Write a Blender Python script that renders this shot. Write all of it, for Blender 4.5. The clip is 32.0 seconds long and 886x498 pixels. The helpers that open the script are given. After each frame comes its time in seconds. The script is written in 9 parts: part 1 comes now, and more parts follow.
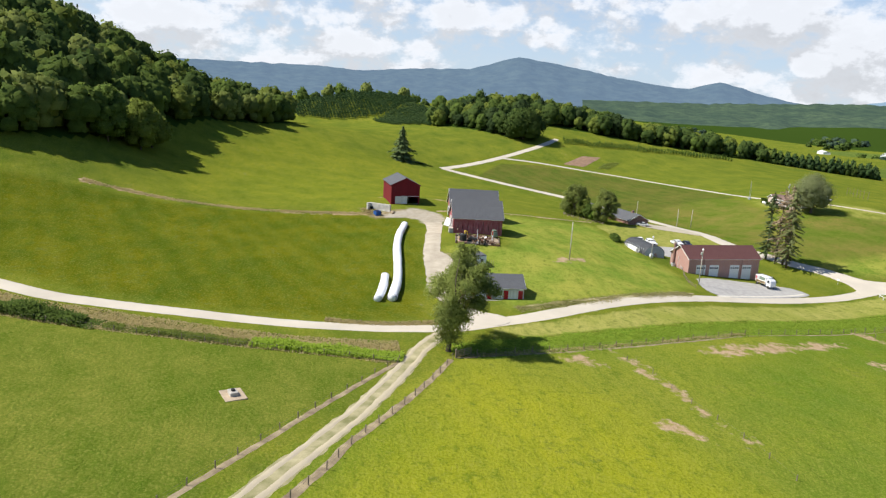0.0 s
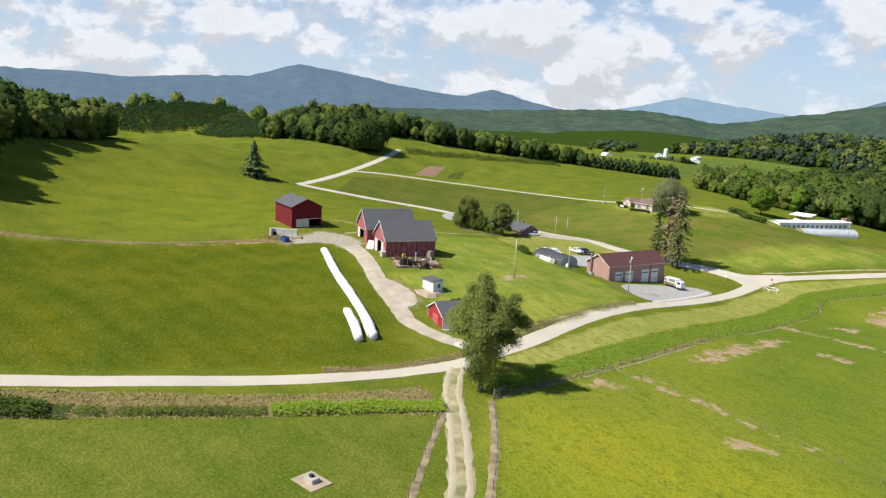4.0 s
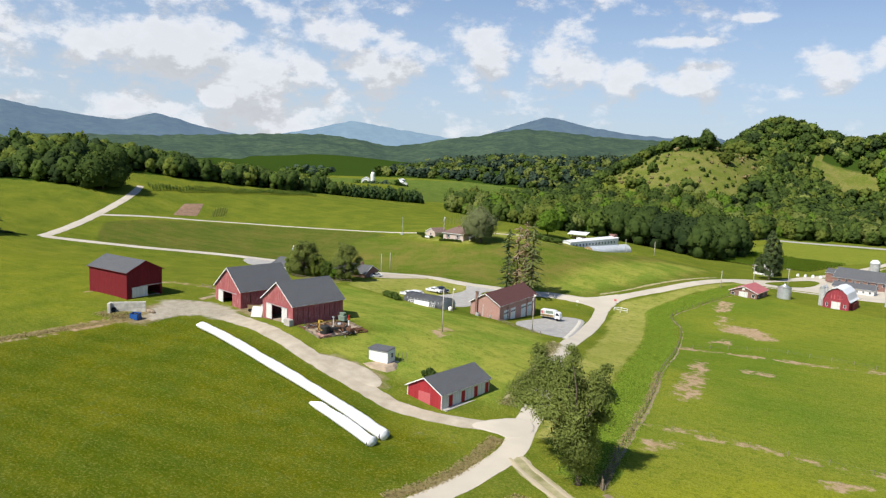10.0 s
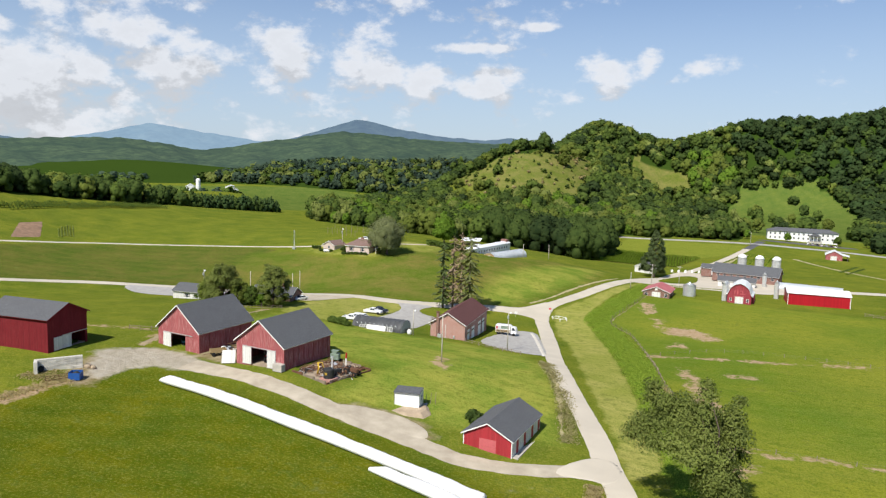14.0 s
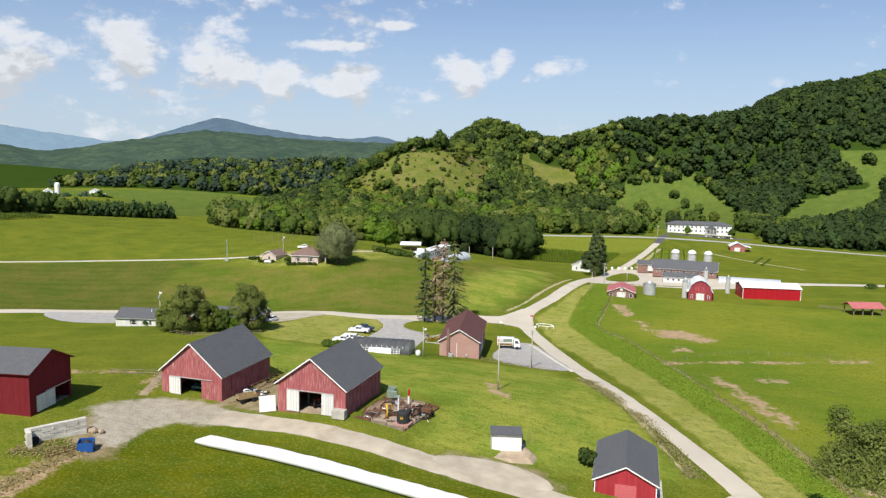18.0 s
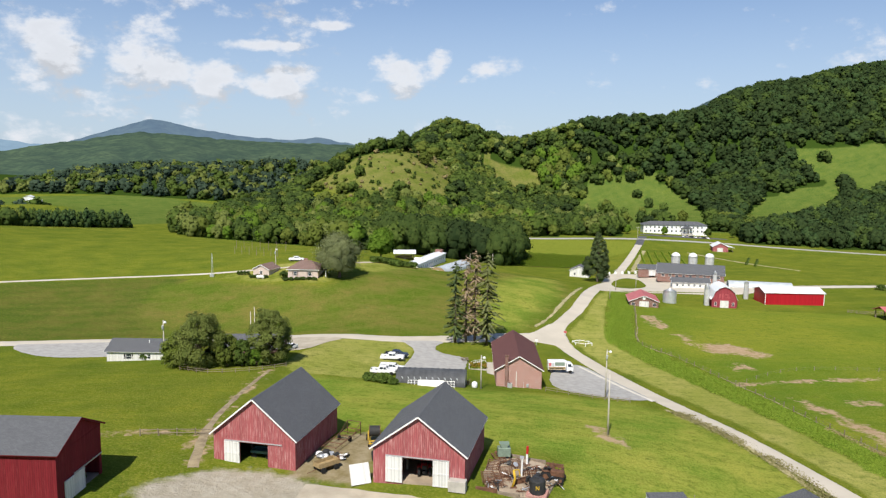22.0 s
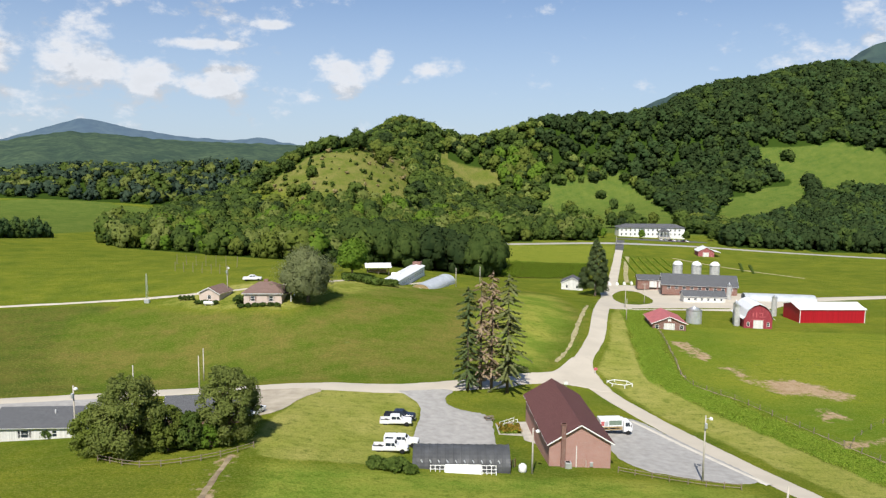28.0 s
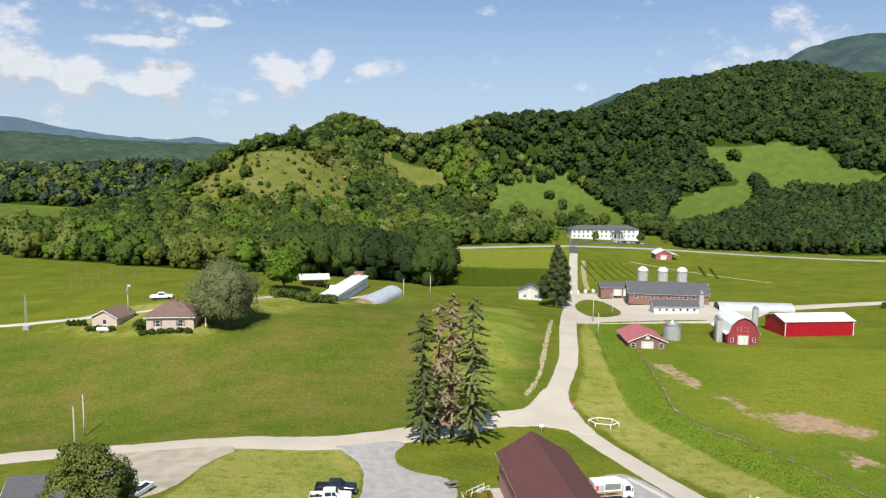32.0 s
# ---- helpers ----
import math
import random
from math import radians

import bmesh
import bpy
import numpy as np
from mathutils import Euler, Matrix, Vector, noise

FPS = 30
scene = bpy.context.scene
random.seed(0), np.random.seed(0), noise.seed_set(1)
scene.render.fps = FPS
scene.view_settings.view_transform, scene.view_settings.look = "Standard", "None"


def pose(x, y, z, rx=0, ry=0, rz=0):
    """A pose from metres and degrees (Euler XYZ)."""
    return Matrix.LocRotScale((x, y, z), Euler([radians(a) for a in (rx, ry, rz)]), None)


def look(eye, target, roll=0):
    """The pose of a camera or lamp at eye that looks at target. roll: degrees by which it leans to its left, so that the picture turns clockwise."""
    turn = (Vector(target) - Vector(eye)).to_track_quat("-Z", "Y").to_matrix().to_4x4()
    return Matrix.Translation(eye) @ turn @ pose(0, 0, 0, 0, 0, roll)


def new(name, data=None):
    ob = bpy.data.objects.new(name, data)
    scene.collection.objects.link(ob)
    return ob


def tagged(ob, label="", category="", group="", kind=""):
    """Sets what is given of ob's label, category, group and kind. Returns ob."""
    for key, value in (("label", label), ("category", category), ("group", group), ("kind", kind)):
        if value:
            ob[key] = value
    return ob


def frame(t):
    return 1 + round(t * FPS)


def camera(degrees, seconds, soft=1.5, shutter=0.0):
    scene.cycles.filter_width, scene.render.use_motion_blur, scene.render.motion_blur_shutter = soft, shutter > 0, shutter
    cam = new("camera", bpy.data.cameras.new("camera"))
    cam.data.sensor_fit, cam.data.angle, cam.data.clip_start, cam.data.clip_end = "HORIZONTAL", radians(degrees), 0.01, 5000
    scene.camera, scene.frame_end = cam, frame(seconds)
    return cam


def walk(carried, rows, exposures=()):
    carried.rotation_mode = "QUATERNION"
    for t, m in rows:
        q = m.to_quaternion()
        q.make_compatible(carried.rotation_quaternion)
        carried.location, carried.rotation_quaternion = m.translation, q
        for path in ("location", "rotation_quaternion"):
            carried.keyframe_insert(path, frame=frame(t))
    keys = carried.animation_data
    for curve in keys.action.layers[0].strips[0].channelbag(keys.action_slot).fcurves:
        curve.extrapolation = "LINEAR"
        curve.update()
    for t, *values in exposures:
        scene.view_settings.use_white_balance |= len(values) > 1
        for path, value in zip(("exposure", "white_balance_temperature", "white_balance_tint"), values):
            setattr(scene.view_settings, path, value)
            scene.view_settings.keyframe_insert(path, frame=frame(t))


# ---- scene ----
cam = camera(62.40, 32.0, 1.3)
PATH = [
    (0, (202.93, -41.11, 39.45), (193.325, -39.301, 37.358), 3.45),
    (0.5, (200.61, -45.79, 39.39), (191.062, -43.668, 37.307), 3.41),
    (1, (198.15, -50.44, 39.41), (188.678, -47.988, 37.333), 3.33),
    (1.5, (195.50, -55.12, 39.48), (186.117, -52.335, 37.414), 3.25),
    (2, (192.56, -59.75, 39.51), (183.284, -56.624, 37.457), 3.23),
    (2.5, (189.42, -64.20, 39.48), (180.259, -60.738, 37.464), 3.22),
    (3.2, (184.75, -70.26, 39.47), (175.771, -66.299, 37.523), 3.17),
    (3.9, (179.69, -76.03, 39.45), (170.945, -71.546, 37.594), 3.11),
    (4.5, (175.04, -80.64, 39.43), (166.528, -75.699, 37.654), 3.04),
    (5, (171.04, -84.22, 39.43), (162.716, -78.950, 37.711), 3.00),
    (5.5, (166.76, -87.62, 39.45), (158.703, -81.936, 37.788), 2.86),
    (6, (162.22, -90.77, 39.44), (154.425, -84.713, 37.834), 2.79),
    (6.5, (157.47, -93.68, 39.40), (149.917, -87.312, 37.839), 2.78),
    (7, (152.57, -96.38, 39.34), (145.260, -89.733, 37.824), 2.80),
    (7.5, (147.62, -98.85, 39.32), (140.534, -91.952, 37.844), 2.79),
    (8, (142.62, -101.08, 39.39), (135.754, -93.951, 37.945), 2.69),
    (8.5, (137.55, -103.09, 39.53), (130.903, -95.747, 38.119), 2.54),
    (9, (132.39, -104.92, 39.72), (125.974, -97.378, 38.333), 2.41),
    (9.5, (127.13, -106.59, 39.92), (120.940, -98.850, 38.558), 2.34),
    (10, (121.71, -108.07, 40.11), (115.760, -100.144, 38.776), 2.29),
    (10.5, (116.16, -109.38, 40.28), (110.451, -101.276, 38.971), 2.26),
    (11, (110.55, -110.57, 40.40), (105.093, -102.284, 39.130), 2.21),
    (11.5, (104.92, -111.62, 40.50), (99.740, -103.152, 39.252), 2.14),
    (12, (99.27, -112.46, 40.56), (94.374, -103.823, 39.334), 2.04),
    (12.5, (93.59, -113.06, 40.58), (89.000, -104.263, 39.362), 1.93),
    (13, (87.99, -113.44, 40.55), (83.699, -104.494, 39.339), 1.83),
    (13.5, (82.49, -113.65, 40.53), (78.494, -104.567, 39.313), 1.75),
    (14, (76.99, -113.71, 40.56), (73.279, -104.504, 39.343), 1.70),
    (14.5, (71.49, -113.51, 40.57), (68.040, -104.205, 39.360), 1.63),
    (15.2, (63.82, -112.91, 40.54), (60.746, -103.473, 39.330), 1.53),
    (15.9, (56.26, -111.87, 40.49), (53.526, -102.330, 39.285), 1.43),
    (16.5, (50.05, -110.62, 40.45), (47.575, -101.006, 39.248), 1.34),
    (17, (45.14, -109.46, 40.47), (42.867, -99.795, 39.262), 1.27),
    (17.5, (40.33, -107.89, 40.42), (38.235, -98.189, 39.218), 1.18),
    (18, (35.71, -106.12, 40.35), (33.782, -96.386, 39.154), 1.11),
    (18.5, (31.31, -104.23, 40.34), (29.520, -94.461, 39.139), 1.05),
    (19, (27.12, -102.22, 40.36), (25.445, -92.432, 39.171), 1.00),
    (19.5, (23.13, -100.10, 40.41), (21.568, -90.294, 39.217), 0.93),
    (20, (19.35, -97.84, 40.44), (17.888, -88.017, 39.255), 0.86),
    (20.5, (15.76, -95.42, 40.48), (14.406, -85.581, 39.290), 0.79),
    (21, (12.42, -92.85, 40.52), (11.157, -83.005, 39.335), 0.74),
    (21.5, (9.35, -90.17, 40.58), (8.168, -80.313, 39.397), 0.67),
    (22, (6.53, -87.35, 40.64), (5.406, -77.481, 39.462), 0.62),
    (22.5, (3.92, -84.37, 40.71), (2.835, -74.501, 39.527), 0.59),
    (23, (1.54, -81.30, 40.77), (0.483, -71.424, 39.593), 0.59),
    (23.5, (-0.58, -78.15, 40.81), (-1.601, -68.275, 39.630), 0.59),
    (24, (-2.45, -74.88, 40.76), (-3.428, -64.999, 39.588), 0.57),
    (24.5, (-4.16, -71.41, 40.62), (-5.073, -61.524, 39.455), 0.54),
    (25, (-5.79, -67.74, 40.46), (-6.614, -57.843, 39.296), 0.52),
    (25.5, (-7.29, -63.97, 40.41), (-8.042, -54.066, 39.246), 0.52),
    (26.2, (-9.00, -58.41, 40.23), (-9.647, -48.500, 39.068), 0.52),
    (26.9, (-10.39, -52.62, 40.04), (-10.925, -42.705, 38.876), 0.52),
    (27.5, (-11.37, -47.71, 39.87), (-11.815, -37.788, 38.706), 0.50),
    (28, (-12.09, -43.66, 39.73), (-12.455, -33.731, 38.567), 0.50),
    (28.5, (-12.63, -39.64, 39.56), (-12.913, -29.716, 38.400), 0.47),
    (29, (-13.07, -35.70, 39.43), (-13.260, -25.769, 38.268), 0.45),
    (29.5, (-13.41, -31.82, 39.29), (-13.506, -21.884, 38.131), 0.42),
    (30, (-13.67, -27.94, 39.14), (-13.667, -18.008, 37.983), 0.40),
    (30.5, (-13.85, -24.03, 39.02), (-13.749, -14.097, 37.863), 0.40),
    (31, (-13.94, -20.09, 38.94), (-13.735, -10.155, 37.784), 0.42),
    (31.5, (-13.93, -16.11, 38.84), (-13.630, -6.184, 37.684), 0.45),
    (32, (-13.86, -12.08, 38.65), (-13.457, -2.151, 37.499), 0.52),
]
EXPOSURE = 0.14
walk(cam, [(t, look(eye, target, roll)) for t, eye, target, roll in PATH], [(0, EXPOSURE + 0.28), (4, EXPOSURE + 0.20), (9, EXPOSURE + 0.12), (16, EXPOSURE + 0.08), (32, EXPOSURE + 0.08)])

# ---- world, sun ----
SUN_TURN, SUN_UP = 190.0, 50.0  # compass turn from +y towards +x, and height, of the sun


def link(tree, a, b):
    tree.links.new(a, b)


def math_node(tree, op, a, b=None, clamp=False):
    n = tree.nodes.new("ShaderNodeMath")
    n.operation, n.use_clamp = op, clamp
    for k, v in enumerate((a, b)):
        if v is None:
            continue
        if isinstance(v, (int, float)):
            n.inputs[k].default_value = v
        else:
            link(tree, v, n.inputs[k])
    return n.outputs[0]


def mix_node(tree, fac, a, b, blend="MIX"):
    n = tree.nodes.new("ShaderNodeMix")
    n.data_type, n.blend_type = "RGBA", blend
    for k, v in ((0, fac), (6, a), (7, b)):
        if isinstance(v, (int, float)):
            n.inputs[k].default_value = v
        elif isinstance(v, tuple):
            n.inputs[k].default_value = (*v, 1)
        else:
            link(tree, v, n.inputs[k])
    return n.outputs[2]


def noise_node(tree, vec, scale, detail=3, rough=0.55):
    n = tree.nodes.new("ShaderNodeTexNoise")
    n.inputs["Scale"].default_value, n.inputs["Detail"].default_value, n.inputs["Roughness"].default_value = scale, detail, rough
    if vec is not None:
        link(tree, vec, n.inputs["Vector"])
    return n.outputs[0]


def range_node(tree, v, a, b, c=0.0, d=1.0, smooth=False):
    n = tree.nodes.new("ShaderNodeMapRange")
    n.interpolation_type = "SMOOTHSTEP" if smooth else "LINEAR"
    link(tree, v, n.inputs[0])
    for k, w in zip((1, 2, 3, 4), (a, b, c, d)):
        n.inputs[k].default_value = w
    return n.outputs[0]


world = bpy.data.worlds.new("sky")
scene.world = world
world.use_nodes = True
wt = world.node_tree
wt.nodes.clear()
sky = wt.nodes.new("ShaderNodeTexSky")
sky.sky_type, sky.sun_disc = "NISHITA", False
sky.sun_elevation, sky.sun_rotation = radians(SUN_UP), radians(SUN_TURN)
sky.altitude, sky.air_density, sky.dust_density, sky.ozone_density = 700, 1.0, 0.6, 1.0
sky_coord = wt.nodes.new("ShaderNodeTexCoord").outputs["Generated"]
split = wt.nodes.new("ShaderNodeSeparateXYZ")
link(wt, sky_coord, split.inputs[0])
# clouds: an uneven field of cumulus that thins out towards +y and +x, and single heaps
HEAPS = ((-27.5, 6.5, 3.6, 1.8), (-23.6, 5.8, 2.5, 1.9), (-19.6, 5.3, 2.1, 1.5), (-13.8, 5.0, 2.7, 0.9), (-9.6, 5.9, 1.6, 1.8), (-6.8, 7.7, 1.1, 1.3), (-1.8, 7.2, 3.2, 1.2), (-14.9, 10.0, 1.9, 0.4), (-21.2, 8.4, 4.6, 0.5), (28.1, 8.7, 3.6, 2.5), (-59.4, 6.5, 3.8, 2.3), (-53.9, 7.7, 2.5, 1.3), (-50.5, 5.7, 4.6, 2.7), (-44.7, 8.2, 3.8, 1.3), (-41.6, 6.3, 3.8, 2.9), (-33.5, 7.4, 2.6, 2.1), (-28.6, 6.6, 3.1, 1.9), (-86.7, 3.3, 3.4, 1.3), (-77.5, 5.5, 5.0, 1.3), (-72.4, 4.6, 2.5, 1.5), (-57.8, 6.0, 6.3, 1.7), (-52.1, 4.8, 2.8, 2.1), (-54.1, 3.4, 1.7, 1.1), (-99.8, 4.4, 5.0, 1.1))


def vector_node(op, a, b):
    n = wt.nodes.new("ShaderNodeVectorMath")
    n.operation = op
    for k, v in enumerate((a, b)):
        if isinstance(v, (tuple, Vector)):
            n.inputs[k].default_value = v
        else:
            link(wt, v, n.inputs[k])
    return n.outputs["Value"] if op == "DOT_PRODUCT" else n.outputs[0]


def cloud_cover(way):
    """How much cloud stands in a direction of the sky."""
    xyz = wt.nodes.new("ShaderNodeSeparateXYZ")
    link(wt, way, xyz.inputs[0])
    tall = vector_node("MULTIPLY", way, (1.0, 1.0, 1.7))
    puffs = noise_node(wt, tall, 12.0, 10, 0.60)
    banks = noise_node(wt, tall, 2.6, 2, 0.5)
    lobes = noise_node(wt, tall, 30.0, 6, 0.62)
    west = range_node(wt, math_node(wt, "SUBTRACT", math_node(wt, "MULTIPLY", xyz.outputs[0], -0.85), math_node(wt, "MULTIPLY", xyz.outputs[1], 0.52)), -0.55, 0.45, 0.0, 1.0, True)
    c = math_node(wt, "ADD", math_node(wt, "MULTIPLY", puffs, 0.86), math_node(wt, "MULTIPLY", banks, 0.22))
    c = math_node(wt, "ADD", c, math_node(wt, "MULTIPLY", west, 0.150))
    c = math_node(wt, "ADD", c, math_node(wt, "MULTIPLY", math_node(wt, "SUBTRACT", lobes, 0.5), 0.42))
    heap = None
    for turn, up, half_w, half_h in HEAPS:
        a, e = radians(turn), radians(up)
        mid = Vector((math.sin(a) * math.cos(e), math.cos(a) * math.cos(e), math.sin(e)))
        off = vector_node("SUBTRACT", way, mid)
        u = vector_node("DOT_PRODUCT", off, Vector((math.cos(a), -math.sin(a), 0)) / math.sin(radians(half_w)))
        v = vector_node("DOT_PRODUCT", off, Vector((0, 0, 1)) / math.sin(radians(half_h)))
        bump = math_node(wt, "SUBTRACT", 1.0, math_node(wt, "ADD", math_node(wt, "MULTIPLY", u, u), math_node(wt, "MULTIPLY", v, v)), True)
        bump = math_node(wt, "MULTIPLY", bump, math_node(wt, "GREATER_THAN", vector_node("DOT_PRODUCT", way, mid), 0.5))
        heap = bump if heap is None else math_node(wt, "MAXIMUM", heap, bump)
    c = math_node(wt, "ADD", math_node(wt, "SUBTRACT", c, 0.035), math_node(wt, "MULTIPLY", heap, 0.19))
    return math_node(wt, "SUBTRACT", c, range_node(wt, xyz.outputs[2], 0.22, 0.42, 0.0, 0.09, True))


cover = cloud_cover(sky_coord)
cover_up = cloud_cover(vector_node("ADD", sky_coord, (-0.012, 0.0, 0.03)))
cloud = range_node(wt, cover, 0.565, 0.765, 0.0, 1.0, True)
# tops that face the light are white, bases grey
lit = range_node(wt, math_node(wt, "SUBTRACT", cover, cover_up), -0.08, 0.08, 0.0, 1.0, True)
deep = range_node(wt, cover, 0.70, 0.88, 0.0, 0.07, True)
tone = math_node(wt, "SUBTRACT", math_node(wt, "ADD", 0.82, math_node(wt, "MULTIPLY", lit, 0.30)), deep)
cloud_rgb = wt.nodes.new("ShaderNodeVectorMath")
cloud_rgb.operation = "SCALE"
cloud_rgb.inputs[0].default_value = (8.1, 8.3, 8.75)
link(wt, tone, cloud_rgb.inputs["Scale"])
hazy = range_node(wt, split.outputs[2], 0.0, 0.34, 0.72, 0.0, True)
clear = mix_node(wt, hazy, mix_node(wt, 1.0, sky.outputs[0], (0.84, 1.0, 1.22), "MULTIPLY"), (5.9, 7.0, 8.5))
mixed = mix_node(wt, math_node(wt, "MULTIPLY", cloud, 0.90), clear, cloud_rgb.outputs[0])
back = wt.nodes.new("ShaderNodeBackground")
back.inputs[1].default_value = 0.079
link(wt, mixed, back.inputs[0])
link(wt, back.outputs[0], wt.nodes.new("ShaderNodeOutputWorld").inputs[0])

sun_data = bpy.data.lights.new("sun", "SUN")
sun_data.energy, sun_data.angle, sun_data.color = 5.0, radians(0.53), (1.0, 0.95, 0.86)
sun = new("sun", sun_data)
sun.matrix_world = look(Vector((math.sin(radians(SUN_TURN)) * math.cos(radians(SUN_UP)), math.cos(radians(SUN_TURN)) * math.cos(radians(SUN_UP)), math.sin(radians(SUN_UP)))) * 300, (0, 0, 0))

# ---- materials ----


def surface(name, colour, rough=0.8, metal=0.0, vary=0.12, grain=3.0, fine=30.0, bump=0.02, spec=0.3, tint=None, per_object=0.0):
    """A plain surface with two scales of variation and a fine relief."""
    mat = bpy.data.materials.new(name)
    mat.use_nodes = True
    t = mat.node_tree
    bsdf = t.nodes["Principled BSDF"]
    coord = t.nodes.new("ShaderNodeTexCoord").outputs["Object"]
    large, small = noise_node(t, coord, grain, 4), noise_node(t, coord, fine, 3)
    dark = tuple(c * (1 - vary) for c in colour)
    light = tuple(min(1, c * (1 + vary)) for c in (tint or colour))
    rgb = mix_node(t, range_node(t, large, 0.3, 0.7), dark, light)
    rgb = mix_node(t, math_node(t, "MULTIPLY", small, vary), rgb, tuple(c * 0.5 for c in colour))
    if per_object:
        info = t.nodes.new("ShaderNodeObjectInfo")
        hsv = t.nodes.new("ShaderNodeHueSaturation")
        link(t, range_node(t, info.outputs["Random"], 0, 1, 1 - per_object, 1 + per_object), hsv.inputs["Value"])
        link(t, rgb, hsv.inputs["Color"])
        rgb = hsv.outputs[0]
    link(t, rgb, bsdf.inputs["Base Color"])
    link(t, range_node(t, small, 0.3, 0.7, rough * 0.85, min(1, rough * 1.1)), bsdf.inputs["Roughness"])
    bsdf.inputs["Metallic"].default_value = metal
    bsdf.inputs["Specular IOR Level"].default_value = spec
    if bump:
        b = t.nodes.new("ShaderNodeBump")
        b.inputs["Strength"].default_value, b.inputs["Distance"].default_value = 0.6, bump
        link(t, small, b.inputs["Height"])
        link(t, b.outputs[0], bsdf.inputs["Normal"])
    return mat


def across_wall(t):
    """A coordinate along an upright wall, whichever way it faces, and the height."""
    tc = t.nodes.new("ShaderNodeTexCoord")
    p, n = t.nodes.new("ShaderNodeSeparateXYZ"), t.nodes.new("ShaderNodeSeparateXYZ")
    link(t, tc.outputs["Object"], p.inputs[0])
    link(t, tc.outputs["Normal"], n.inputs[0])
    sideways = math_node(t, "GREATER_THAN", math_node(t, "ABSOLUTE", n.outputs[0]), 0.7)
    m = t.nodes.new("ShaderNodeMix")
    m.data_type = "FLOAT"
    link(t, sideways, m.inputs[0])
    link(t, p.outputs[0], m.inputs[2])
    link(t, p.outputs[1], m.inputs[3])
    return m.outputs[0], p.outputs[2], tc.outputs["Object"]


def boards(name, colour, width=0.26, worn=(0.42, 0.32, 0.30), wear=0.35, rough=0.85, ribbed=False):
    """Upright boards, each with its own tone, worn in streaks; or ribbed sheet metal."""
    mat = bpy.data.materials.new(name)
    mat.use_nodes = True
    t = mat.node_tree
    bsdf = t.nodes["Principled BSDF"]
    u, z, coord = across_wall(t)
    cell = math_node(t, "DIVIDE", u, width)
    which, inside = math_node(t, "FLOOR", cell), math_node(t, "FRACT", cell)
    white = t.nodes.new("ShaderNodeTexWhiteNoise")
    white.noise_dimensions = "1D"
    link(t, which, white.inputs["W"])
    joined = t.nodes.new("ShaderNodeCombineXYZ")
    link(t, math_node(t, "MULTIPLY", u, 9.0), joined.inputs[0])
    link(t, math_node(t, "ADD", math_node(t, "MULTIPLY", z, 0.55), math_node(t, "MULTIPLY", white.outputs[0], 9.0)), joined.inputs[1])
    streak = noise_node(t, joined.outputs[0], 1.0, 4, 0.6)
    blotch = noise_node(t, coord, 0.45, 3)
    rgb = mix_node(t, range_node(t, white.outputs[0], 0, 1, 0.0, 0.5), colour, tuple(c * 0.55 for c in colour))
    mask = math_node(t, "MULTIPLY", range_node(t, streak, 0.48, 0.72), range_node(t, blotch, 0.35, 0.7, wear * 0.5, wear * 1.4), True)
    rgb = mix_node(t, mask, rgb, worn)
    gap = range_node(t, math_node(t, "ABSOLUTE", math_node(t, "SUBTRACT", inside, 0.5)), 0.44, 0.5)
    rgb = mix_node(t, math_node(t, "MULTIPLY", gap, 0.25 if ribbed else 0.8), rgb, tuple(c * 0.25 for c in colour))
    link(t, rgb, bsdf.inputs["Base Color"])
    bsdf.inputs["Roughness"].default_value, bsdf.inputs["Specular IOR Level"].default_value = rough, 0.25
    b = t.nodes.new("ShaderNodeBump")
    b.inputs["Distance"].default_value, b.inputs["Strength"].default_value = 0.03, 0.8
    link(t, math_node(t, "SUBTRACT", math_node(t, "MULTIPLY", streak, 0.3), gap), b.inputs["Height"])
    link(t, b.outputs[0], bsdf.inputs["Normal"])
    return mat


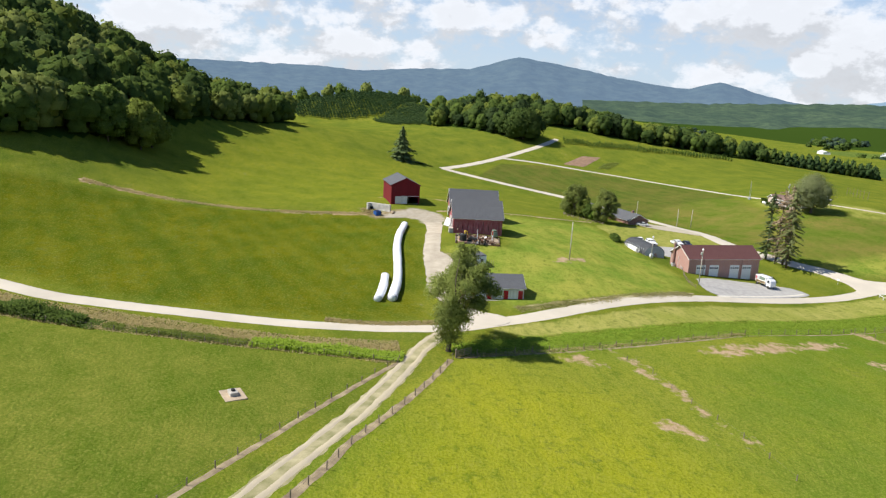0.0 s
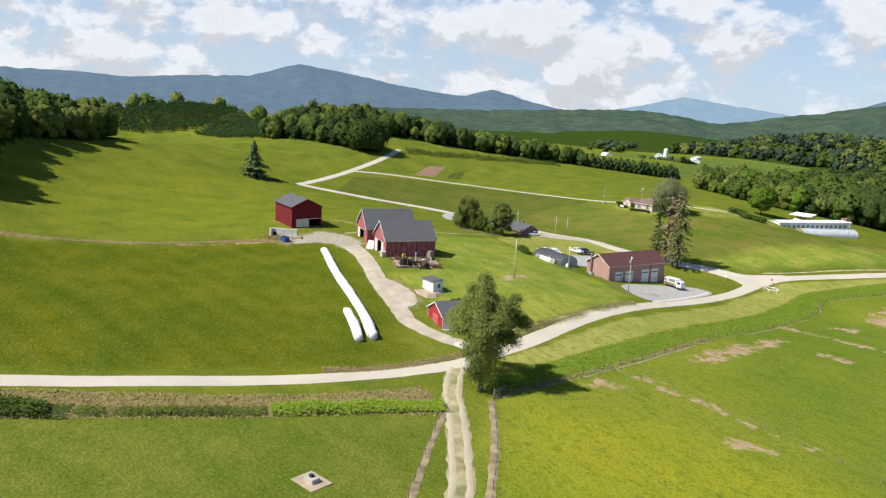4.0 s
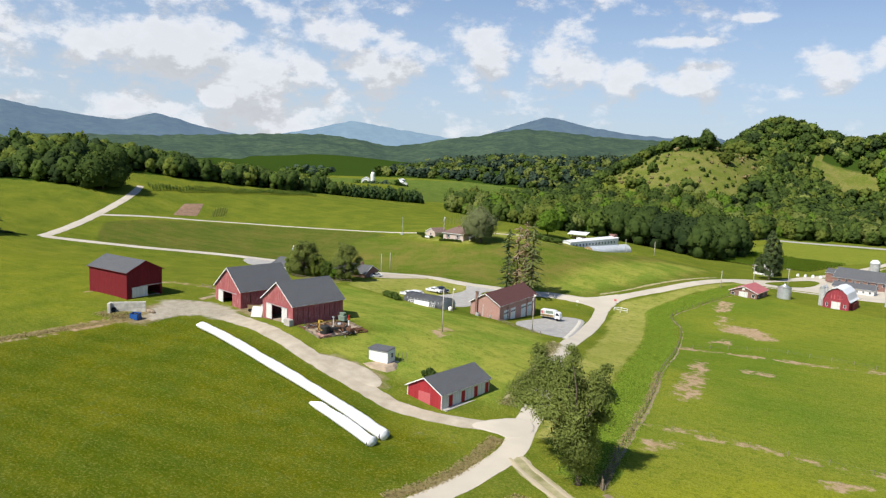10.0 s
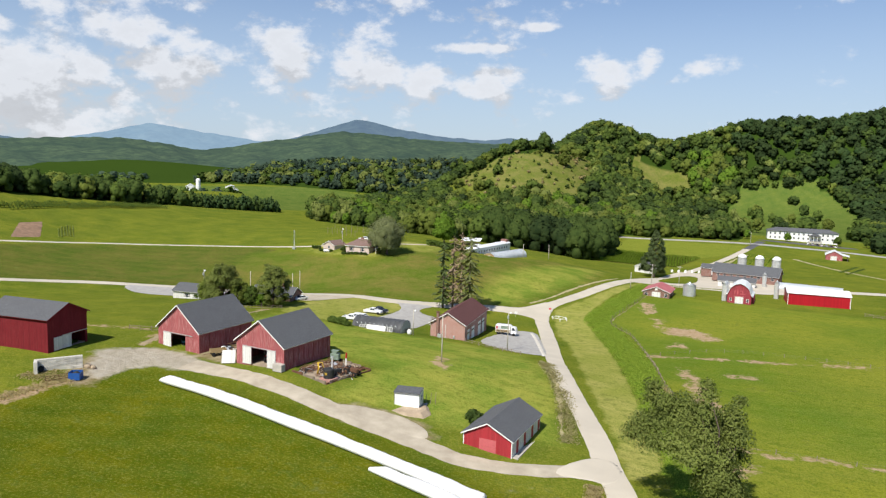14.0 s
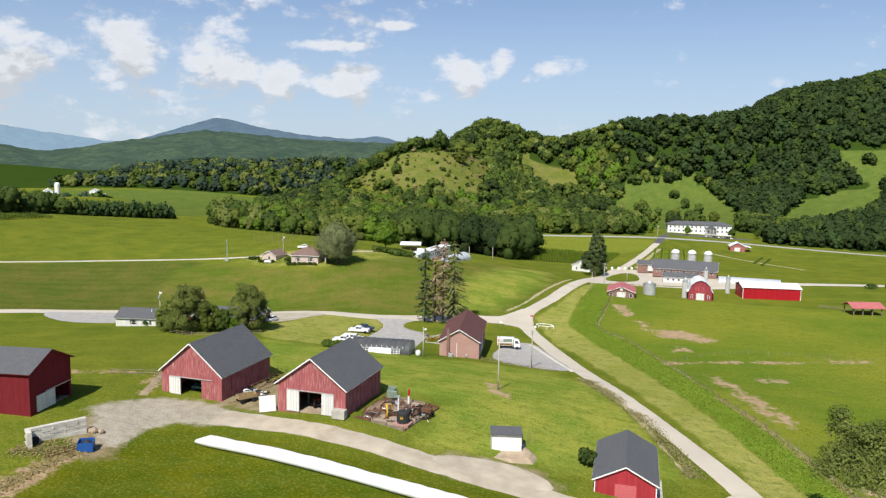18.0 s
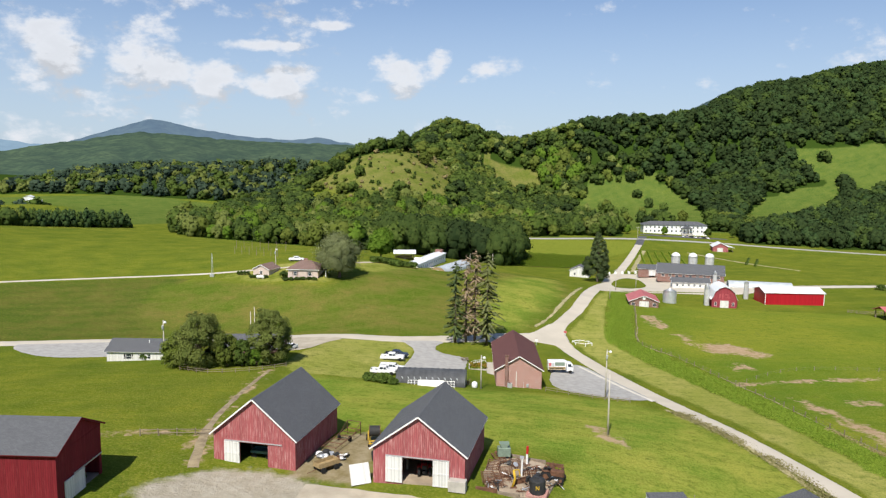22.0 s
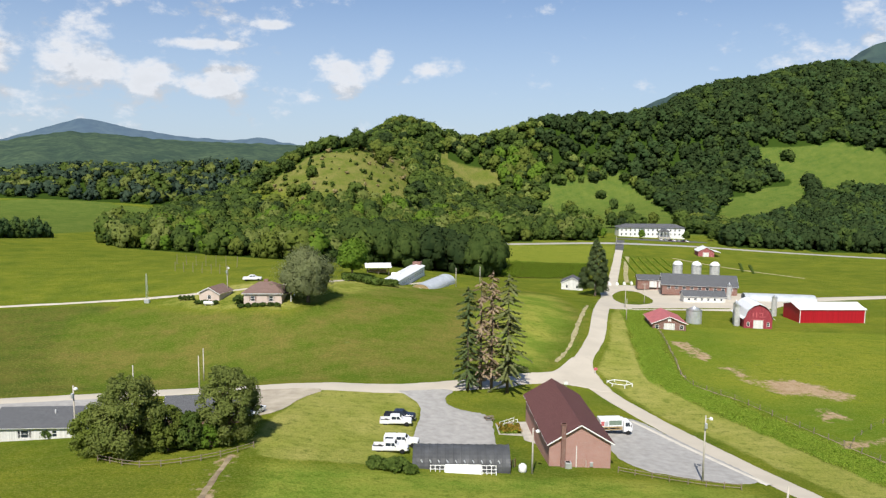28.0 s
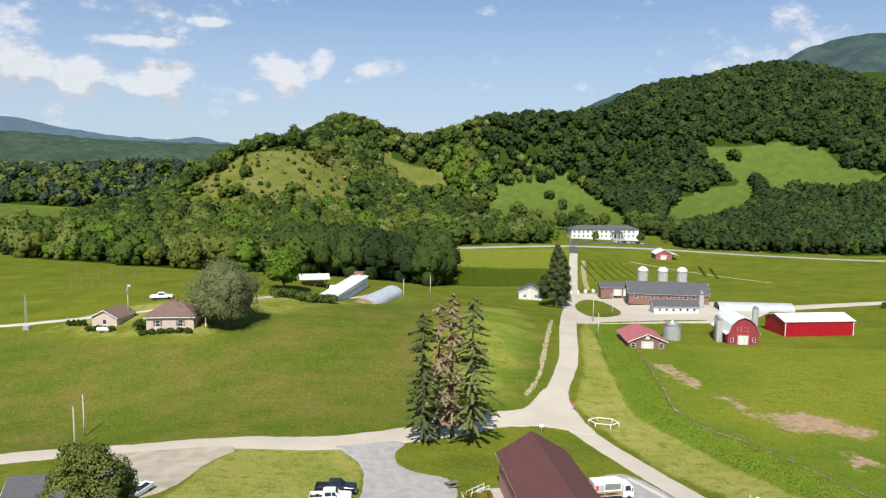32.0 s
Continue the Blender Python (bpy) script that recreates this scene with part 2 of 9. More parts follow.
def bricks(name, a, b, mortar, size=(0.23, 0.075), rough=0.9, roof=False):
    mat = bpy.data.materials.new(name)
    mat.use_nodes = True
    t = mat.node_tree
    bsdf = t.nodes["Principled BSDF"]
    u, z, coord = across_wall(t)
    joined = t.nodes.new("ShaderNodeCombineXYZ")
    if roof:
        p = t.nodes.new("ShaderNodeSeparateXYZ")
        link(t, coord, p.inputs[0])
        link(t, p.outputs[1], joined.inputs[0])
        link(t, math_node(t, "ADD", p.outputs[0], math_node(t, "MULTIPLY", p.outputs[2], 0.37)), joined.inputs[1])
    else:
        link(t, u, joined.inputs[0])
        link(t, z, joined.inputs[1])
    tex = t.nodes.new("ShaderNodeTexBrick")
    tex.inputs["Color1"].default_value, tex.inputs["Color2"].default_value, tex.inputs["Mortar"].default_value = (*a, 1), (*b, 1), (*mortar, 1)
    tex.inputs["Scale"].default_value, tex.inputs["Brick Width"].default_value, tex.inputs["Row Height"].default_value = 1.0, *size
    tex.inputs["Mortar Size"].default_value = size[1] * 0.11
    link(t, joined.outputs[0], tex.inputs["Vector"])
    stain = noise_node(t, coord, 0.5, 5, 0.6)
    fine = noise_node(t, coord, 14, 2)
    rgb = mix_node(t, range_node(t, stain, 0.35, 0.75, 0, 0.3), tex.outputs[0], tuple(c * 0.6 for c in a))
    rgb = mix_node(t, math_node(t, "MULTIPLY", fine, 0.3), rgb, b)
    link(t, rgb, bsdf.inputs["Base Color"])
    bsdf.inputs["Roughness"].default_value, bsdf.inputs["Specular IOR Level"].default_value = rough, 0.2
    bu = t.nodes.new("ShaderNodeBump")
    bu.inputs["Distance"].default_value, bu.inputs["Strength"].default_value, bu.invert = 0.015, 0.7, True
    link(t, tex.outputs["Fac"], bu.inputs["Height"])
    link(t, bu.outputs[0], bsdf.inputs["Normal"])
    return mat


def foliage(name, dark, light, scale=0.25, gap=0.5):
    mat = bpy.data.materials.new(name)
    mat.use_nodes = True
    t = mat.node_tree
    bsdf = t.nodes["Principled BSDF"]
    geo = t.nodes.new("ShaderNodeNewGeometry")
    tc = t.nodes.new("ShaderNodeTexCoord")
    clump = noise_node(t, tc.outputs["Object"], scale, 3)
    info = t.nodes.new("ShaderNodeObjectInfo")
    f = math_node(t, "ADD", math_node(t, "MULTIPLY", geo.outputs["Random Per Island"], 0.5), math_node(t, "MULTIPLY", range_node(t, clump, 0.3, 0.7), 0.5))
    # Noise specks darken the leaf colour, painting in shade between the leaves
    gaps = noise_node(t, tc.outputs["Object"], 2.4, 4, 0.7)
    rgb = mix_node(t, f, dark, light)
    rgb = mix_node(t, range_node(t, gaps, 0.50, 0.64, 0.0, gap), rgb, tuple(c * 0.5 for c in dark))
    hsv = t.nodes.new("ShaderNodeHueSaturation")
    link(t, range_node(t, info.outputs["Random"], 0, 1, 0.85, 1.15), hsv.inputs["Value"])
    link(t, rgb, hsv.inputs["Color"])
    link(t, hsv.outputs[0], bsdf.inputs["Base Color"])
    bsdf.inputs["Roughness"].default_value, bsdf.inputs["Specular IOR Level"].default_value = 0.85, 0.06
    leaf_bump = t.nodes.new("ShaderNodeBump")
    leaf_bump.inputs["Strength"].default_value, leaf_bump.inputs["Distance"].default_value, leaf_bump.invert = 0.25, 0.25, True
    link(t, gaps, leaf_bump.inputs["Height"])
    link(t, leaf_bump.outputs[0], bsdf.inputs["Normal"])
    leak = t.nodes.new("ShaderNodeBsdfTranslucent")
    link(t, hsv.outputs[0], leak.inputs[0])
    both = t.nodes.new("ShaderNodeMixShader")
    both.inputs[0].default_value = 0.48
    link(t, bsdf.outputs[0], both.inputs[1])
    link(t, leak.outputs[0], both.inputs[2])
    link(t, both.outputs[0], t.nodes["Material Output"].inputs[0])
    return mat


M = {}
M["barn"] = boards("weathered_red_boards", (0.370, 0.098, 0.102), worn=(0.62, 0.37, 0.35), wear=0.85)
M["barn_deep"] = boards("deep_red_boards", (0.185, 0.014, 0.021), worn=(0.30, 0.06, 0.06), wear=0.4)
M["red_siding"] = boards("red_siding", (0.40, 0.035, 0.045), 0.3, (0.45, 0.12, 0.12), 0.2, 0.6, True)
M["faded_barn"] = boards("faded_barn_siding", (0.33, 0.048, 0.065), 0.3, (0.46, 0.16, 0.17), 0.4, 0.7)
M["red_metal"] = boards("red_sheet_metal", (0.42, 0.012, 0.022), 0.3, (0.5, 0.05, 0.06), 0.1, 0.45, True)
M["white_boards"] = boards("white_boards", (0.78, 0.77, 0.74), 0.2, (0.55, 0.54, 0.50), 0.25, 0.7)
M["cream"] = surface("cream_siding", (0.60, 0.49, 0.42), 0.8, vary=0.08, grain=0.8, fine=12, bump=0.01)
M["white"] = surface("white_paint", (0.80, 0.80, 0.78), 0.55, vary=0.06, bump=0.004)
M["white_metal"] = surface("white_roof_metal", (0.78, 0.79, 0.80), 0.4, vary=0.08, bump=0.004)
M["shingle"] = bricks("dark_shingles", (0.102, 0.105, 0.114), (0.142, 0.146, 0.154), (0.066, 0.068, 0.074), (0.33, 0.14), roof=True)
M["brown_shingle"] = bricks("brown_shingles", (0.125, 0.054, 0.052), (0.165, 0.078, 0.072), (0.06, 0.025, 0.025), (0.33, 0.14), roof=True)
M["tan_shingle"] = bricks("tan_shingles", (0.20, 0.130, 0.11), (0.25, 0.17, 0.145), (0.12, 0.08, 0.065), (0.33, 0.14), roof=True)
M["brick"] = bricks("red_brick", (0.41, 0.20, 0.165), (0.50, 0.275, 0.23), (0.46, 0.39, 0.35))
M["dark_brick"] = bricks("dark_red_brick", (0.20, 0.095, 0.075), (0.265, 0.135, 0.105), (0.34, 0.28, 0.25))
M["pink_roof"] = surface("faded_red_roof", (0.46, 0.14, 0.14), 0.55, vary=0.15, grain=0.6, bump=0.01)
M["galvanised"] = surface("galvanised_steel", (0.62, 0.64, 0.66), 0.42, 0.55, 0.12, 1.0, 20, 0.006)
M["concrete"] = surface("concrete", (0.46, 0.43, 0.38), 0.9, vary=0.2, grain=0.8, bump=0.02)
M["wood"] = surface("grey_wood", (0.24, 0.19, 0.14), 0.9, vary=0.3, grain=2.0, bump=0.02)
M["pole"] = surface("pole_wood", (0.50, 0.46, 0.39), 0.9, vary=0.3, grain=1.0, bump=0.02)
M["bag"] = surface("white_plastic_film", (0.85, 0.86, 0.86), 0.45, vary=0.05, grain=1.5, fine=5, bump=0.05, spec=0.5)
M["film"] = surface("grey_film", (0.085, 0.088, 0.092), 0.5, vary=0.25, grain=0.5, bump=0.02, spec=0.2)
M["clear_film"] = surface("pale_film", (0.50, 0.53, 0.55), 0.35, vary=0.15, grain=0.4, bump=0.02, spec=0.5)
M["tyre"] = surface("rubber", (0.02, 0.02, 0.02), 0.85, vary=0.2)
M["glass"] = surface("dark_glass", (0.03, 0.04, 0.05), 0.08, vary=0.1, bump=0, spec=0.6)
M["chrome"] = surface("bright_metal", (0.7, 0.7, 0.7), 0.25, 0.9, 0.08, bump=0)
M["car_white"] = surface("white_car_paint", (0.80, 0.80, 0.80), 0.3, vary=0.03, bump=0, spec=0.5)
M["car_silver"] = surface("silver_car_paint", (0.48, 0.50, 0.52), 0.3, 0.4, 0.03, bump=0)
M["car_dark"] = surface("dark_blue_car_paint", (0.02, 0.025, 0.04), 0.25, vary=0.03, bump=0, spec=0.5)
M["car_red"] = surface("dark_red_car_paint", (0.25, 0.02, 0.03), 0.3, vary=0.03, bump=0, spec=0.5)
M["dark"] = surface("dark_gear", (0.035, 0.035, 0.035), 0.7, vary=0.3)
M["rust"] = surface("rusty_iron", (0.17, 0.085, 0.05), 0.85, 0.2, 0.4, 2.0)
M["yellow"] = surface("yellow_paint", (0.62, 0.40, 0.04), 0.5, vary=0.15)
M["red_paint"] = surface("red_paint", (0.45, 0.02, 0.02), 0.45, vary=0.1)
M["blue"] = surface("blue_plastic", (0.02, 0.09, 0.32), 0.45, vary=0.1)
M["soil_heap"] = surface("pale_soil", (0.42, 0.33, 0.23), 0.95, vary=0.25, grain=0.6, bump=0.05)
M["wire"] = surface("dull_wire", (0.16, 0.14, 0.12), 0.7, 0.3, 0.2, bump=0)
M["bark"] = surface("bark", (0.13, 0.10, 0.075), 0.95, vary=0.35, grain=3, bump=0.05)
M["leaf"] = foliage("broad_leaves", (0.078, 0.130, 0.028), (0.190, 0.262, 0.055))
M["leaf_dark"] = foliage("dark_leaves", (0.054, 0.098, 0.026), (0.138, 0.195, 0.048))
# Deep green; on the high hill this dark tone stands in for cloud shade
M["leaf_deep_shade"] = foliage("deep_green_shade_leaves", (0.032, 0.060, 0.022), (0.082, 0.122, 0.040))
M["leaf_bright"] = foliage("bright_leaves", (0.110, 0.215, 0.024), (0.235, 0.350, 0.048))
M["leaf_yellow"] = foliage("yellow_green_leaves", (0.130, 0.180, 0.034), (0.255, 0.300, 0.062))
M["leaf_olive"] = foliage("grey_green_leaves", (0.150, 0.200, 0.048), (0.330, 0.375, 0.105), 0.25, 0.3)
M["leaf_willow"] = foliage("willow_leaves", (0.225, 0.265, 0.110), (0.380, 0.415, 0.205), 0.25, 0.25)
# Leaf green shifted bluer and paler, so distant haze sits in the colour
M["leaf_haze"] = foliage("haze_tinted_leaves", (0.055, 0.098, 0.062), (0.115, 0.165, 0.105))
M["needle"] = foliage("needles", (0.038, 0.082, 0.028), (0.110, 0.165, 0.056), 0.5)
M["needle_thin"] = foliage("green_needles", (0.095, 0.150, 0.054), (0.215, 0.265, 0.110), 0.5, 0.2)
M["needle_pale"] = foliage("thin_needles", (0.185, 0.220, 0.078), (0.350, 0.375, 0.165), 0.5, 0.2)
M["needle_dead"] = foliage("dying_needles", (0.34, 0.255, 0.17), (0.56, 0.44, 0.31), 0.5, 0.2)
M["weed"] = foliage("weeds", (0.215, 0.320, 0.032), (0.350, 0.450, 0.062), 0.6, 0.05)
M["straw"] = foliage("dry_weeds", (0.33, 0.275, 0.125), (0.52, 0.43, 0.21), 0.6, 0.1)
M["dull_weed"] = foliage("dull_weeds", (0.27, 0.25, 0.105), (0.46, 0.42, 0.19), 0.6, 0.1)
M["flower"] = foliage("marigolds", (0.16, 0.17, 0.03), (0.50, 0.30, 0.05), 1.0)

# ---- building helpers ----


class Shape:
    """Points and faces of one mesh."""

    def __init__(self):
        self.v, self.f = [], []

    def add(self, points, faces, m=None):
        n = len(self.v)
        self.v += [tuple(m @ Vector(p)) if m else tuple(p) for p in points]
        self.f += [tuple(n + i for i in face) for face in faces]
        return self

    def box(self, x0, x1, y0, y1, z0, z1, m=None, bevel=0.0):
        if bevel:
            b = bevel
            ring = [(x0 + b, y0), (x1 - b, y0), (x1, y0 + b), (x1, y1 - b), (x1 - b, y1), (x0 + b, y1), (x0, y1 - b), (x0, y0 + b)]
            top = [(x0 + b * 1.4, y0 + b), (x1 - b * 1.4, y0 + b), (x1 - b, y0 + b * 1.4), (x1 - b, y1 - b * 1.4), (x1 - b * 1.4, y1 - b), (x0 + b * 1.4, y1 - b), (x0 + b, y1 - b * 1.4), (x0 + b, y0 + b * 1.4)]
            pts = [(x, y, z0) for x, y in ring] + [(x, y, z1 - b) for x, y in ring] + [(x, y, z1) for x, y in top]
            faces = [tuple(range(7, -1, -1)), tuple(range(16, 24))]
            for k in range(8):
                j = (k + 1) % 8
                faces += [(k, j, 8 + j, 8 + k), (8 + k, 8 + j, 16 + j, 16 + k)]
            return self.add(pts, faces, m)
        pts = [(x, y, z) for z in (z0, z1) for x, y in ((x0, y0), (x1, y0), (x1, y1), (x0, y1))]
        return self.add(pts, [(3, 2, 1, 0), (4, 5, 6, 7), (0, 1, 5, 4), (1, 2, 6, 5), (2, 3, 7, 6), (3, 0, 4, 7)], m)

    def prism(self, outline, y0, y1, m=None):
        """An outline in x and z, anticlockwise seen from -y, drawn from y0 to y1."""
        n = len(outline)
        pts = [(x, y0, z) for x, z in outline] + [(x, y1, z) for x, z in outline]
        return self.add(pts, [tuple(range(n)), tuple(range(2 * n - 1, n - 1, -1))] + [(k, n + k, n + (k + 1) % n, (k + 1) % n) for k in range(n)], m)

    def tube(self, path, radii, sides=8, m=None, caps=True):
        """A round bar along a line of points, with a radius at each."""
        pts, faces = [], []
        path = [Vector(p) for p in path]
        for k, p in enumerate(path):
            d = (path[min(k + 1, len(path) - 1)] - path[max(k - 1, 0)]).normalized()
            a = d.cross(Vector((0, 0, 1)) if abs(d.z) < 0.95 else Vector((1, 0, 0))).normalized()
            b = a.cross(d)
            r = radii[k] if isinstance(radii, (list, tuple)) else radii
            for s in range(sides):
                w = 2 * math.pi * s / sides
                pts.append(p + (a * math.cos(w) + b * math.sin(w)) * r)
        for k in range(len(path) - 1):
            for s in range(sides):
                j = (s + 1) % sides
                faces.append((k * sides + s, (k + 1) * sides + s, (k + 1) * sides + j, k * sides + j))
        if caps:
            faces += [tuple(range(sides)), tuple(range(len(path) * sides - 1, (len(path) - 1) * sides - 1, -1))]
        return self.add(pts, faces, m)

    def lathe(self, profile, sides=20, m=None):
        """A turned form from (radius, height) pairs."""
        pts = [(r * math.cos(2 * math.pi * s / sides), r * math.sin(2 * math.pi * s / sides), z) for r, z in profile for s in range(sides)]
        faces = [(k * sides + s, k * sides + (s + 1) % sides, (k + 1) * sides + (s + 1) % sides, (k + 1) * sides + s) for k in range(len(profile) - 1) for s in range(sides)]
        faces += [tuple(range(sides - 1, -1, -1)), tuple(range((len(profile) - 1) * sides, len(profile) * sides))]
        return self.add(pts, faces, m)

    def wall(self, u0, u1, z0, z1, holes=(), thick=0.16, m=None):
        """A wall in the plane y = 0 .. thick with openings (u0, u1, z0, z1) right through it."""
        us = sorted({u0, u1, *(h[0] for h in holes), *(h[1] for h in holes)})
        zs = sorted({z0, z1, *(h[2] for h in holes), *(h[3] for h in holes)})
        for a, b in zip(us, us[1:]):
            run = None
            for c, d in list(zip(zs, zs[1:])) + [(None, None)]:
                gone = c is None or any(h[0] <= a and b <= h[1] and h[2] <= c and d <= h[3] for h in holes)
                if gone:
                    if run:
                        self.box(a, b, 0, thick, run[0], run[1], m)
                    run = None
                else:
                    run = (run[0] if run else c, d)
        return self


def mesh_of(name, shape, material, smooth=False):
    me = bpy.data.meshes.new(name)
    me.from_pydata(shape.v, [], shape.f)
    if smooth:
        me.polygons.foreach_set("use_smooth", [True] * len(me.polygons))
    me.materials.append(M[material] if isinstance(material, str) else material)
    return me


def part(name, shape, material, parent, label="", m=None, smooth=False):
    ob = new(name, shape if isinstance(shape, bpy.types.Mesh) else mesh_of(name, shape, material, smooth))
    ob.parent = parent
    if m:
        ob.matrix_basis = m
    return tagged(ob, label)


def base(name, x, y, turn, label, category, group="", z=None, kind=""):
    """An Empty on the ground that carries the parts of a thing."""
    ob = new(name)
    ob.matrix_basis = pose(x, y, height(x, y) if z is None else z, 0, 0, turn)
    return tagged(ob, label, category, group, kind)


# ---- the lie of the land ----
SPOTS = np.array([
    (-46, -8, .9), (-23, 3, -.5), (0, 0, 0), (25, 0, -3.2), (46, 0, -5.9), (46, -24, -6.6), (-19, -12, -1.6), (78, -16, -6.8),
    (100, -51, -5.6), (83, 11, -8.2), (72, 52, -8.9), (40, 132, -11.3), (20, 119, -12), (23.6, 65, -8.2), (20, 28.6, -2.6), (-20, 67, -6.6),
    (-50, 82, -5.2), (-68, 152, .5), (-8, 112, -9), (41, 261, -14.6), (88, 466, -13), (140, 424, -17), (88, 275, -13), (105, 196, -11.6),
    (-27, 232, -4.8), (-2, 310, -15), (-181, 30, -1), (-247, 101, 10.5), (-212, 135, 1.4), (-241, 342, -2), (-74, 119, -9), (200, -40, -5)], float)
RIDGE = np.array([(-232, -47, 16.5), (-174, -82, 17.8), (-100, -103, 12), (-76, -116, 16), (-360, 5, 13.4), (-380, 35, 27), (-382, 80, 21), (-350, 100, 27)], float)
SPOTS = np.concatenate([SPOTS, RIDGE])
# hills: middle x, y, spread in x, in y, rise
HILLS = ((-150, -190, 110, 80, 60), (-107, 849, 75, 166, 78), (-148, 645, 90, 89, 53), (463, 993, 203, 191, 159), (83, 846, 151, 55, 95), (621, 764, 190, 214, 79),
         (-512, 916, 200, 155, 36), (-328, 1040, 167, 60, 34), (263, 934, 112, 151, 77), (-1300, 1250, 260, 200, 20), (780, 1250, 260, 200, 215), (-448, 0, 46, 75, 18), (-33, 218, 24, 24, -3.4))


def ease(a, b, x):
    t = np.clip((x - a) / (b - a), 0, 1)
    return t * t * (3 - 2 * t)


def rises(x, y):
    return sum(h * np.exp(-(((x - cx) / sx) ** 2 + ((y - cy) / sy) ** 2)) for cx, cy, sx, sy, h in HILLS)


def bend(r2):
    return np.where(r2 > 0, r2 * np.log(np.maximum(r2, 1e-9)), 0)


KNOTS = SPOTS[:, :2] / 100
SYSTEM = np.zeros((len(KNOTS) + 3,) * 2)
SYSTEM[:-3, :-3] = bend(((KNOTS[:, None] - KNOTS[None]) ** 2).sum(-1)) + 0.002 * np.eye(len(KNOTS))
SYSTEM[:-3, -3] = SYSTEM[-3, :-3] = 1
SYSTEM[:-3, -2:], SYSTEM[-2:, :-3] = KNOTS, KNOTS.T
WEIGHTS = np.linalg.solve(SYSTEM, np.r_[SPOTS[:, 2] - rises(SPOTS[:, 0], SPOTS[:, 1]), 0, 0, 0])


def heights(x, y):
    x, y = np.asarray(x, float), np.asarray(y, float)
    z = WEIGHTS[-3] + WEIGHTS[-2] * x / 100 + WEIGHTS[-1] * y / 100
    for (a, b), w in zip(KNOTS, WEIGHTS):
        z = z + w * bend((x / 100 - a) ** 2 + (y / 100 - b) ** 2)
    away = np.maximum(np.maximum((x - 230) / 160, (-390 - x) / 200), np.maximum((y - 480) / 150, (-120 - y) / 150))
    k = ease(0, 1, away)
    plain = -15 + 0.010 * np.clip(-0.9 * x + 0.43 * y - 480, 0, 1200)
    return z * (1 - k) + plain * k + rises(x, y)


def height(x, y):
    return float(heights(x, y))


def near_line(x, y, line):
    """The distance of places from a line of points."""
    d = np.full(np.shape(x), 1e9)
    for (ax, ay), (bx, by) in zip(line, line[1:]):
        vx, vy = bx - ax, by - ay
        t = np.clip(((x - ax) * vx + (y - ay) * vy) / (vx * vx + vy * vy), 0, 1)
        d = np.minimum(d, np.hypot(x - ax - t * vx, y - ay - t * vy))
    return d


def inside(x, y, ring):
    """Whether places lie inside a ring of points."""
    c = np.zeros(np.shape(x), bool)
    for (ax, ay), (bx, by) in zip(ring, ring[1:] + ring[:1]):
        if ay != by:
            c ^= ((ay > y) != (by > y)) & (x < (bx - ax) * (y - ay) / (by - ay) + ax)
    return c


def curve_points(line, step=2.0):
    """A smooth line through points (Catmull-Rom)."""
    p = [Vector(q) for q in line]
    p = [2 * p[0] - p[1]] + p + [2 * p[-1] - p[-2]]
    out = []
    for a, b, c, d in zip(p, p[1:], p[2:], p[3:]):
        n = max(2, int((c - b).length / step))
        for k in range(n):
            t = k / n
            out.append(0.5 * (2 * b + (c - a) * t + (2 * a - 5 * b + 4 * c - d) * t * t + (3 * b - a - 3 * c + d) * t ** 3))
    return out + [p[-2]]


# ways of the farm
ROAD_MAIN = [(26, -142), (43, -113), (53.6, -93), (57.2, -80), (60.2, -64), (63.9, -45), (65.4, -27), (64.8, -12.5), (61.4, -3), (57.2, 9), (49.6, 27), (43.5, 43), (36.8, 63), (31, 83), (24.5, 104), (20, 117), (16, 128), (17, 139), (21.5, 153), (25, 165), (31, 194), (39, 230), (49, 272), (58, 312), (75, 388), (84, 428), (94, 474)]
ROAD_WEST = [(17, 131), (9, 126.5), (0, 121.5), (-9, 114.5), (-27, 105.5), (-44, 104.5), (-58, 104), (-75, 105), (-97, 98), (-116, 90), (-138, 78), (-160, 57), (-173, 43), (-184, 29)]
ROAD_OAK = [(-183, 28), (-210, 61), (-243, 100), (-262, 118)]
ROAD_THIN = [(-216, 70), (-210.5, 92), (-201, 115), (-188, 135), (-166, 151), (-144, 159.5), (-124, 163), (-107, 164.5), (-92, 166), (-77, 169), (-58, 182), (-44, 204), (-32, 222), (-24, 236)]
ROAD_BARNS = [(62, -3.5), (57, -5.4), (52, -7.8), (46, -10.2), (39, -11.3), (29, -10.0), (20, -9.3), (14, -8.6), (7, -7.2), (0, -5.9), (-9, -4.2), (-16, -3.2), (-21, -2.9)]
TRACK = [(66, -14), (75, -20), (89, -26.5), (104, -34), (115, -40.5), (126, -47), (150, -60), (185, -80)]

# ---- ground ----


def axis_steps(lo, near_lo, near_hi, hi, fine, hilly, grow=1.12):
    mid = list(np.arange(near_lo, near_hi + 0.1, fine))
    step, out, x = fine, [], near_hi
    while x < hi:
        step = min(step * grow, 13) if x < near_hi + hilly else step * grow
        x += step
        out.append(x)
    step, left, x = fine, [], near_lo
    while x > lo:
        step = min(step * grow, 16) if x > near_lo - hilly else step * grow
        x -= step
        left.append(x)
    return np.array(left[::-1] + mid + out)


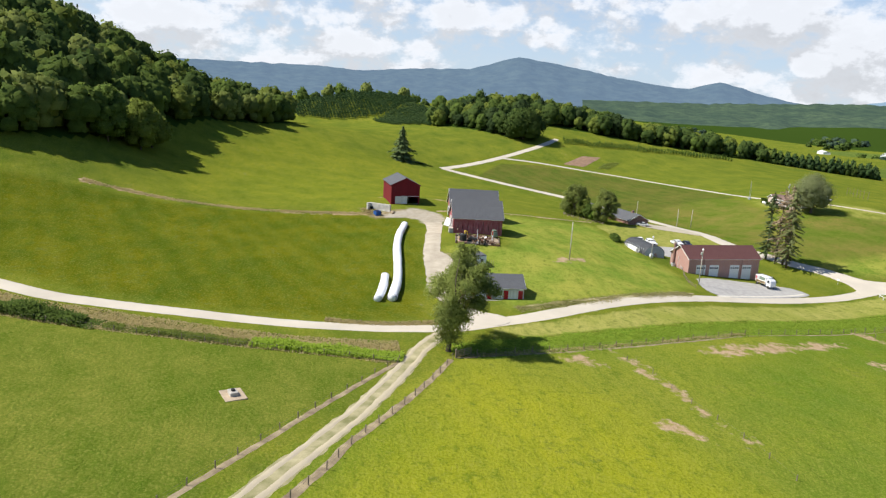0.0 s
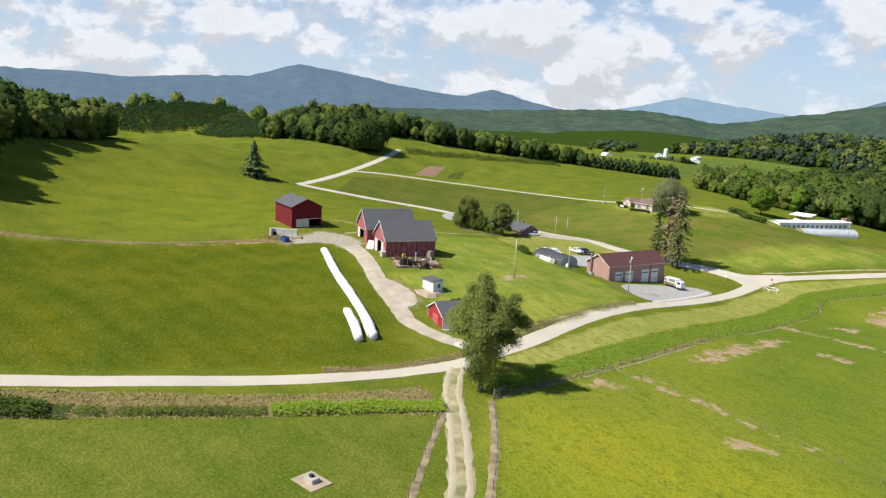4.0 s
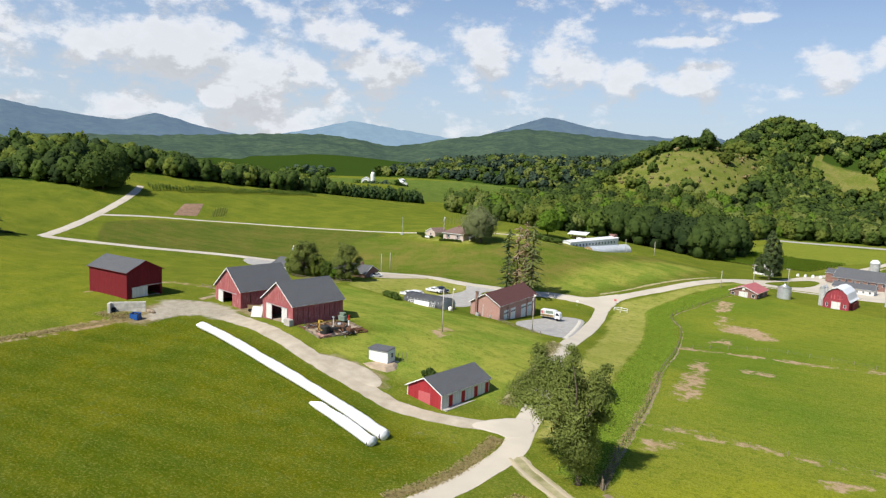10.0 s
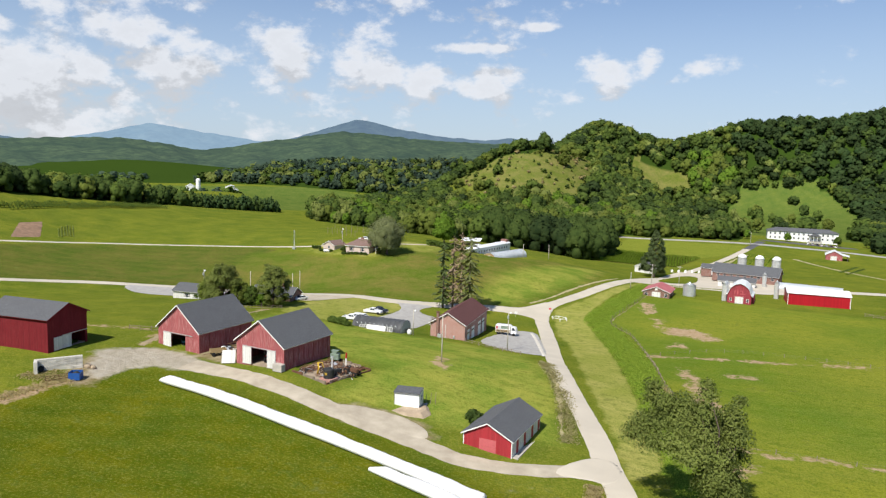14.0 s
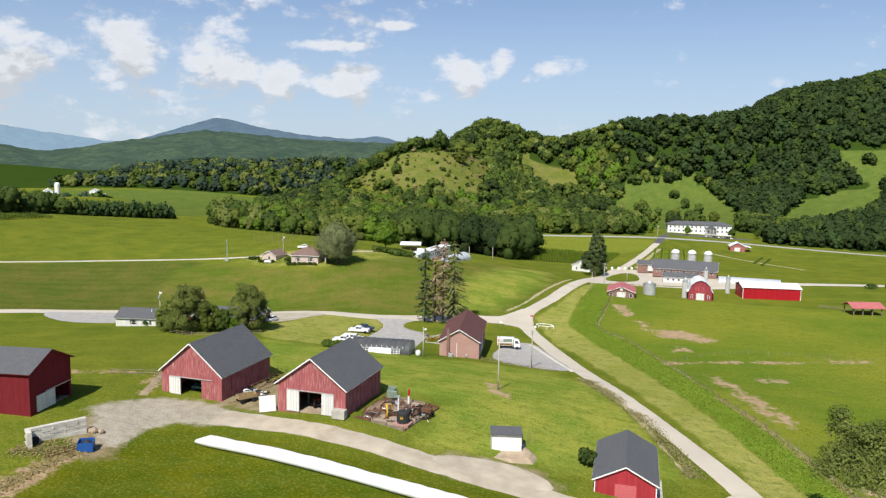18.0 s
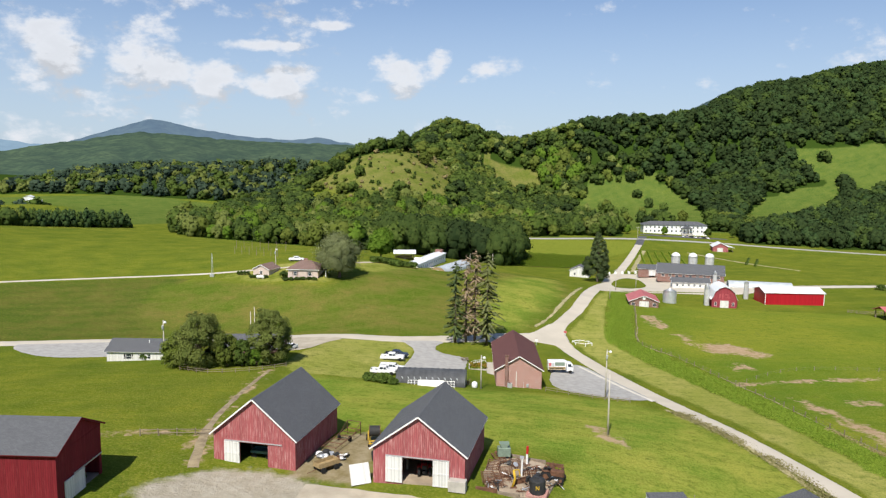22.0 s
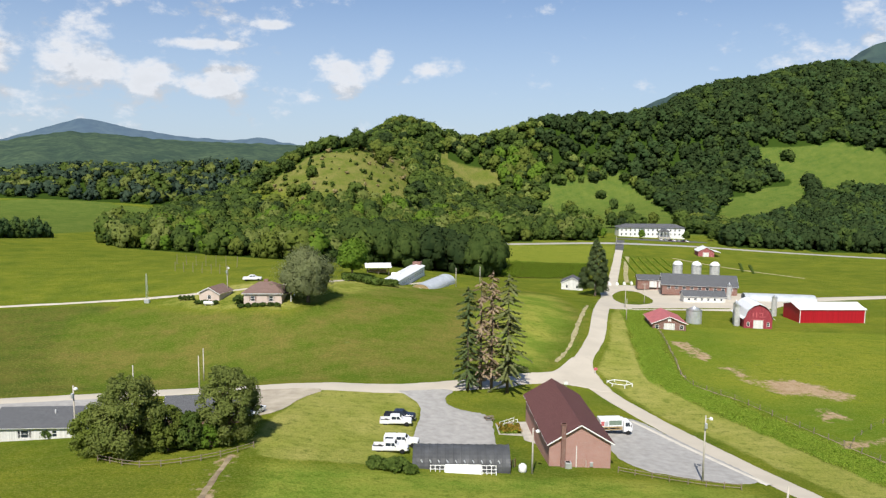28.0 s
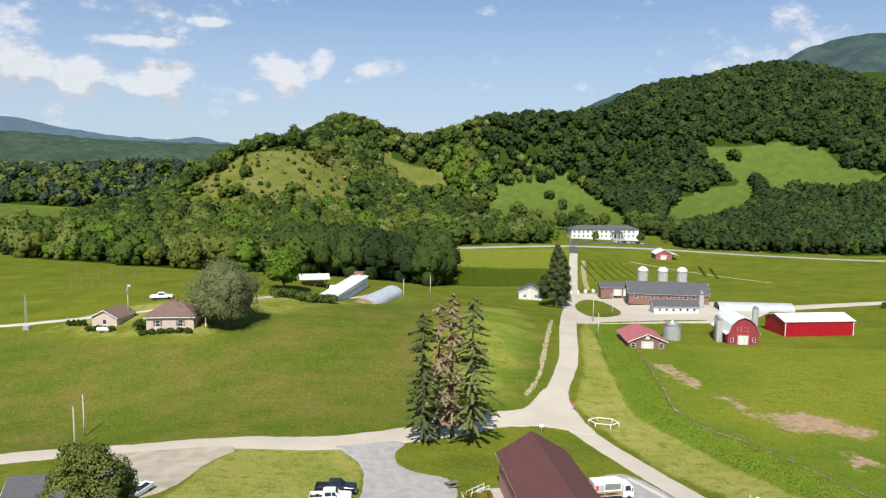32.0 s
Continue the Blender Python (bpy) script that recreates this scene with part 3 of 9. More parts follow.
SOIL = [[(45, 163), (50, 164), (52, 150), (51, 146), (47, 150)], [(52, 141), (57, 140), (58, 130), (54, 128)], [(56, 129), (66, 132), (75, 121), (71, 116), (60, 120)], [(60, 110), (66, 112), (66, 103), (61, 102)], [(65.2, 77), (68, 76), (72.4, 62), (76.6, 42), (75.2, 36.6), (72.4, 38), (69.4, 56)], [(77.6, 9.4), (80.4, 13.2), (83.6, 12.8), (83.2, 8.6), (80.4, 5.6)], [(77.0, 22.4), (79, 22.6), (86, 20.6), (85.4, 18.8), (79.6, 20)], [(76, 78), (84, 80), (85, 74), (77, 72)], [(105, 14), (109, 16), (112, 18), (112, 16), (107, 12)], [(100, 105), (112, 105), (112, 101), (101, 101)]]
xs = axis_steps(-4600, -270, 230, 4600, 2.5, 900)
ys = axis_steps(-1500, -130, 330, 4800, 2.5, 900)
gx, gy = np.meshgrid(xs, ys)
gz = heights(gx, gy)
far = ease(2300, 3400, np.hypot(gx - 30, gy - 60))
gz = gz * (1 - far) + (-12) * far
ground_mesh = bpy.data.meshes.new("ground")
nx, ny = len(xs), len(ys)
ground_mesh.vertices.add(nx * ny)
ground_mesh.vertices.foreach_set("co", np.stack([gx, gy, gz], -1).ravel())
ii = (np.arange(ny - 1)[:, None] * nx + np.arange(nx - 1)[None]).ravel()
quads = np.stack([ii, ii + 1, ii + 1 + nx, ii + nx], -1)
ground_mesh.loops.add(quads.size)
ground_mesh.loops.foreach_set("vertex_index", quads.ravel())
ground_mesh.polygons.add(len(quads))
ground_mesh.polygons.foreach_set("loop_start", np.arange(len(quads)) * 4)
ground_mesh.polygons.foreach_set("use_smooth", [True] * len(quads))
ground_mesh.update()


def zone(name, values):
    a = ground_mesh.attributes.new(name, "FLOAT", "POINT")
    a.data.foreach_set("value", np.asarray(values, np.float32).ravel())


BAG_FIELD = [(56, -60), (59, -46), (60.4, -30), (58, -17), (46, -15.5), (30, -12), (12, -10), (-8, -8), (-22, -6), (-30, -12), (-34, -25), (-32, -70), (-28, -130), (28, -130), (50, -84)]
NORTH_CROP = [(-88, 107), (-100, 101), (-140, 82), (-175, 46), (-205, 66), (-206, 90), (-198, 113), (-185, 134), (-165, 149), (-144, 157), (-124, 160), (-112, 158), (-115, 145), (-103, 120)]
CORN = [(-2, 312), (46, 318), (56, 366), (-2, 372)]
HAY = [(3, 440), (-2, 372), (56, 366), (74, 395), (84, 440)]
SLOPE = [(-98, 106), (-60, 107), (-20, 109), (5, 127), (18, 150), (25, 185), (20, 240), (-10, 225), (-36, 190), (-60, 147), (-84, 149), (-104, 156), (-122, 152), (-112, 122)]
PASTURE = [(81, -15), (73.4, 19), (64.2, 54), (49, 112), (40.4, 128), (44.6, 170), (60, 185), (200, 180), (330, 120), (330, -200), (140, -60)]


def soft(ring, w=6.0):
    d = near_line(gx, gy, ring + ring[:1])
    s = np.where(inside(gx, gy, ring), d, -d)
    return ease(-w, w, s)


zone("bag_field", soft(BAG_FIELD, 4))
zone("crop", np.maximum(soft(NORTH_CROP, 2.5), soft(CORN, 2) * 1.0))
zone("hay", np.maximum(soft(HAY, 3), 0))
zone("dry", soft(SLOPE, 4))
zone("pasture", soft(PASTURE, 3))
zone("sunny", np.maximum(np.maximum(0.28 * soft([(-44, -92), (-42, -24), (-66, 4), (-120, 16), (-180, 6), (-205, -40), (-150, -78), (-90, -94)], 14), soft([(84, -13), (98, 8), (128, 16), (165, 0), (190, -60), (150, -52), (118, -34)], 9)), 0.8 * soft([(18, -67), (28, -66.5), (43, -64), (43, -60), (30, -61.5), (19, -63)], 2.5)))
LAWN = [(-47, 66), (-42, 60), (-24, 62), (-22, 74), (-22, 96), (-25, 103), (-41, 103), (-45, 95), (-46, 84)]
VERGE = [(65, -4), (69, 3), (65, 18), (60.5, 37), (55, 56), (49.5, 78), (43, 99), (36, 118), (31, 130), (33, 160), (38, 190), (44, 220), (36, 200), (28, 160), (20, 134), (26, 110), (36, 86), (48, 46), (60, 12)]
ROUND_HOUSE = [(-104, 158), (-84, 150), (-60, 150), (-38, 172), (-24, 190), (-30, 206), (-60, 192), (-98, 166)]
HUT_LAWN = [(12, -4), (33, -2), (52, 3), (46, 26), (37, 50), (28, 61), (8, 62), (-12, 60), (-42, 58), (-38, 24), (-20, 20), (-10, 19), (13, 14)]
zone("near_meadow", np.maximum(soft(HUT_LAWN, 5), 0.8 * soft([(-8, 122), (6, 132), (20, 178), (20, 236), (2, 215), (-10, 170)], 8)))
zone("lawn", np.maximum(np.maximum(soft(LAWN, 2), soft(VERGE, 2)), 0.55 * soft(ROUND_HOUSE, 3)))
ROUGH = [(-205, 600), (-150, 555), (-60, 570), (-50, 620), (-50, 760), (-100, 790), (-140, 700), (-200, 650)]
zone("rough", np.maximum(soft(ROUGH, 12), soft([(-60, 830), (-10, 825), (40, 812), (40, 760), (-20, 740), (-60, 760)], 8)))
YARD = [(-41, -6.5), (-34, 1.5), (-26, 2), (-18, -0.5), (-18, -5.5), (-26, -6.8), (-28.4, -9), (-28, -15), (-31, -18.5), (-35, -14), (-38, -9)]
EARTH = [(-39, -9), (-32, -6), (-29, -13), (-27.5, -20), (-32, -22), (-37, -16)]
BARN_GAP = [(-23.5, 1), (-13.5, 0), (-12.6, 15), (-15, 17.5), (-19, 18.5), (-22.5, 12)]
ROAD_BANK = [(52.4, 4), (49.6, 14), (46.4, 27), (35.4, 54), (37.4, 57), (48.6, 26), (51.4, 15), (54, 6)]
HUT_EARTH = [(13, -8), (19, -4), (29, -2.6), (34, -7.5), (30, -11), (18, -11)]
zone("yard", soft(YARD, 2.0))
zone("earth", np.maximum(np.maximum(soft(EARTH, 2.2), soft(HUT_EARTH, 1.6)), np.maximum(soft(BARN_GAP, 1.4), 0.62 * soft(ROAD_BANK, 1.6))))
WEST_PASTURE = [(84, -26.5), (91, -31), (123, -53), (150, -71), (190, -160), (60, -200), (44, -136), (63, -104), (69.5, -86.5), (74, -68.5), (78.6, -50)]
zone("west_pasture", soft(WEST_PASTURE, 2))
HILL_GRASS = ([(10, 600), (40, 740), (70, 800), (180, 800), (220, 720), (190, 540), (100, 530), (40, 510)], [(190, 580), (240, 740), (330, 830), (450, 830), (480, 700), (450, 620), (330, 640), (230, 570)], [(-720, 640), (-485, 610), (-390, 500), (-300, 390), (-262, 340), (-238, 420), (-262, 600), (-300, 700), (-430, 745), (-710, 700)])
zone("hill_grass", np.maximum(np.maximum(soft(HILL_GRASS[0], 8), soft(HILL_GRASS[1], 8)), 0.9 * soft(HILL_GRASS[2], 8)))
HEDGE_R = [(77.5, -11), (73.5, 3), (69.8, 18), (65, 37), (60, 56), (54.2, 78), (47.5, 99), (40.5, 118), (35.8, 129), (36.4, 144), (39.4, 166), (42.5, 190), (45, 212)]
zone("lush", ease(4.8, 3.2, near_line(gx, gy, HEDGE_R)))
bare = np.zeros_like(gx)
for ring in SOIL:
    bare = np.maximum(bare, soft(ring, 3.2))
for line, w in (([(-33, -19), (-34, -33), (-34.4, -51), (-35, -75), (-36, -110)], 1.6), ([(-37, 2), (-41, 16), (-44, 31), (-46, 48), (-47, 60)], 1.2), ([(-60, -16), (-62, 8), (-42, 14)], 0.8), ([(57, 88), (75, 94), (108, 102)], 1.5), ([(74, 17), (92, 22), (112, 24)], 0.8), ([(20.3, 31), (20.3, 26)], 2.0), ([(18, 33), (23, 24)], 1.2)):
    bare = np.maximum(bare, 0.72 * ease(w + 1.5, w * 0.3, near_line(gx, gy, line)))
zone("bare", bare)

grass = bpy.data.materials.new("grass")
grass.use_nodes = True
gt = grass.node_tree
gb = gt.nodes["Principled BSDF"]
gcoord = gt.nodes.new("ShaderNodeTexCoord").outputs["Object"]


def attr(name):
    n = gt.nodes.new("ShaderNodeAttribute")
    n.attribute_name = name
    return n.outputs["Fac"]


g_large, g_mid, g_small, g_fine = noise_node(gt, gcoord, 0.016, 4), noise_node(gt, gcoord, 0.085, 5, 0.62), noise_node(gt, gcoord, 0.55, 5, 0.68), noise_node(gt, gcoord, 2.6, 4, 0.7)
ragged = math_node(gt, "ADD", math_node(gt, "MULTIPLY", math_node(gt, "SUBTRACT", g_mid, 0.5), 0.9), math_node(gt, "MULTIPLY", math_node(gt, "SUBTRACT", g_small, 0.5), 0.9))
rgb = mix_node(gt, range_node(gt, g_mid, 0.34, 0.66), (0.080, 0.120, 0.014), (0.150, 0.168, 0.020))
rgb = mix_node(gt, range_node(gt, g_large, 0.44, 0.62, 0, 0.30), rgb, (0.205, 0.205, 0.025))


def lay(name, colour, power=1.0, sharp=0.5):
    """Lays the colour of a zone over the grass, with a ragged edge."""
    global rgb
    m = range_node(gt, math_node(gt, "ADD", attr(name), ragged), 0.5 - 0.5 * sharp, 0.5 + 0.5 * sharp, 0, power)
    rgb = mix_node(gt, m, rgb, colour)


lay("pasture", mix_node(gt, range_node(gt, g_large, 0.40, 0.58), (0.112, 0.180, 0.018), (0.215, 0.235, 0.028)), 0.8)
lay("sunny", (0.300, 0.300, 0.014), 0.75, 1.2)
yellow = mix_node(gt, range_node(gt, g_mid, 0.35, 0.65), (0.050, 0.078, 0.003), (0.117, 0.116, 0.004))
yellow = mix_node(gt, range_node(gt, g_small, 0.52, 0.70, 0, 0.5), yellow, (0.104, 0.087, 0.018))
rgb = mix_node(gt, math_node(gt, "MULTIPLY", attr("bag_field"), 0.95), rgb, yellow)
lay("lawn", mix_node(gt, range_node(gt, g_mid, 0.36, 0.64), (0.275, 0.292, 0.058), (0.385, 0.358, 0.105)), 0.88, 0.3)
lay("crop", mix_node(gt, range_node(gt, g_mid, 0.38, 0.62), (0.060, 0.088, 0.016), (0.108, 0.098, 0.026)), 0.9, 0.3)
lay("hay", (0.224, 0.254, 0.035), 0.7)
lay("dry", mix_node(gt, range_node(gt, g_mid, 0.40, 0.62), (0.084, 0.126, 0.015), (0.164, 0.138, 0.037)), 0.9, 0.7)
lay("near_meadow", mix_node(gt, range_node(gt, g_mid, 0.38, 0.62), (0.180, 0.262, 0.034), (0.330, 0.335, 0.062)), 0.85, 0.6)
lay("rough", mix_node(gt, range_node(gt, g_mid, 0.4, 0.6), (0.105, 0.128, 0.026), (0.185, 0.168, 0.060)), 0.9, 0.8)
# The pasture west of the track, laid in a darker tone
lay("west_pasture", mix_node(gt, range_node(gt, g_mid, 0.36, 0.64), (0.085, 0.125, 0.012), (0.160, 0.172, 0.028)), 0.85, 0.3)
# Greener hill grass; part of its darkness stands in for cloud shade
lay("hill_grass", mix_node(gt, range_node(gt, g_mid, 0.36, 0.64), (0.062, 0.115, 0.026), (0.108, 0.150, 0.036)), 0.9, 0.3)
lay("lush", mix_node(gt, range_node(gt, g_small, 0.4, 0.6), (0.120, 0.215, 0.020), (0.190, 0.275, 0.028)), 0.95, 0.3)
# mowing and drill lines
stripe = gt.nodes.new("ShaderNodeTexWave")
stripe.inputs["Scale"].default_value, stripe.inputs["Distortion"].default_value, stripe.inputs["Detail"].default_value = 0.045, 4.0, 3
turned = gt.nodes.new("ShaderNodeMapping")
turned.inputs["Rotation"].default_value = (0, 0, radians(70))
link(gt, gcoord, turned.inputs[0])
link(gt, turned.outputs[0], stripe.inputs[0])
rgb = mix_node(gt, math_node(gt, "MULTIPLY", stripe.outputs[1], 0.13), rgb, (0.190, 0.205, 0.036))
# streaks of longer grass, tufts, dead blades and the soil between them
streaky = gt.nodes.new("ShaderNodeMapping")
streaky.inputs["Rotation"].default_value, streaky.inputs["Scale"].default_value = (0, 0, radians(20)), (0.35, 1.6, 1)
link(gt, gcoord, streaky.inputs[0])
g_streak = noise_node(gt, streaky.outputs[0], 0.32, 4, 0.65)
rgb = mix_node(gt, range_node(gt, g_streak, 0.50, 0.68, 0, 0.30), rgb, (0.072, 0.123, 0.011))
rgb = mix_node(gt, range_node(gt, g_fine, 0.48, 0.66, 0, 0.46), rgb, (0.060, 0.107, 0.011))
rgb = mix_node(gt, range_node(gt, g_small, 0.51, 0.67, 0, 0.52), rgb, (0.066, 0.116, 0.011))
rgb = mix_node(gt, range_node(gt, g_fine, 0.34, 0.49, 0.42, 0), rgb, (0.270, 0.262, 0.060))
lay("earth", mix_node(gt, range_node(gt, g_small, 0.35, 0.65), (0.215, 0.165, 0.085), (0.34, 0.275, 0.18)), 0.9, 0.5)
lay("yard", mix_node(gt, range_node(gt, g_small, 0.35, 0.65), (0.33, 0.292, 0.225), (0.41, 0.37, 0.30)), 0.97, 0.4)
soil = mix_node(gt, range_node(gt, g_small, 0.3, 0.7), (0.30, 0.205, 0.115), (0.44, 0.325, 0.205))
m_soil = range_node(gt, math_node(gt, "ADD", attr("bare"), math_node(gt, "MULTIPLY", math_node(gt, "MULTIPLY", ragged, 2.2), range_node(gt, attr("bare"), 0.0, 0.3))), 0.42, 0.80)
rgb = mix_node(gt, m_soil, rgb, soil)
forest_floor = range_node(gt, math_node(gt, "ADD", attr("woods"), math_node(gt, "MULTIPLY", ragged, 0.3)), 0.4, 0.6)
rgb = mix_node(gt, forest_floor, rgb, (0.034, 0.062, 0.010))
link(gt, rgb, gb.inputs["Base Color"])
gb.inputs["Roughness"].default_value, gb.inputs["Specular IOR Level"].default_value = 1.0, 0.0
g_bump = gt.nodes.new("ShaderNodeBump")
g_bump.inputs["Strength"].default_value, g_bump.inputs["Distance"].default_value = 1.0, 0.35
link(gt, math_node(gt, "ADD", math_node(gt, "MULTIPLY", g_fine, 0.5), g_small), g_bump.inputs["Height"])
link(gt, g_bump.outputs[0], gb.inputs["Normal"])
ground_mesh.materials.append(grass)
ground = tagged(new("ground", ground_mesh), "rolling green pasture with bare soil patches and mown fields", "ground", kind="structure")


def ribbon(name, line, widths, material, label, lift=0.10, step=1.5, kind="structure", ragged_edge=0.45):
    """A way that follows the ground, with uneven edges."""
    pts = curve_points(line, step)
    rnd = random.Random(len(name) + len(pts))
    s = Shape()
    cols = 5
    n = len(pts)
    for k, p in enumerate(pts):
        d = (pts[min(k + 1, n - 1)] - pts[max(k - 1, 0)]).normalized()
        w = np.interp(k / (n - 1), np.linspace(0, 1, len(widths)), widths) / 2
        wob = [noise.noise((p[0] * f_, p[1] * f_, e_)) for e_ in (1.5, 7.5) for f_ in (0.12, 0.5)]
        left, right = w + (0.4 * wob[0] + 0.6 * wob[1]) * ragged_edge, w + (0.4 * wob[2] + 0.6 * wob[3]) * ragged_edge
        for c in range(cols):
            u = -left + (left + right) * c / (cols - 1)
            x, y = p[0] + d[1] * u, p[1] - d[0] * u
            crown = lift * (1.0 if 0 < c < cols - 1 else 0.2)
            s.v.append((x, y, height(x, y) + crown))
    for k in range(n - 1):
        for c in range(cols - 1):
            a = k * cols + c
            s.f.append((a, a + 1, a + cols + 1, a + cols))
    return tagged(new(name, mesh_of(name, s, material, True)), label, "road", kind=kind)


def rounded(ring, cuts=2):
    """A ring of points with its corners cut."""
    for _ in range(cuts):
        ring = [p for (ax, ay), (bx, by) in zip(ring, ring[1:] + ring[:1]) for p in ((ax * 0.75 + bx * 0.25, ay * 0.75 + by * 0.25), (ax * 0.25 + bx * 0.75, ay * 0.25 + by * 0.75))]
    return ring


def patch(name, ring, material, label, lift=0.09, step=1.5, category="pavement", wander=0.25, cuts=2):
    """A flat area on the ground inside a rounded ring of points, its outline wandering a little."""
    ring = rounded(ring, cuts)
    s = Shape()
    x0, x1, y0, y1 = min(p[0] for p in ring), max(p[0] for p in ring), min(p[1] for p in ring), max(p[1] for p in ring)
    nx_, ny_ = max(2, int((x1 - x0) / step) + 1), max(2, int((y1 - y0) / step) + 1)
    px, py = np.meshgrid(np.linspace(x0 - 0.01, x1 + 0.01, nx_ + 1), np.linspace(y0 - 0.01, y1 + 0.01, ny_ + 1))
    keep = inside(px, py, ring)
    best, bx_, by_ = np.full(px.shape, 1e9), px.copy(), py.copy()
    for (ax, ay), (bx, by) in zip(ring, ring[1:] + ring[:1]):
        vx, vy = bx - ax, by - ay
        t = np.clip(((px - ax) * vx + (py - ay) * vy) / (vx * vx + vy * vy + 1e-9), 0, 1)
        qx, qy = ax + t * vx, ay + t * vy
        d = np.hypot(px - qx, py - qy)
        near = d < best
        best, bx_, by_ = np.where(near, d, best), np.where(near, qx, bx_), np.where(near, qy, by_)
    wob = np.array([[noise.noise((a * 0.45, b * 0.45, 1.0)) for a, b in zip(r, q)] for r, q in zip(px, py)]) * wander
    px, py = np.where(keep, px, bx_ + wob), np.where(keep, py, by_ + wob)
    pz = heights(px, py) + np.where(keep, lift, lift * 0.35)
    s.v = list(zip(px.ravel(), py.ravel(), pz.ravel()))
    w = nx_ + 1
    for j in range(ny_):
        for i in range(nx_):
            q = [(j, i), (j, i + 1), (j + 1, i + 1), (j + 1, i)]
            if any(keep[k] for k in q):
                s.f.append(tuple(k[0] * w + k[1] for k in q))
    return tagged(new(name, mesh_of(name, s, material, True)), label, category, kind="structure")


M["gravel"] = surface("pale_gravel", (0.53, 0.475, 0.385), 0.95, vary=0.09, grain=0.12, fine=9, bump=0.05)
M["grey_gravel"] = surface("grey_gravel", (0.385, 0.370, 0.345), 0.95, vary=0.16, grain=0.7, fine=6, bump=0.05)
M["drive"] = surface("drive_gravel", (0.425, 0.365, 0.275), 0.95, vary=0.16, grain=0.3, fine=6, bump=0.05, tint=(0.46, 0.405, 0.315))
M["asphalt"] = surface("old_asphalt", (0.10, 0.10, 0.105), 0.9, vary=0.25, grain=0.3, fine=10, bump=0.02)
M["track_soil"] = surface("track_soil", (0.27, 0.265, 0.10), 0.95, vary=0.3, grain=0.35, fine=4, bump=0.06, tint=(0.38, 0.33, 0.20))
M["rut"] = surface("rut_gravel", (0.50, 0.43, 0.315), 0.95, vary=0.2, grain=0.3, fine=5, bump=0.05, tint=(0.42, 0.36, 0.24))
M["brown_soil"] = surface("brown_soil", (0.27, 0.195, 0.125), 0.95, vary=0.35, grain=0.5, fine=5, bump=0.05, tint=(0.33, 0.27, 0.16))
M["cut_hay"] = surface("cut_hay", (0.36, 0.33, 0.15), 0.95, vary=0.35, grain=0.6, fine=5, bump=0.06, tint=(0.42, 0.36, 0.20))
M["tilled"] = surface("reddish_tilled_soil", (0.26, 0.165, 0.105), 0.95, vary=0.3, grain=0.5, fine=5, bump=0.06)
M["pale_apron"] = surface("pale_apron_concrete", (0.60, 0.56, 0.48), 0.9, vary=0.10, grain=0.4, fine=6, bump=0.02)
M["dirt"] = surface("dirt", (0.38, 0.30, 0.215), 0.95, vary=0.3, grain=0.4, fine=5, bump=0.05)
ribbon("road_main", ROAD_MAIN[:-1], [4.6, 4.6, 4.5, 4.5, 4.6, 5.2, 4.7, 4.7, 4.7], "gravel", "pale gravel farm road winding through the pastures", ragged_edge=0.28)
ribbon("road_hall", ROAD_MAIN[-2:], [5.2, 6.0], "asphalt", "dark asphalt road up to the white hall", 0.14)
ribbon("road_west", ROAD_WEST, [7, 6, 5.5, 5.5, 5.5, 5, 4.5], "gravel", "pale gravel road past the houses to the west", 0.13)
ribbon("road_oak", ROAD_OAK, [4, 4, 3.6], "gravel", "pale gravel lane up to the big oak", 0.13)
ribbon("road_thin", ROAD_THIN, [2.4, 2.0, 1.9, 2.0], "gravel", "narrow gravel lane along the field edge", 0.12)
ribbon("road_barns", ROAD_BARNS, [4.8, 4.0, 4.3, 4.6, 4.4, 4.6, 5.6], "drive", "grey gravel drive up to the red barns", 0.08, ragged_edge=0.6)
track_line = curve_points(TRACK, 6)
ribbon("farm_track", [(p[0] + 0.4, p[1] + 0.6) for p in track_line], [3.3, 3.5, 4.2, 4.6], "track_soil", "worn pale farm track with two wheel ruts", 0.07, 1.0, ragged_edge=0.7)
for off in (-1.0, 1.0):
    ribbon("track_rut", [(p[0] + off * 0.50 + 0.4, p[1] + off * 0.90 + 0.6) for p in track_line], [1.0, 1.1, 1.25, 1.3], "rut", "pale wheel rut of the farm track", 0.10, 1.0, ragged_edge=0.35)
ribbon("fence_strip", [(83.5, -24.8), (91, -30.2), (99, -36.0), (108, -42.2), (116.4, -47.8), (123, -52.2), (150, -70.0)], [0.9, 1.0, 1.0], "brown_soil", "worn stony strip under the track fence", 0.05, 1.0, ragged_edge=0.35)
ribbon("fence_strip", [(82.6, -15.8), (92, -21.0), (101, -26.4), (114.2, -35.2), (124, -40.5), (150, -57.4)], [1.1, 1.3, 1.3], "brown_soil", "bare brown strip under the track fence", 0.05, 1.0, ragged_edge=0.4)
ribbon("fence_strip", [(81.8, -14.6), (78.0, 0.2), (74.0, 19), (69.8, 37), (64.8, 54), (58.6, 82), (49.4, 112.5), (40.8, 127.6), (42.6, 148), (45, 168), (45.8, 176)], [0.8, 0.45, 0.25, 0.25], "brown_soil", "bare brown strip under the pasture fence", 0.05, 1.0, ragged_edge=0.5)
ribbon("foot_path", [(-36.5, 1), (-38.5, 7), (-41.2, 16), (-44, 31), (-46.2, 48), (-47.4, 60)], [1.5, 1.2, 1.0, 0.8, 0.7], "brown_soil", "narrow trodden path down the grass slope", 0.05, 1.0, ragged_edge=0.3)
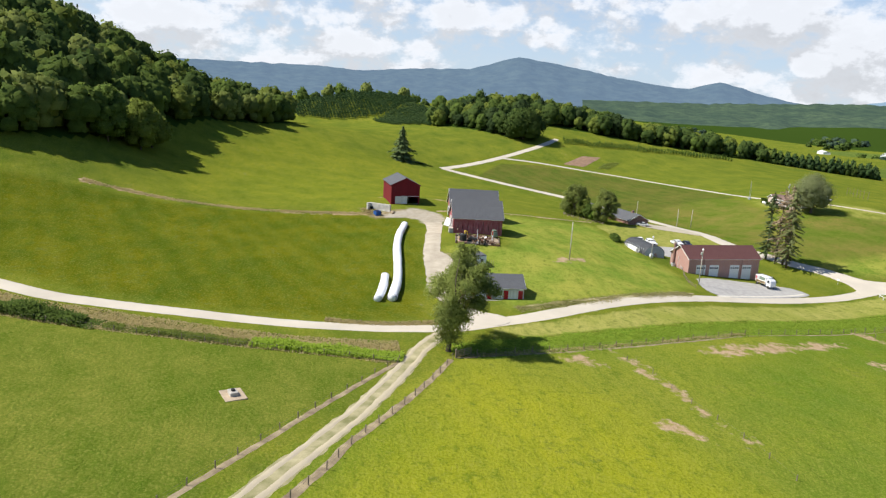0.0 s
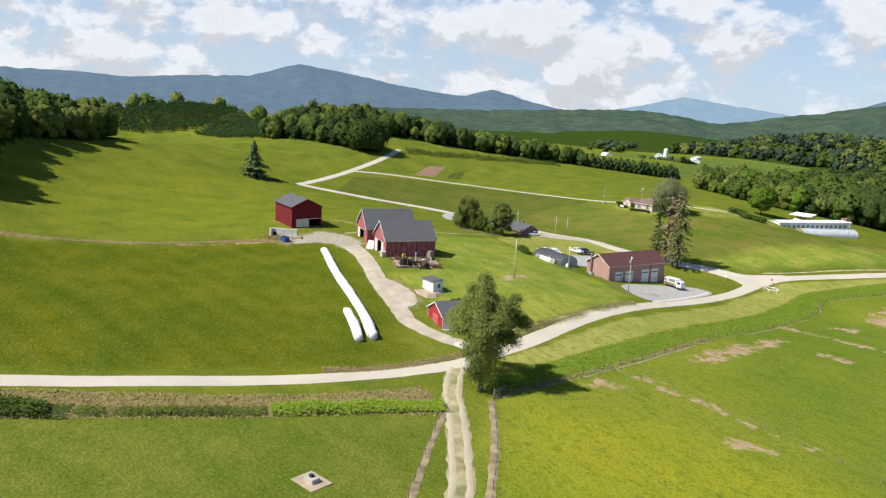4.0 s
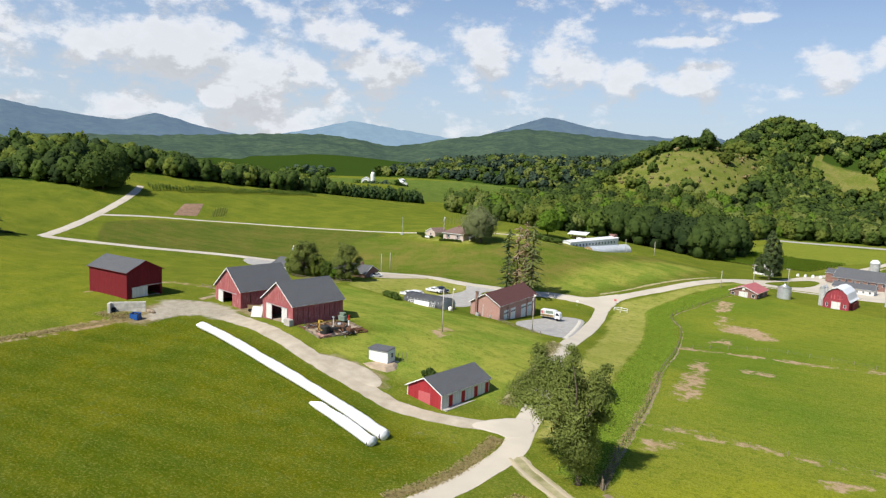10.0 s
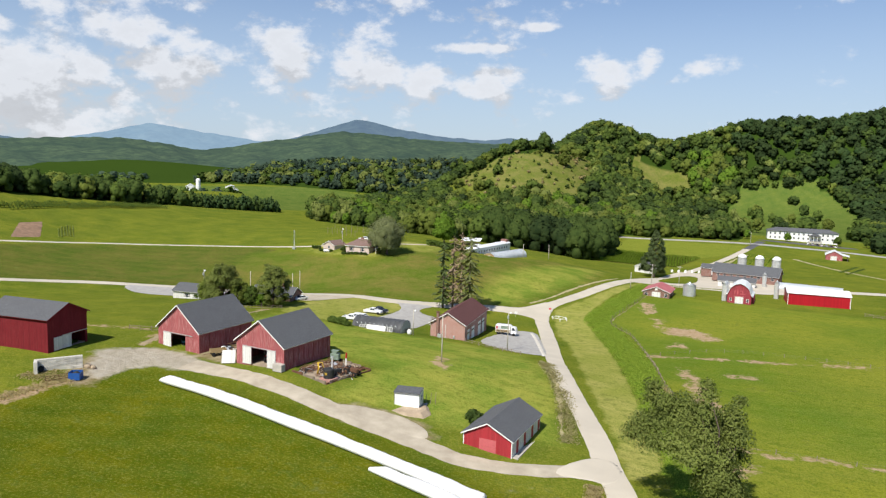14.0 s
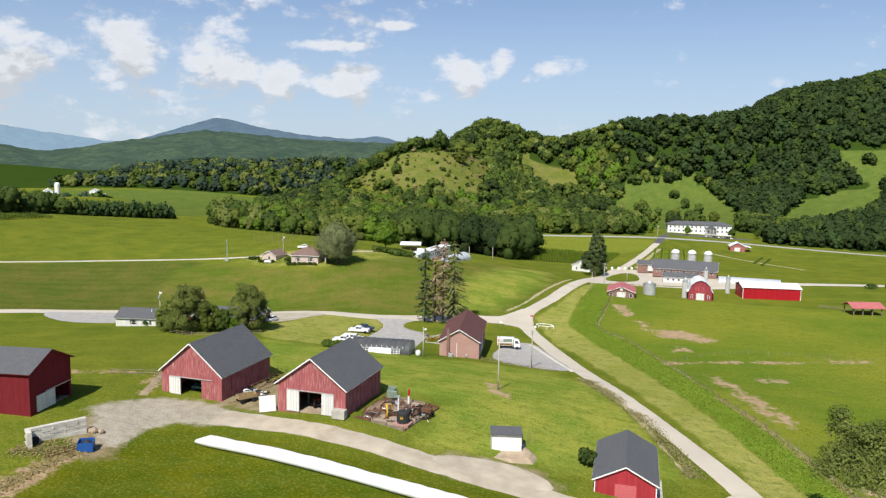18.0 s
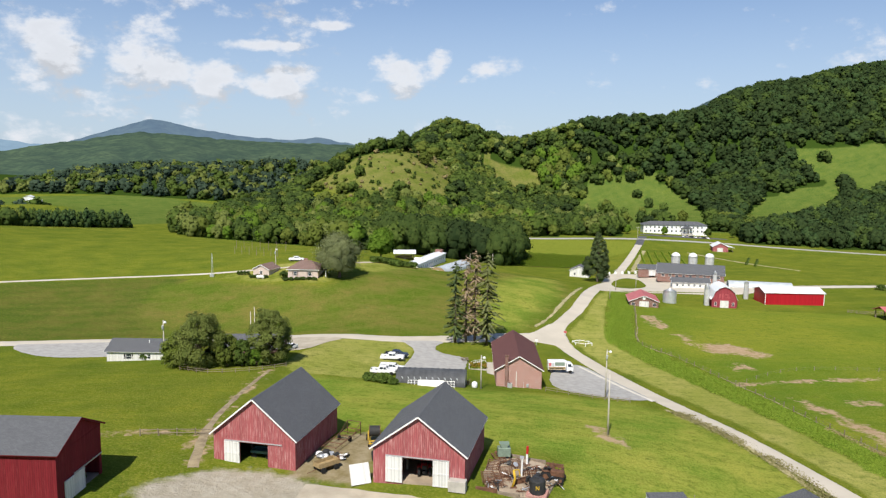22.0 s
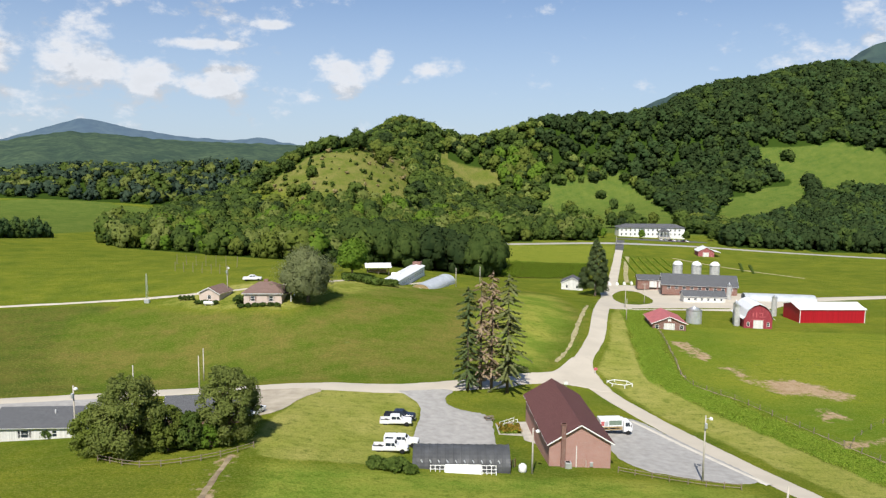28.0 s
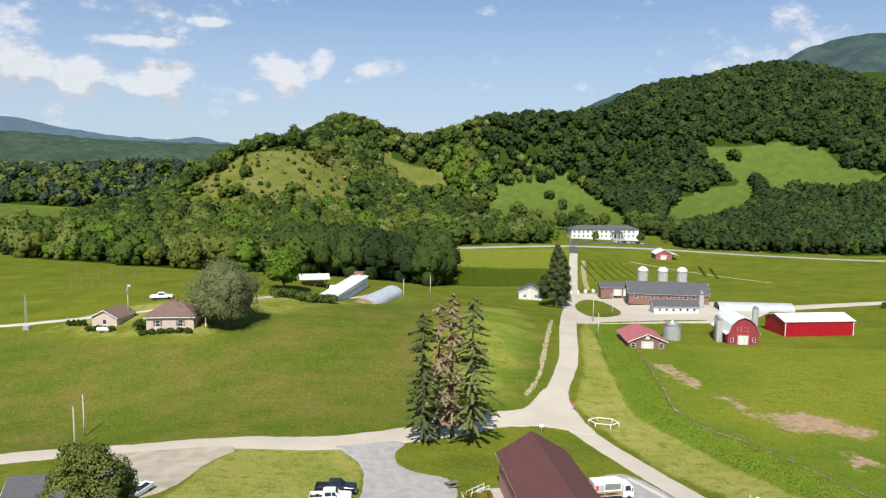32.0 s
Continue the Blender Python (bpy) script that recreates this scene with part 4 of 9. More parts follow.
patch("car_park", [(-31, 106.5), (-25.4, 103), (-21.6, 97), (-20.8, 90), (-21.6, 78), (-21, 70), (-7, 70), (-7.2, 84), (-7.4, 95), (-13, 95.4), (-16.6, 98.6), (-17, 103), (-14, 109)], "grey_gravel", "grey gravel car park", 0.12, 0.55)
patch("brick_yard", [(12, 70), (14, 97), (17, 101), (22, 102), (25.5, 93), (29.5, 81), (34, 68), (32, 64.5), (26, 64)], "grey_gravel", "grey gravel yard before the garage doors", 0.11, 0.55)
ribbon("yard_apron", [(21.0, 99.6), (24.2, 92), (28, 81.5), (31.6, 71), (34.0, 64.4)], [1.3, 1.5, 1.3], "pale_apron", "pale concrete strip between garage yard and road", 0.16, 1.0, ragged_edge=0.12)
patch("west_pull_in", [(-60, 79), (-49, 80), (-46, 86), (-45, 96), (-40, 104), (-68, 106), (-68, 84)], "drive", "grey gravel pull-in beside the house", 0.11, 0.55)
patch("house_pull_in", [(-93, 75), (-78, 82), (-78, 101), (-100, 98), (-130, 86), (-110, 72)], "grey_gravel", "grey gravel parking by the white house", 0.11, 0.55)
patch("hut_apron", [(13.5, -7.4), (19.6, -4.2), (28.6, -3.6), (33.6, -7.8), (30, -9.6), (19, -9.6)], "drive", "gravel apron before the white hut", 0.10, 0.6)
patch("drive_mouth", [(53, -8.6), (59.6, -7.2), (62, -8), (64, -4), (61.4, 2), (57.6, 1.2), (54.6, -3.8)], "gravel", "wide gravel mouth of the barn drive", 0.12, 0.5)
patch("road_fork", [(22, 118), (12, 123), (4, 119.5), (3, 124), (8, 129), (11.5, 135), (15, 143), (20, 143), (19, 136), (19.5, 128)], "gravel", "wide gravel fork of the farm roads", 0.15, 0.4)
patch("dairy_yard", [(34, 207), (63, 218), (93, 217), (112, 236), (122, 252), (100, 258), (86, 256), (78, 262), (70, 276), (67, 288), (56, 293), (48, 294), (40, 240), (33, 212)], "gravel", "pale gravel yard of the dairy", 0.12, 2.5)
patch("dairy_lane", [(84, 232), (112, 236), (190, 262), (230, 268), (230, 272), (190, 268), (112, 244), (84, 242)], "gravel", "pale gravel lane along the dairy barns", 0.14, 2.0)
patch("round_lawn", [(43.5, 233), (47, 260), (52, 272), (56, 276), (61, 269), (61.5, 248), (58, 232), (47, 224)], grass, "oval lawn inside the dairy drive", 0.20, 1.2, "lawn")
patch("lane_lawn", [(44, 214), (63, 222), (84, 224), (84, 221), (63, 220), (46, 212)], grass, "narrow grass strip beside the dairy lane", 0.20, 1.0, "lawn")
ribbon("hay_strip", [(10, 137), (13, 144), (16, 154), (19.5, 168), (23.5, 186), (29.5, 211)], [0.8, 1.3, 1.3, 1.0], "cut_hay", "strip of cut dry grass beside the farm road", 0.06, 1.0, ragged_edge=0.9)
ribbon("hay_strip", [(62, 300), (69, 335), (77, 372), (84, 402)], [2.0, 2.6, 2.2], "cut_hay", "strip of cut dry grass beside the field road", 0.06, 1.5, ragged_edge=0.9)
ribbon("field_track", [(112, 402), (126, 372), (140, 340), (152, 316)], [2.4, 2.6, 2.4], "cut_hay", "pale grassy track across the vegetable field", 0.06, 1.5, ragged_edge=0.9)
ribbon("hay_strip", [(51.5, 7), (49.3, 15), (46.6, 26), (41.4, 41), (35, 57)], [0.7, 1.0, 0.9, 0.6], "cut_hay", "strip of dry grass on the road bank", 0.06, 0.8, ragged_edge=0.9)
ribbon("highway", [(-200, 452), (-60, 444), (2, 441), (52, 450), (100, 458), (149, 462), (200, 446), (250, 425), (330, 390)], [7, 7], "grey_gravel", "pale grey highway along the foot of the hills", 0.15, 4)

# ---- trees ----


def leaf_cloud(centres, radii, count, size, seed, flat=0.0, droop=0.0, inner=0.80):
    """Small bent leaf sprays scattered over the outside of round clumps: points (n, 4, 3)."""
    r = np.random.RandomState(seed)
    centres, radii = np.array(centres, float), np.array(radii, float)
    if radii.ndim == 1:
        radii = np.repeat(radii[:, None], 3, 1)
    area = (radii ** 2).mean(1)
    which = r.choice(len(centres), count, p=area / area.sum())
    d = r.normal(size=(count, 3))
    d /= np.linalg.norm(d, axis=1)[:, None]
    d[:, 2] = np.where(d[:, 2] < -0.35, -d[:, 2], d[:, 2])
    p = centres[which] + d * radii[which] * r.uniform(inner, 1.12 + 0.3 * (0.8 - inner), (count, 1))
    n = d + r.normal(size=(count, 3)) * 0.42
    n[:, 2] *= 1 - flat
    n /= np.linalg.norm(n, axis=1)[:, None]
    a = np.cross(n, r.normal(size=(count, 3)))
    a /= np.linalg.norm(a, axis=1)[:, None]
    b = np.cross(n, a)
    if droop:
        b = b * (1 - droop) + np.array([0, 0, -1]) * droop
    s = size * r.uniform(0.6, 1.35, (count, 1))
    q = np.stack([p - a * s - b * s * 0.3, p + a * s * 0.2 - b * s, p + a * s + b * s * 0.25, p - a * s * 0.15 + b * s + n * s * 0.35], 1)
    return q


def soft_normals(q, centre, seed, rough=0.45, flat=1.0):
    """Normals that follow the round of a crown, so that it takes the light as a whole."""
    d = (q.mean(1) - np.asarray(centre, float)) * np.array([1, 1, flat])
    d /= np.linalg.norm(d, axis=1)[:, None] + 1e-6
    d = d + np.random.RandomState(seed).normal(size=d.shape) * rough * 0.5
    d[:, 2] += 0.12
    d /= np.linalg.norm(d, axis=1)[:, None] + 1e-6
    return np.repeat(d, 4, 0)


def quads_mesh(name, q, material, normals=None):
    n = len(q)
    me = bpy.data.meshes.new(name)
    me.vertices.add(n * 4)
    me.vertices.foreach_set("co", q.reshape(-1))
    me.loops.add(n * 4)
    me.loops.foreach_set("vertex_index", np.arange(n * 4))
    me.polygons.add(n)
    me.polygons.foreach_set("loop_start", np.arange(n) * 4)
    me.update()
    me.materials.append(M[material] if isinstance(material, str) else material)
    if normals is not None:
        me.polygons.foreach_set("use_smooth", [True] * n)
        me.normals_split_custom_set_from_vertices(normals.reshape(-1, 3))
    return me


def clump_points(rnd, n, r, h0, h1, lean=0.0):
    """Centres and sizes of foliage clumps that make up an uneven crown between two heights."""
    c, s = [], []
    for k in range(n):
        w = 2.4 * k + rnd.uniform(-0.6, 0.6)
        f = (k + 0.5) / n
        z = h0 + (h1 - h0) * f
        bulge = math.sin(math.pi * min(1, 0.18 + 0.80 * f)) ** 0.7
        d = r * bulge * rnd.uniform(0.35, 0.75)
        c.append((math.cos(w) * d + lean * f, math.sin(w) * d, z))
        s.append(r * rnd.uniform(0.30, 0.48) * (0.75 + 0.35 * bulge))
    return c, s


def clump_domes(c, s, around=6, rings=4, squash=0.92):
    """Closed inner masses of foliage clumps: quads (n, 4, 3) and a normal for each corner."""
    ups = np.radians(np.linspace(-35, 90, rings + 1))
    turns = np.linspace(0, 2 * np.pi, around, endpoint=False)
    d = np.array([[(math.cos(e) * math.cos(a + 0.4 * k), math.cos(e) * math.sin(a + 0.4 * k), math.sin(e)) for a in turns] for k, e in enumerate(ups)])
    quad = np.array([[d[k, j], d[k, (j + 1) % around], d[k + 1, (j + 1) % around], d[k + 1, j]] for k in range(rings) for j in range(around)])
    c, s = np.array(c, float), np.array(s, float)
    q = c[:, None, None, :] + quad[None] * s[:, None, None, None] * squash
    return q.reshape(-1, 4, 3), np.repeat(quad[None], len(c), 0).reshape(-1, 3)


def broad_tree(name, x, y, h, r, material, label, seed, leaves=2600, size=0.34, clumps=26, trunk=0.28, low=0.22, category="tree", group="", droop=0.0, z=None, heads=None, core=0.76, lean=(0.0, 0.0)):
    rnd = random.Random(seed)
    ob = base(name, x, y, 0 if heads else rnd.uniform(0, 360), label, category, group, z)
    c, s = clump_points(rnd, clumps, r, h * low + r * 0.2, h - r * 0.28, rnd.uniform(-0.6, 0.6))
    if heads:
        c, s, clumps = [p[:3] for p in heads], [p[3] for p in heads], len(heads)
    wood = Shape()
    fork = h * 0.42
    lx, ly = lean
    wood.tube([(0, 0, -0.4), (0.05, 0, 0.5), (0.1 + lx * 0.25, 0.05 + ly * 0.25, fork * 0.6), (0.15 + lx * 0.6, 0.1 + ly * 0.6, fork), (0.1 + lx, ly, h * 0.8)], [trunk * 1.5, trunk * 1.1, trunk * 0.85, trunk * 0.65, trunk * 0.15], 8)
    part("trunk", wood, "bark", ob, smooth=True)
    limbs = Shape()
    for k in range(0, clumps, 2):
        px, py, pz = c[k]
        z0 = min(fork, pz * 0.75) * rnd.uniform(0.55, 0.95)
        limbs.tube([(0.1 + lx * 0.6 * z0 / fork, 0.05 + ly * 0.6 * z0 / fork, z0), (px * 0.45, py * 0.45, z0 + (pz - z0) * 0.6), (px, py, pz)], [trunk * 0.4, trunk * 0.25, trunk * 0.08], 5)
    part("limbs", limbs, "bark", ob, smooth=True)
    q = leaf_cloud(c, s, leaves, size, seed, droop=droop, inner=0.8 if core > 0.7 else 0.4)
    near = np.array(c)[np.argmin(((q.mean(1)[:, None] - np.array(c)[None]) ** 2).sum(-1), 1)]
    n = soft_normals(q, (0, 0, h * 0.5), seed, 0.5) + 0.9 * soft_normals(q, near - np.array([0, 0, 0.2 * r]), seed + 1, 0.5)
    n /= np.linalg.norm(n, axis=1)[:, None]
    q2, n2 = clump_domes(c, s, 7, 4, core)
    far_out = q2.reshape(-1, 3) - np.array([0, 0, h * 0.5])
    n2 = n2 + 0.8 * far_out / (np.linalg.norm(far_out, axis=1)[:, None] + 1e-6)
    q, n = np.concatenate([q, q2]), np.concatenate([n, n2 / (np.linalg.norm(n2, axis=1)[:, None] + 1e-6)])
    part("crown", quads_mesh("crown", q, material, n), None, ob)
    return ob


def spruce(name, x, y, h, r, material, label, seed, tiers=22, size=0.5, trunk=0.22, low=0.06, gaps=0.0, per=9, category="tree", group="", z=None, shape=0.85):
    """A conifer: whorls of drooping boughs, each a fan of needle sprays."""
    rnd = random.Random(seed)
    ob = base(name, x, y, rnd.uniform(0, 360), label, category, group, z)
    part("trunk", Shape().tube([(0, 0, -0.4), (0, 0, h * 0.5), (0, 0, h * 0.99)], [trunk * 1.2, trunk * 0.7, 0.03], 8), "bark", ob, smooth=True)
    q, bough = [], Shape()
    for k in range(tiers):
        f = k / (tiers - 1)
        z0 = h * (low + (0.97 - low) * f)
        reach = r * (1 - f) ** shape * rnd.uniform(0.40, 1.15) + 0.25
        if gaps < 0.2 and f < 0.97:
            ring = [(rnd.uniform(0.62, 0.92) if j % 2 else rnd.uniform(0.35, 0.6)) * reach for j in range(2 * per)]
            for j in range(2 * per):
                w0, w1 = math.pi * j / per + k, math.pi * (j + 1) / per + k
                r0, r1, j1 = ring[j], ring[(j + 1) % (2 * per)], 0.12 * reach
                q.append([Vector((math.cos(w0) * j1, math.sin(w0) * j1, z0 + 0.25 * reach)), Vector((math.cos(w0) * r0, math.sin(w0) * r0, z0 - 0.32 * r0)), Vector((math.cos(w1) * r1, math.sin(w1) * r1, z0 - 0.32 * r1)), Vector((math.cos(w1) * j1, math.sin(w1) * j1, z0 + 0.25 * reach))])
        for b in range(per):
            if rnd.random() < gaps:
                continue
            w = 2 * math.pi * (b + rnd.uniform(-0.3, 0.3)) / per + k
            L = reach * rnd.uniform(0.65, 1.12)
            dx, dy, fall = math.cos(w), math.sin(w), rnd.uniform(0.15, 0.45)
            if f < 0.85:
                bough.tube([(0, 0, z0), (dx * L * 0.9, dy * L * 0.9, z0 - fall * L * 0.9)], [0.05, 0.015], 4, caps=False)
            n = max(2, int(L / (size * (0.62 if gaps < 0.2 else 0.42))))
            for j in range(n):
                t = (j + 0.8) / n
                p = Vector((dx * L * t, dy * L * t, z0 - fall * L * t + rnd.uniform(-0.15, 0.15)))
                s_ = size * rnd.uniform(0.7, 1.2)
                side = Vector((-dy, dx, rnd.uniform(-0.25, 0.25))) * (max(s_ * 0.8, 2.6 * L * t / per) if gaps < 0.2 else s_ * 0.85) * rnd.uniform(0.75, 1.15)
                out = Vector((dx, dy, -fall - 0.2)) * s_
                q.append([p + out * 1.1, p + side + Vector((0, 0, -0.35 * s_)), p - out * 0.8, p - side + Vector((0, 0, -0.35 * s_))])
                if rnd.random() < 0.6:
                    up = Vector((0, 0, 0.55 * s_))
                    q.append([p - side * 0.6 - up, p + side * 0.6 - up, p + side * 0.5 + up + out * 0.3, p - side * 0.5 + up + out * 0.3])
    part("boughs", bough, "bark", ob)
    q = np.array(q, float)
    mid = q.mean(1) * np.array([0, 0, 1]) + np.array([0, 0, -0.6 * r])
    part("needles", quads_mesh("needles", q, material, soft_normals(q, mid, seed, 0.6)), None, ob)
    return ob


# ---- woods ----
LEFT_WOOD = [(-66, -122), (-90, -114), (-112, -108), (-140, -99), (-174, -88), (-205, -68), (-232, -50), (-262, -58), (-330, -100), (-330, -290), (-40, -290), (-46, -150)]
OAK_LINE = [(-262, 84), (-290, 80), (-300, 116), (-286, 160), (-276, 205), (-268, 245), (-262, 280), (-285, 282), (-305, 210), (-330, 150), (-345, 60), (-300, 40)]
KNOB_FRONT = [(-216, 345), (-182, 304), (-142, 290), (-106, 272), (-78, 266), (-54, 290), (-24, 304), (-2, 310), (2, 345), (-6, 390), (-12, 430), (0, 452), (80, 472), (80, 530), (40, 560), (-110, 560), (-170, 510), (-230, 470), (-240, 400)]
KNOB_MEADOW = [(-205, 600), (-178, 618), (-152, 640), (-128, 640), (-122, 720), (-100, 748), (-82, 742), (-72, 700), (-60, 585), (-105, 530), (-146, 532), (-196, 562)]
KNOB_BACK = [(-45, 812), (-12, 806), (26, 797), (20, 776), (-14, 772), (-47, 786)]
HALL_MEADOW = [(26, 637), (52, 720), (76, 785), (157, 785), (184, 755), (187, 669), (160, 552), (100, 540), (56, 522), (40, 560)]
RIGHT_MEADOW = [(300, 805), (346, 808), (397, 806), (436, 775), (432, 731), (462, 690), (440, 640), (393, 690), (325, 735)]
RIGHT_GLADE = [(200, 620), (254, 724), (318, 748), (330, 705), (290, 650), (222, 590)]
HALL_GROUND = [(80, 466), (168, 474), (175, 540), (150, 560), (100, 560), (84, 530)]
VALLEY_FIELDS = [(-720, 640), (-485, 610), (-390, 500), (-300, 390), (-262, 340), (-238, 420), (-262, 600), (-300, 700), (-361, 738), (-430, 745), (-540, 740), (-710, 700)]
PINES = [(165, 475), (210, 462), (262, 447), (340, 420), (430, 420), (480, 660), (330, 690), (240, 640), (200, 540)]


def wooded(x, y):
    """How likely a tree stands at a place."""
    w = np.zeros(np.shape(x))
    w[inside(x, y, LEFT_WOOD) | inside(x, y, KNOB_FRONT)] = 1
    w[(y > 475) & (x > -250) & (x < 1200) & (np.hypot(x, y) < 1500)] = 1
    w[(y > 745) & (x <= -250) & (heights(x, y) > -9)] = 1
    w[inside(x, y, KNOB_MEADOW)] = 0.05
    w[inside(x, y, HALL_MEADOW) | inside(x, y, RIGHT_MEADOW) | inside(x, y, RIGHT_GLADE) | inside(x, y, KNOB_BACK)] = 0.03
    w[inside(x, y, HALL_GROUND) | inside(x, y, VALLEY_FIELDS)] = 0
    return w


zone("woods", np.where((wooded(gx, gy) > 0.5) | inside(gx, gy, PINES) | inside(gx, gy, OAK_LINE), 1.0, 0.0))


def lump(seed, n=70, conifer=False):
    """A tree crown for a wood, about 1 wide and 1 high: leaf sprays over clumps (quads)."""
    rnd = random.Random(seed)
    if conifer:
        q = []
        for k in range(n):
            f = (k / n) ** 0.8
            w = k * 2.4
            rr = 0.5 * (1 - f) + 0.03
            c = Vector((math.cos(w) * rr * 0.6, math.sin(w) * rr * 0.6, f))
            s = rr * 0.55 + 0.05
            side, out = Vector((-math.sin(w), math.cos(w), 0)) * s, Vector((math.cos(w), math.sin(w), -0.6)) * s
            q.append([c - side, c - out * 0.3, c + side, c + out])
        return np.array(q)
    c, s = clump_points(rnd, 9, 0.5, 0.2, 0.85)
    return leaf_cloud(c, s, n, 0.92 / math.sqrt(n), seed)


def crown_unit(seed, n, clumps, around, rings, conifer=False):
    """One crown of a wood, about 1 wide and 1 high: billowing clumps over a round dome, with loose sprays over them."""
    rnd = random.Random(seed)
    c, s = [], []
    if conifer:
        for k in range(clumps):
            f = (k + 0.5) / clumps
            w, d = 2.4 * k, 0.30 * (1 - f) ** 0.8
            c.append((math.cos(w) * d, math.sin(w) * d, 0.08 + 0.86 * f))
            s.append(0.10 + 0.16 * (1 - f))
    else:
        c.append((0, 0, 0.42))
        s.append(0.36)
        for k in range(clumps - 1):
            up = 1 - (k + 0.3) / (clumps - 1) * 1.25
            side, w = math.sqrt(max(0, 1 - up * up)), 2.4 * k + rnd.uniform(-0.4, 0.4)
            d = rnd.uniform(0.22, 0.31)
            c.append((math.cos(w) * side * d, math.sin(w) * side * d, 0.46 + up * d * 1.05))
            s.append(rnd.uniform(0.17, 0.25))
        for k in range(3):
            w = 2.1 * k + rnd.uniform(-0.4, 0.4)
            c.append((math.cos(w) * 0.24, math.sin(w) * 0.24, 0.17))
            s.append(0.2)
    q2, n2 = clump_domes(c, s, around, rings, 0.84)
    q1 = leaf_cloud(c, s, n, (0.66 / math.sqrt(n)) * rnd.uniform(0.9, 1.1), seed)
    cc = np.array(c)
    near = cc[np.argmin(((q1.mean(1)[:, None] - cc[None]) ** 2).sum(-1), 1)]
    n1 = soft_normals(q1, near, seed, 0.9)
    q, nn = np.concatenate([q1, q2]), np.concatenate([n1, n2])
    out = q.reshape(-1, 3) - np.array([0, 0, 0.3])
    nn = nn + 1.0 * out / (np.linalg.norm(out, axis=1)[:, None] + 1e-6)
    return q, nn / (np.linalg.norm(nn, axis=1)[:, None] + 1e-6)


def stand(name, places, materials, label, seed, n=70, conifer=False, tall=(12, 19), wide=(0.55, 0.8), category="woods", clumps=9, around=6, rings=3):
    """A wood: many crowns with short stems, joined, as one thing."""
    r = np.random.RandomState(seed)
    units = [crown_unit(seed + k, n, clumps, around, rings, conifer) for k in range(9)]
    kinds, sides = [u[0] for u in units], [u[1] for u in units]
    qs, ns, pick = [], [], r.randint(0, len(materials), len(places))
    mats = []
    for (x, y), p in zip(places, pick):
        h = r.uniform(*tall)
        w = h * r.uniform(*wide)
        a = r.uniform(0, 6.28)
        which = r.randint(0, 9)
        q, nn = kinds[which], sides[which]
        c, s = math.cos(a), math.sin(a)
        o = np.stack([(q[..., 0] * c - q[..., 1] * s) * w + x, (q[..., 0] * s + q[..., 1] * c) * w + y, q[..., 2] * h + 0.0], -1)
        o[..., 2] += height(x, y) - 0.04 * h
        qs.append(o)
        ns.append(np.stack([nn[:, 0] * c - nn[:, 1] * s, nn[:, 0] * s + nn[:, 1] * c, nn[:, 2]], -1))
        mats.append(np.full(len(q), p))
    q = np.concatenate(qs)
    me = quads_mesh(name, q, materials[0], np.concatenate(ns))
    for m in materials[1:]:
        me.materials.append(M[m])
    me.polygons.foreach_set("material_index", np.concatenate(mats).astype(np.int32))
    return tagged(new(name, me), label, category, kind="stuff")


def scatter(x0, x1, y0, y1, step, test, seed):
    r = np.random.RandomState(seed)
    px, py = np.meshgrid(np.arange(x0, x1, step), np.arange(y0, y1, step))
    px, py = px + r.uniform(-0.45, 0.45, px.shape) * step, py + r.uniform(-0.45, 0.45, py.shape) * step
    keep = test(px, py) > r.uniform(0, 1, px.shape)
    return list(zip(px[keep], py[keep]))


# Eye points along and near the camera's path, for fitting woods to its view
CAMERA_EYES = ((203, -41, 40), (140, -100, 40), (60, -90, 40), (12, -20, 40), (8, 60, 38))


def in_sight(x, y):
    """Places whose tree tops show from points near the camera's path, not hidden by the hills before them."""
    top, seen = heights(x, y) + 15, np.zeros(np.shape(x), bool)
    for ex, ey, ez in CAMERA_EYES:
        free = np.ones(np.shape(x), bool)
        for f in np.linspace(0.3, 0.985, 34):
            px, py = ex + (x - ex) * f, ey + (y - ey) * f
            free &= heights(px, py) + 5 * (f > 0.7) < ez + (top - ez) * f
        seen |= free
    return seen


BROAD = ["leaf", "leaf_dark", "leaf", "leaf_yellow", "leaf_dark", "leaf_olive"]
# Darkest leaves and needles, painting cloud shade into the high hill's colour
SHADE_MIX = ["leaf_deep_shade", "needle", "leaf_deep_shade", "leaf_dark"]
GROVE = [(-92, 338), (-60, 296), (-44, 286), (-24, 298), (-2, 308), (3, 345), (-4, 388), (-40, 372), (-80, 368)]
SHADED_HILL = [(150, 1100), (120, 900), (60, 820), (175, 780), (190, 640), (250, 560), (500, 420), (1000, 400), (1000, 1250), (400, 1250)]
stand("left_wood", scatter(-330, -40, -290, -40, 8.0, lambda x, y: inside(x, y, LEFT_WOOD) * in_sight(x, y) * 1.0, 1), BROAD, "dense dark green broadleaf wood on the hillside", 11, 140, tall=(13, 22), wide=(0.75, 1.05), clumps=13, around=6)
stand("grove", scatter(-100, 10, 260, 400, 11.5, lambda x, y: inside(x, y, GROVE) * 1.0, 2), ["leaf_deep_shade", "leaf_dark", "leaf_dark"], "grove of big old dark green trees below the knob", 12, 620, tall=(17, 26), wide=(0.8, 1.05), clumps=20, around=7)
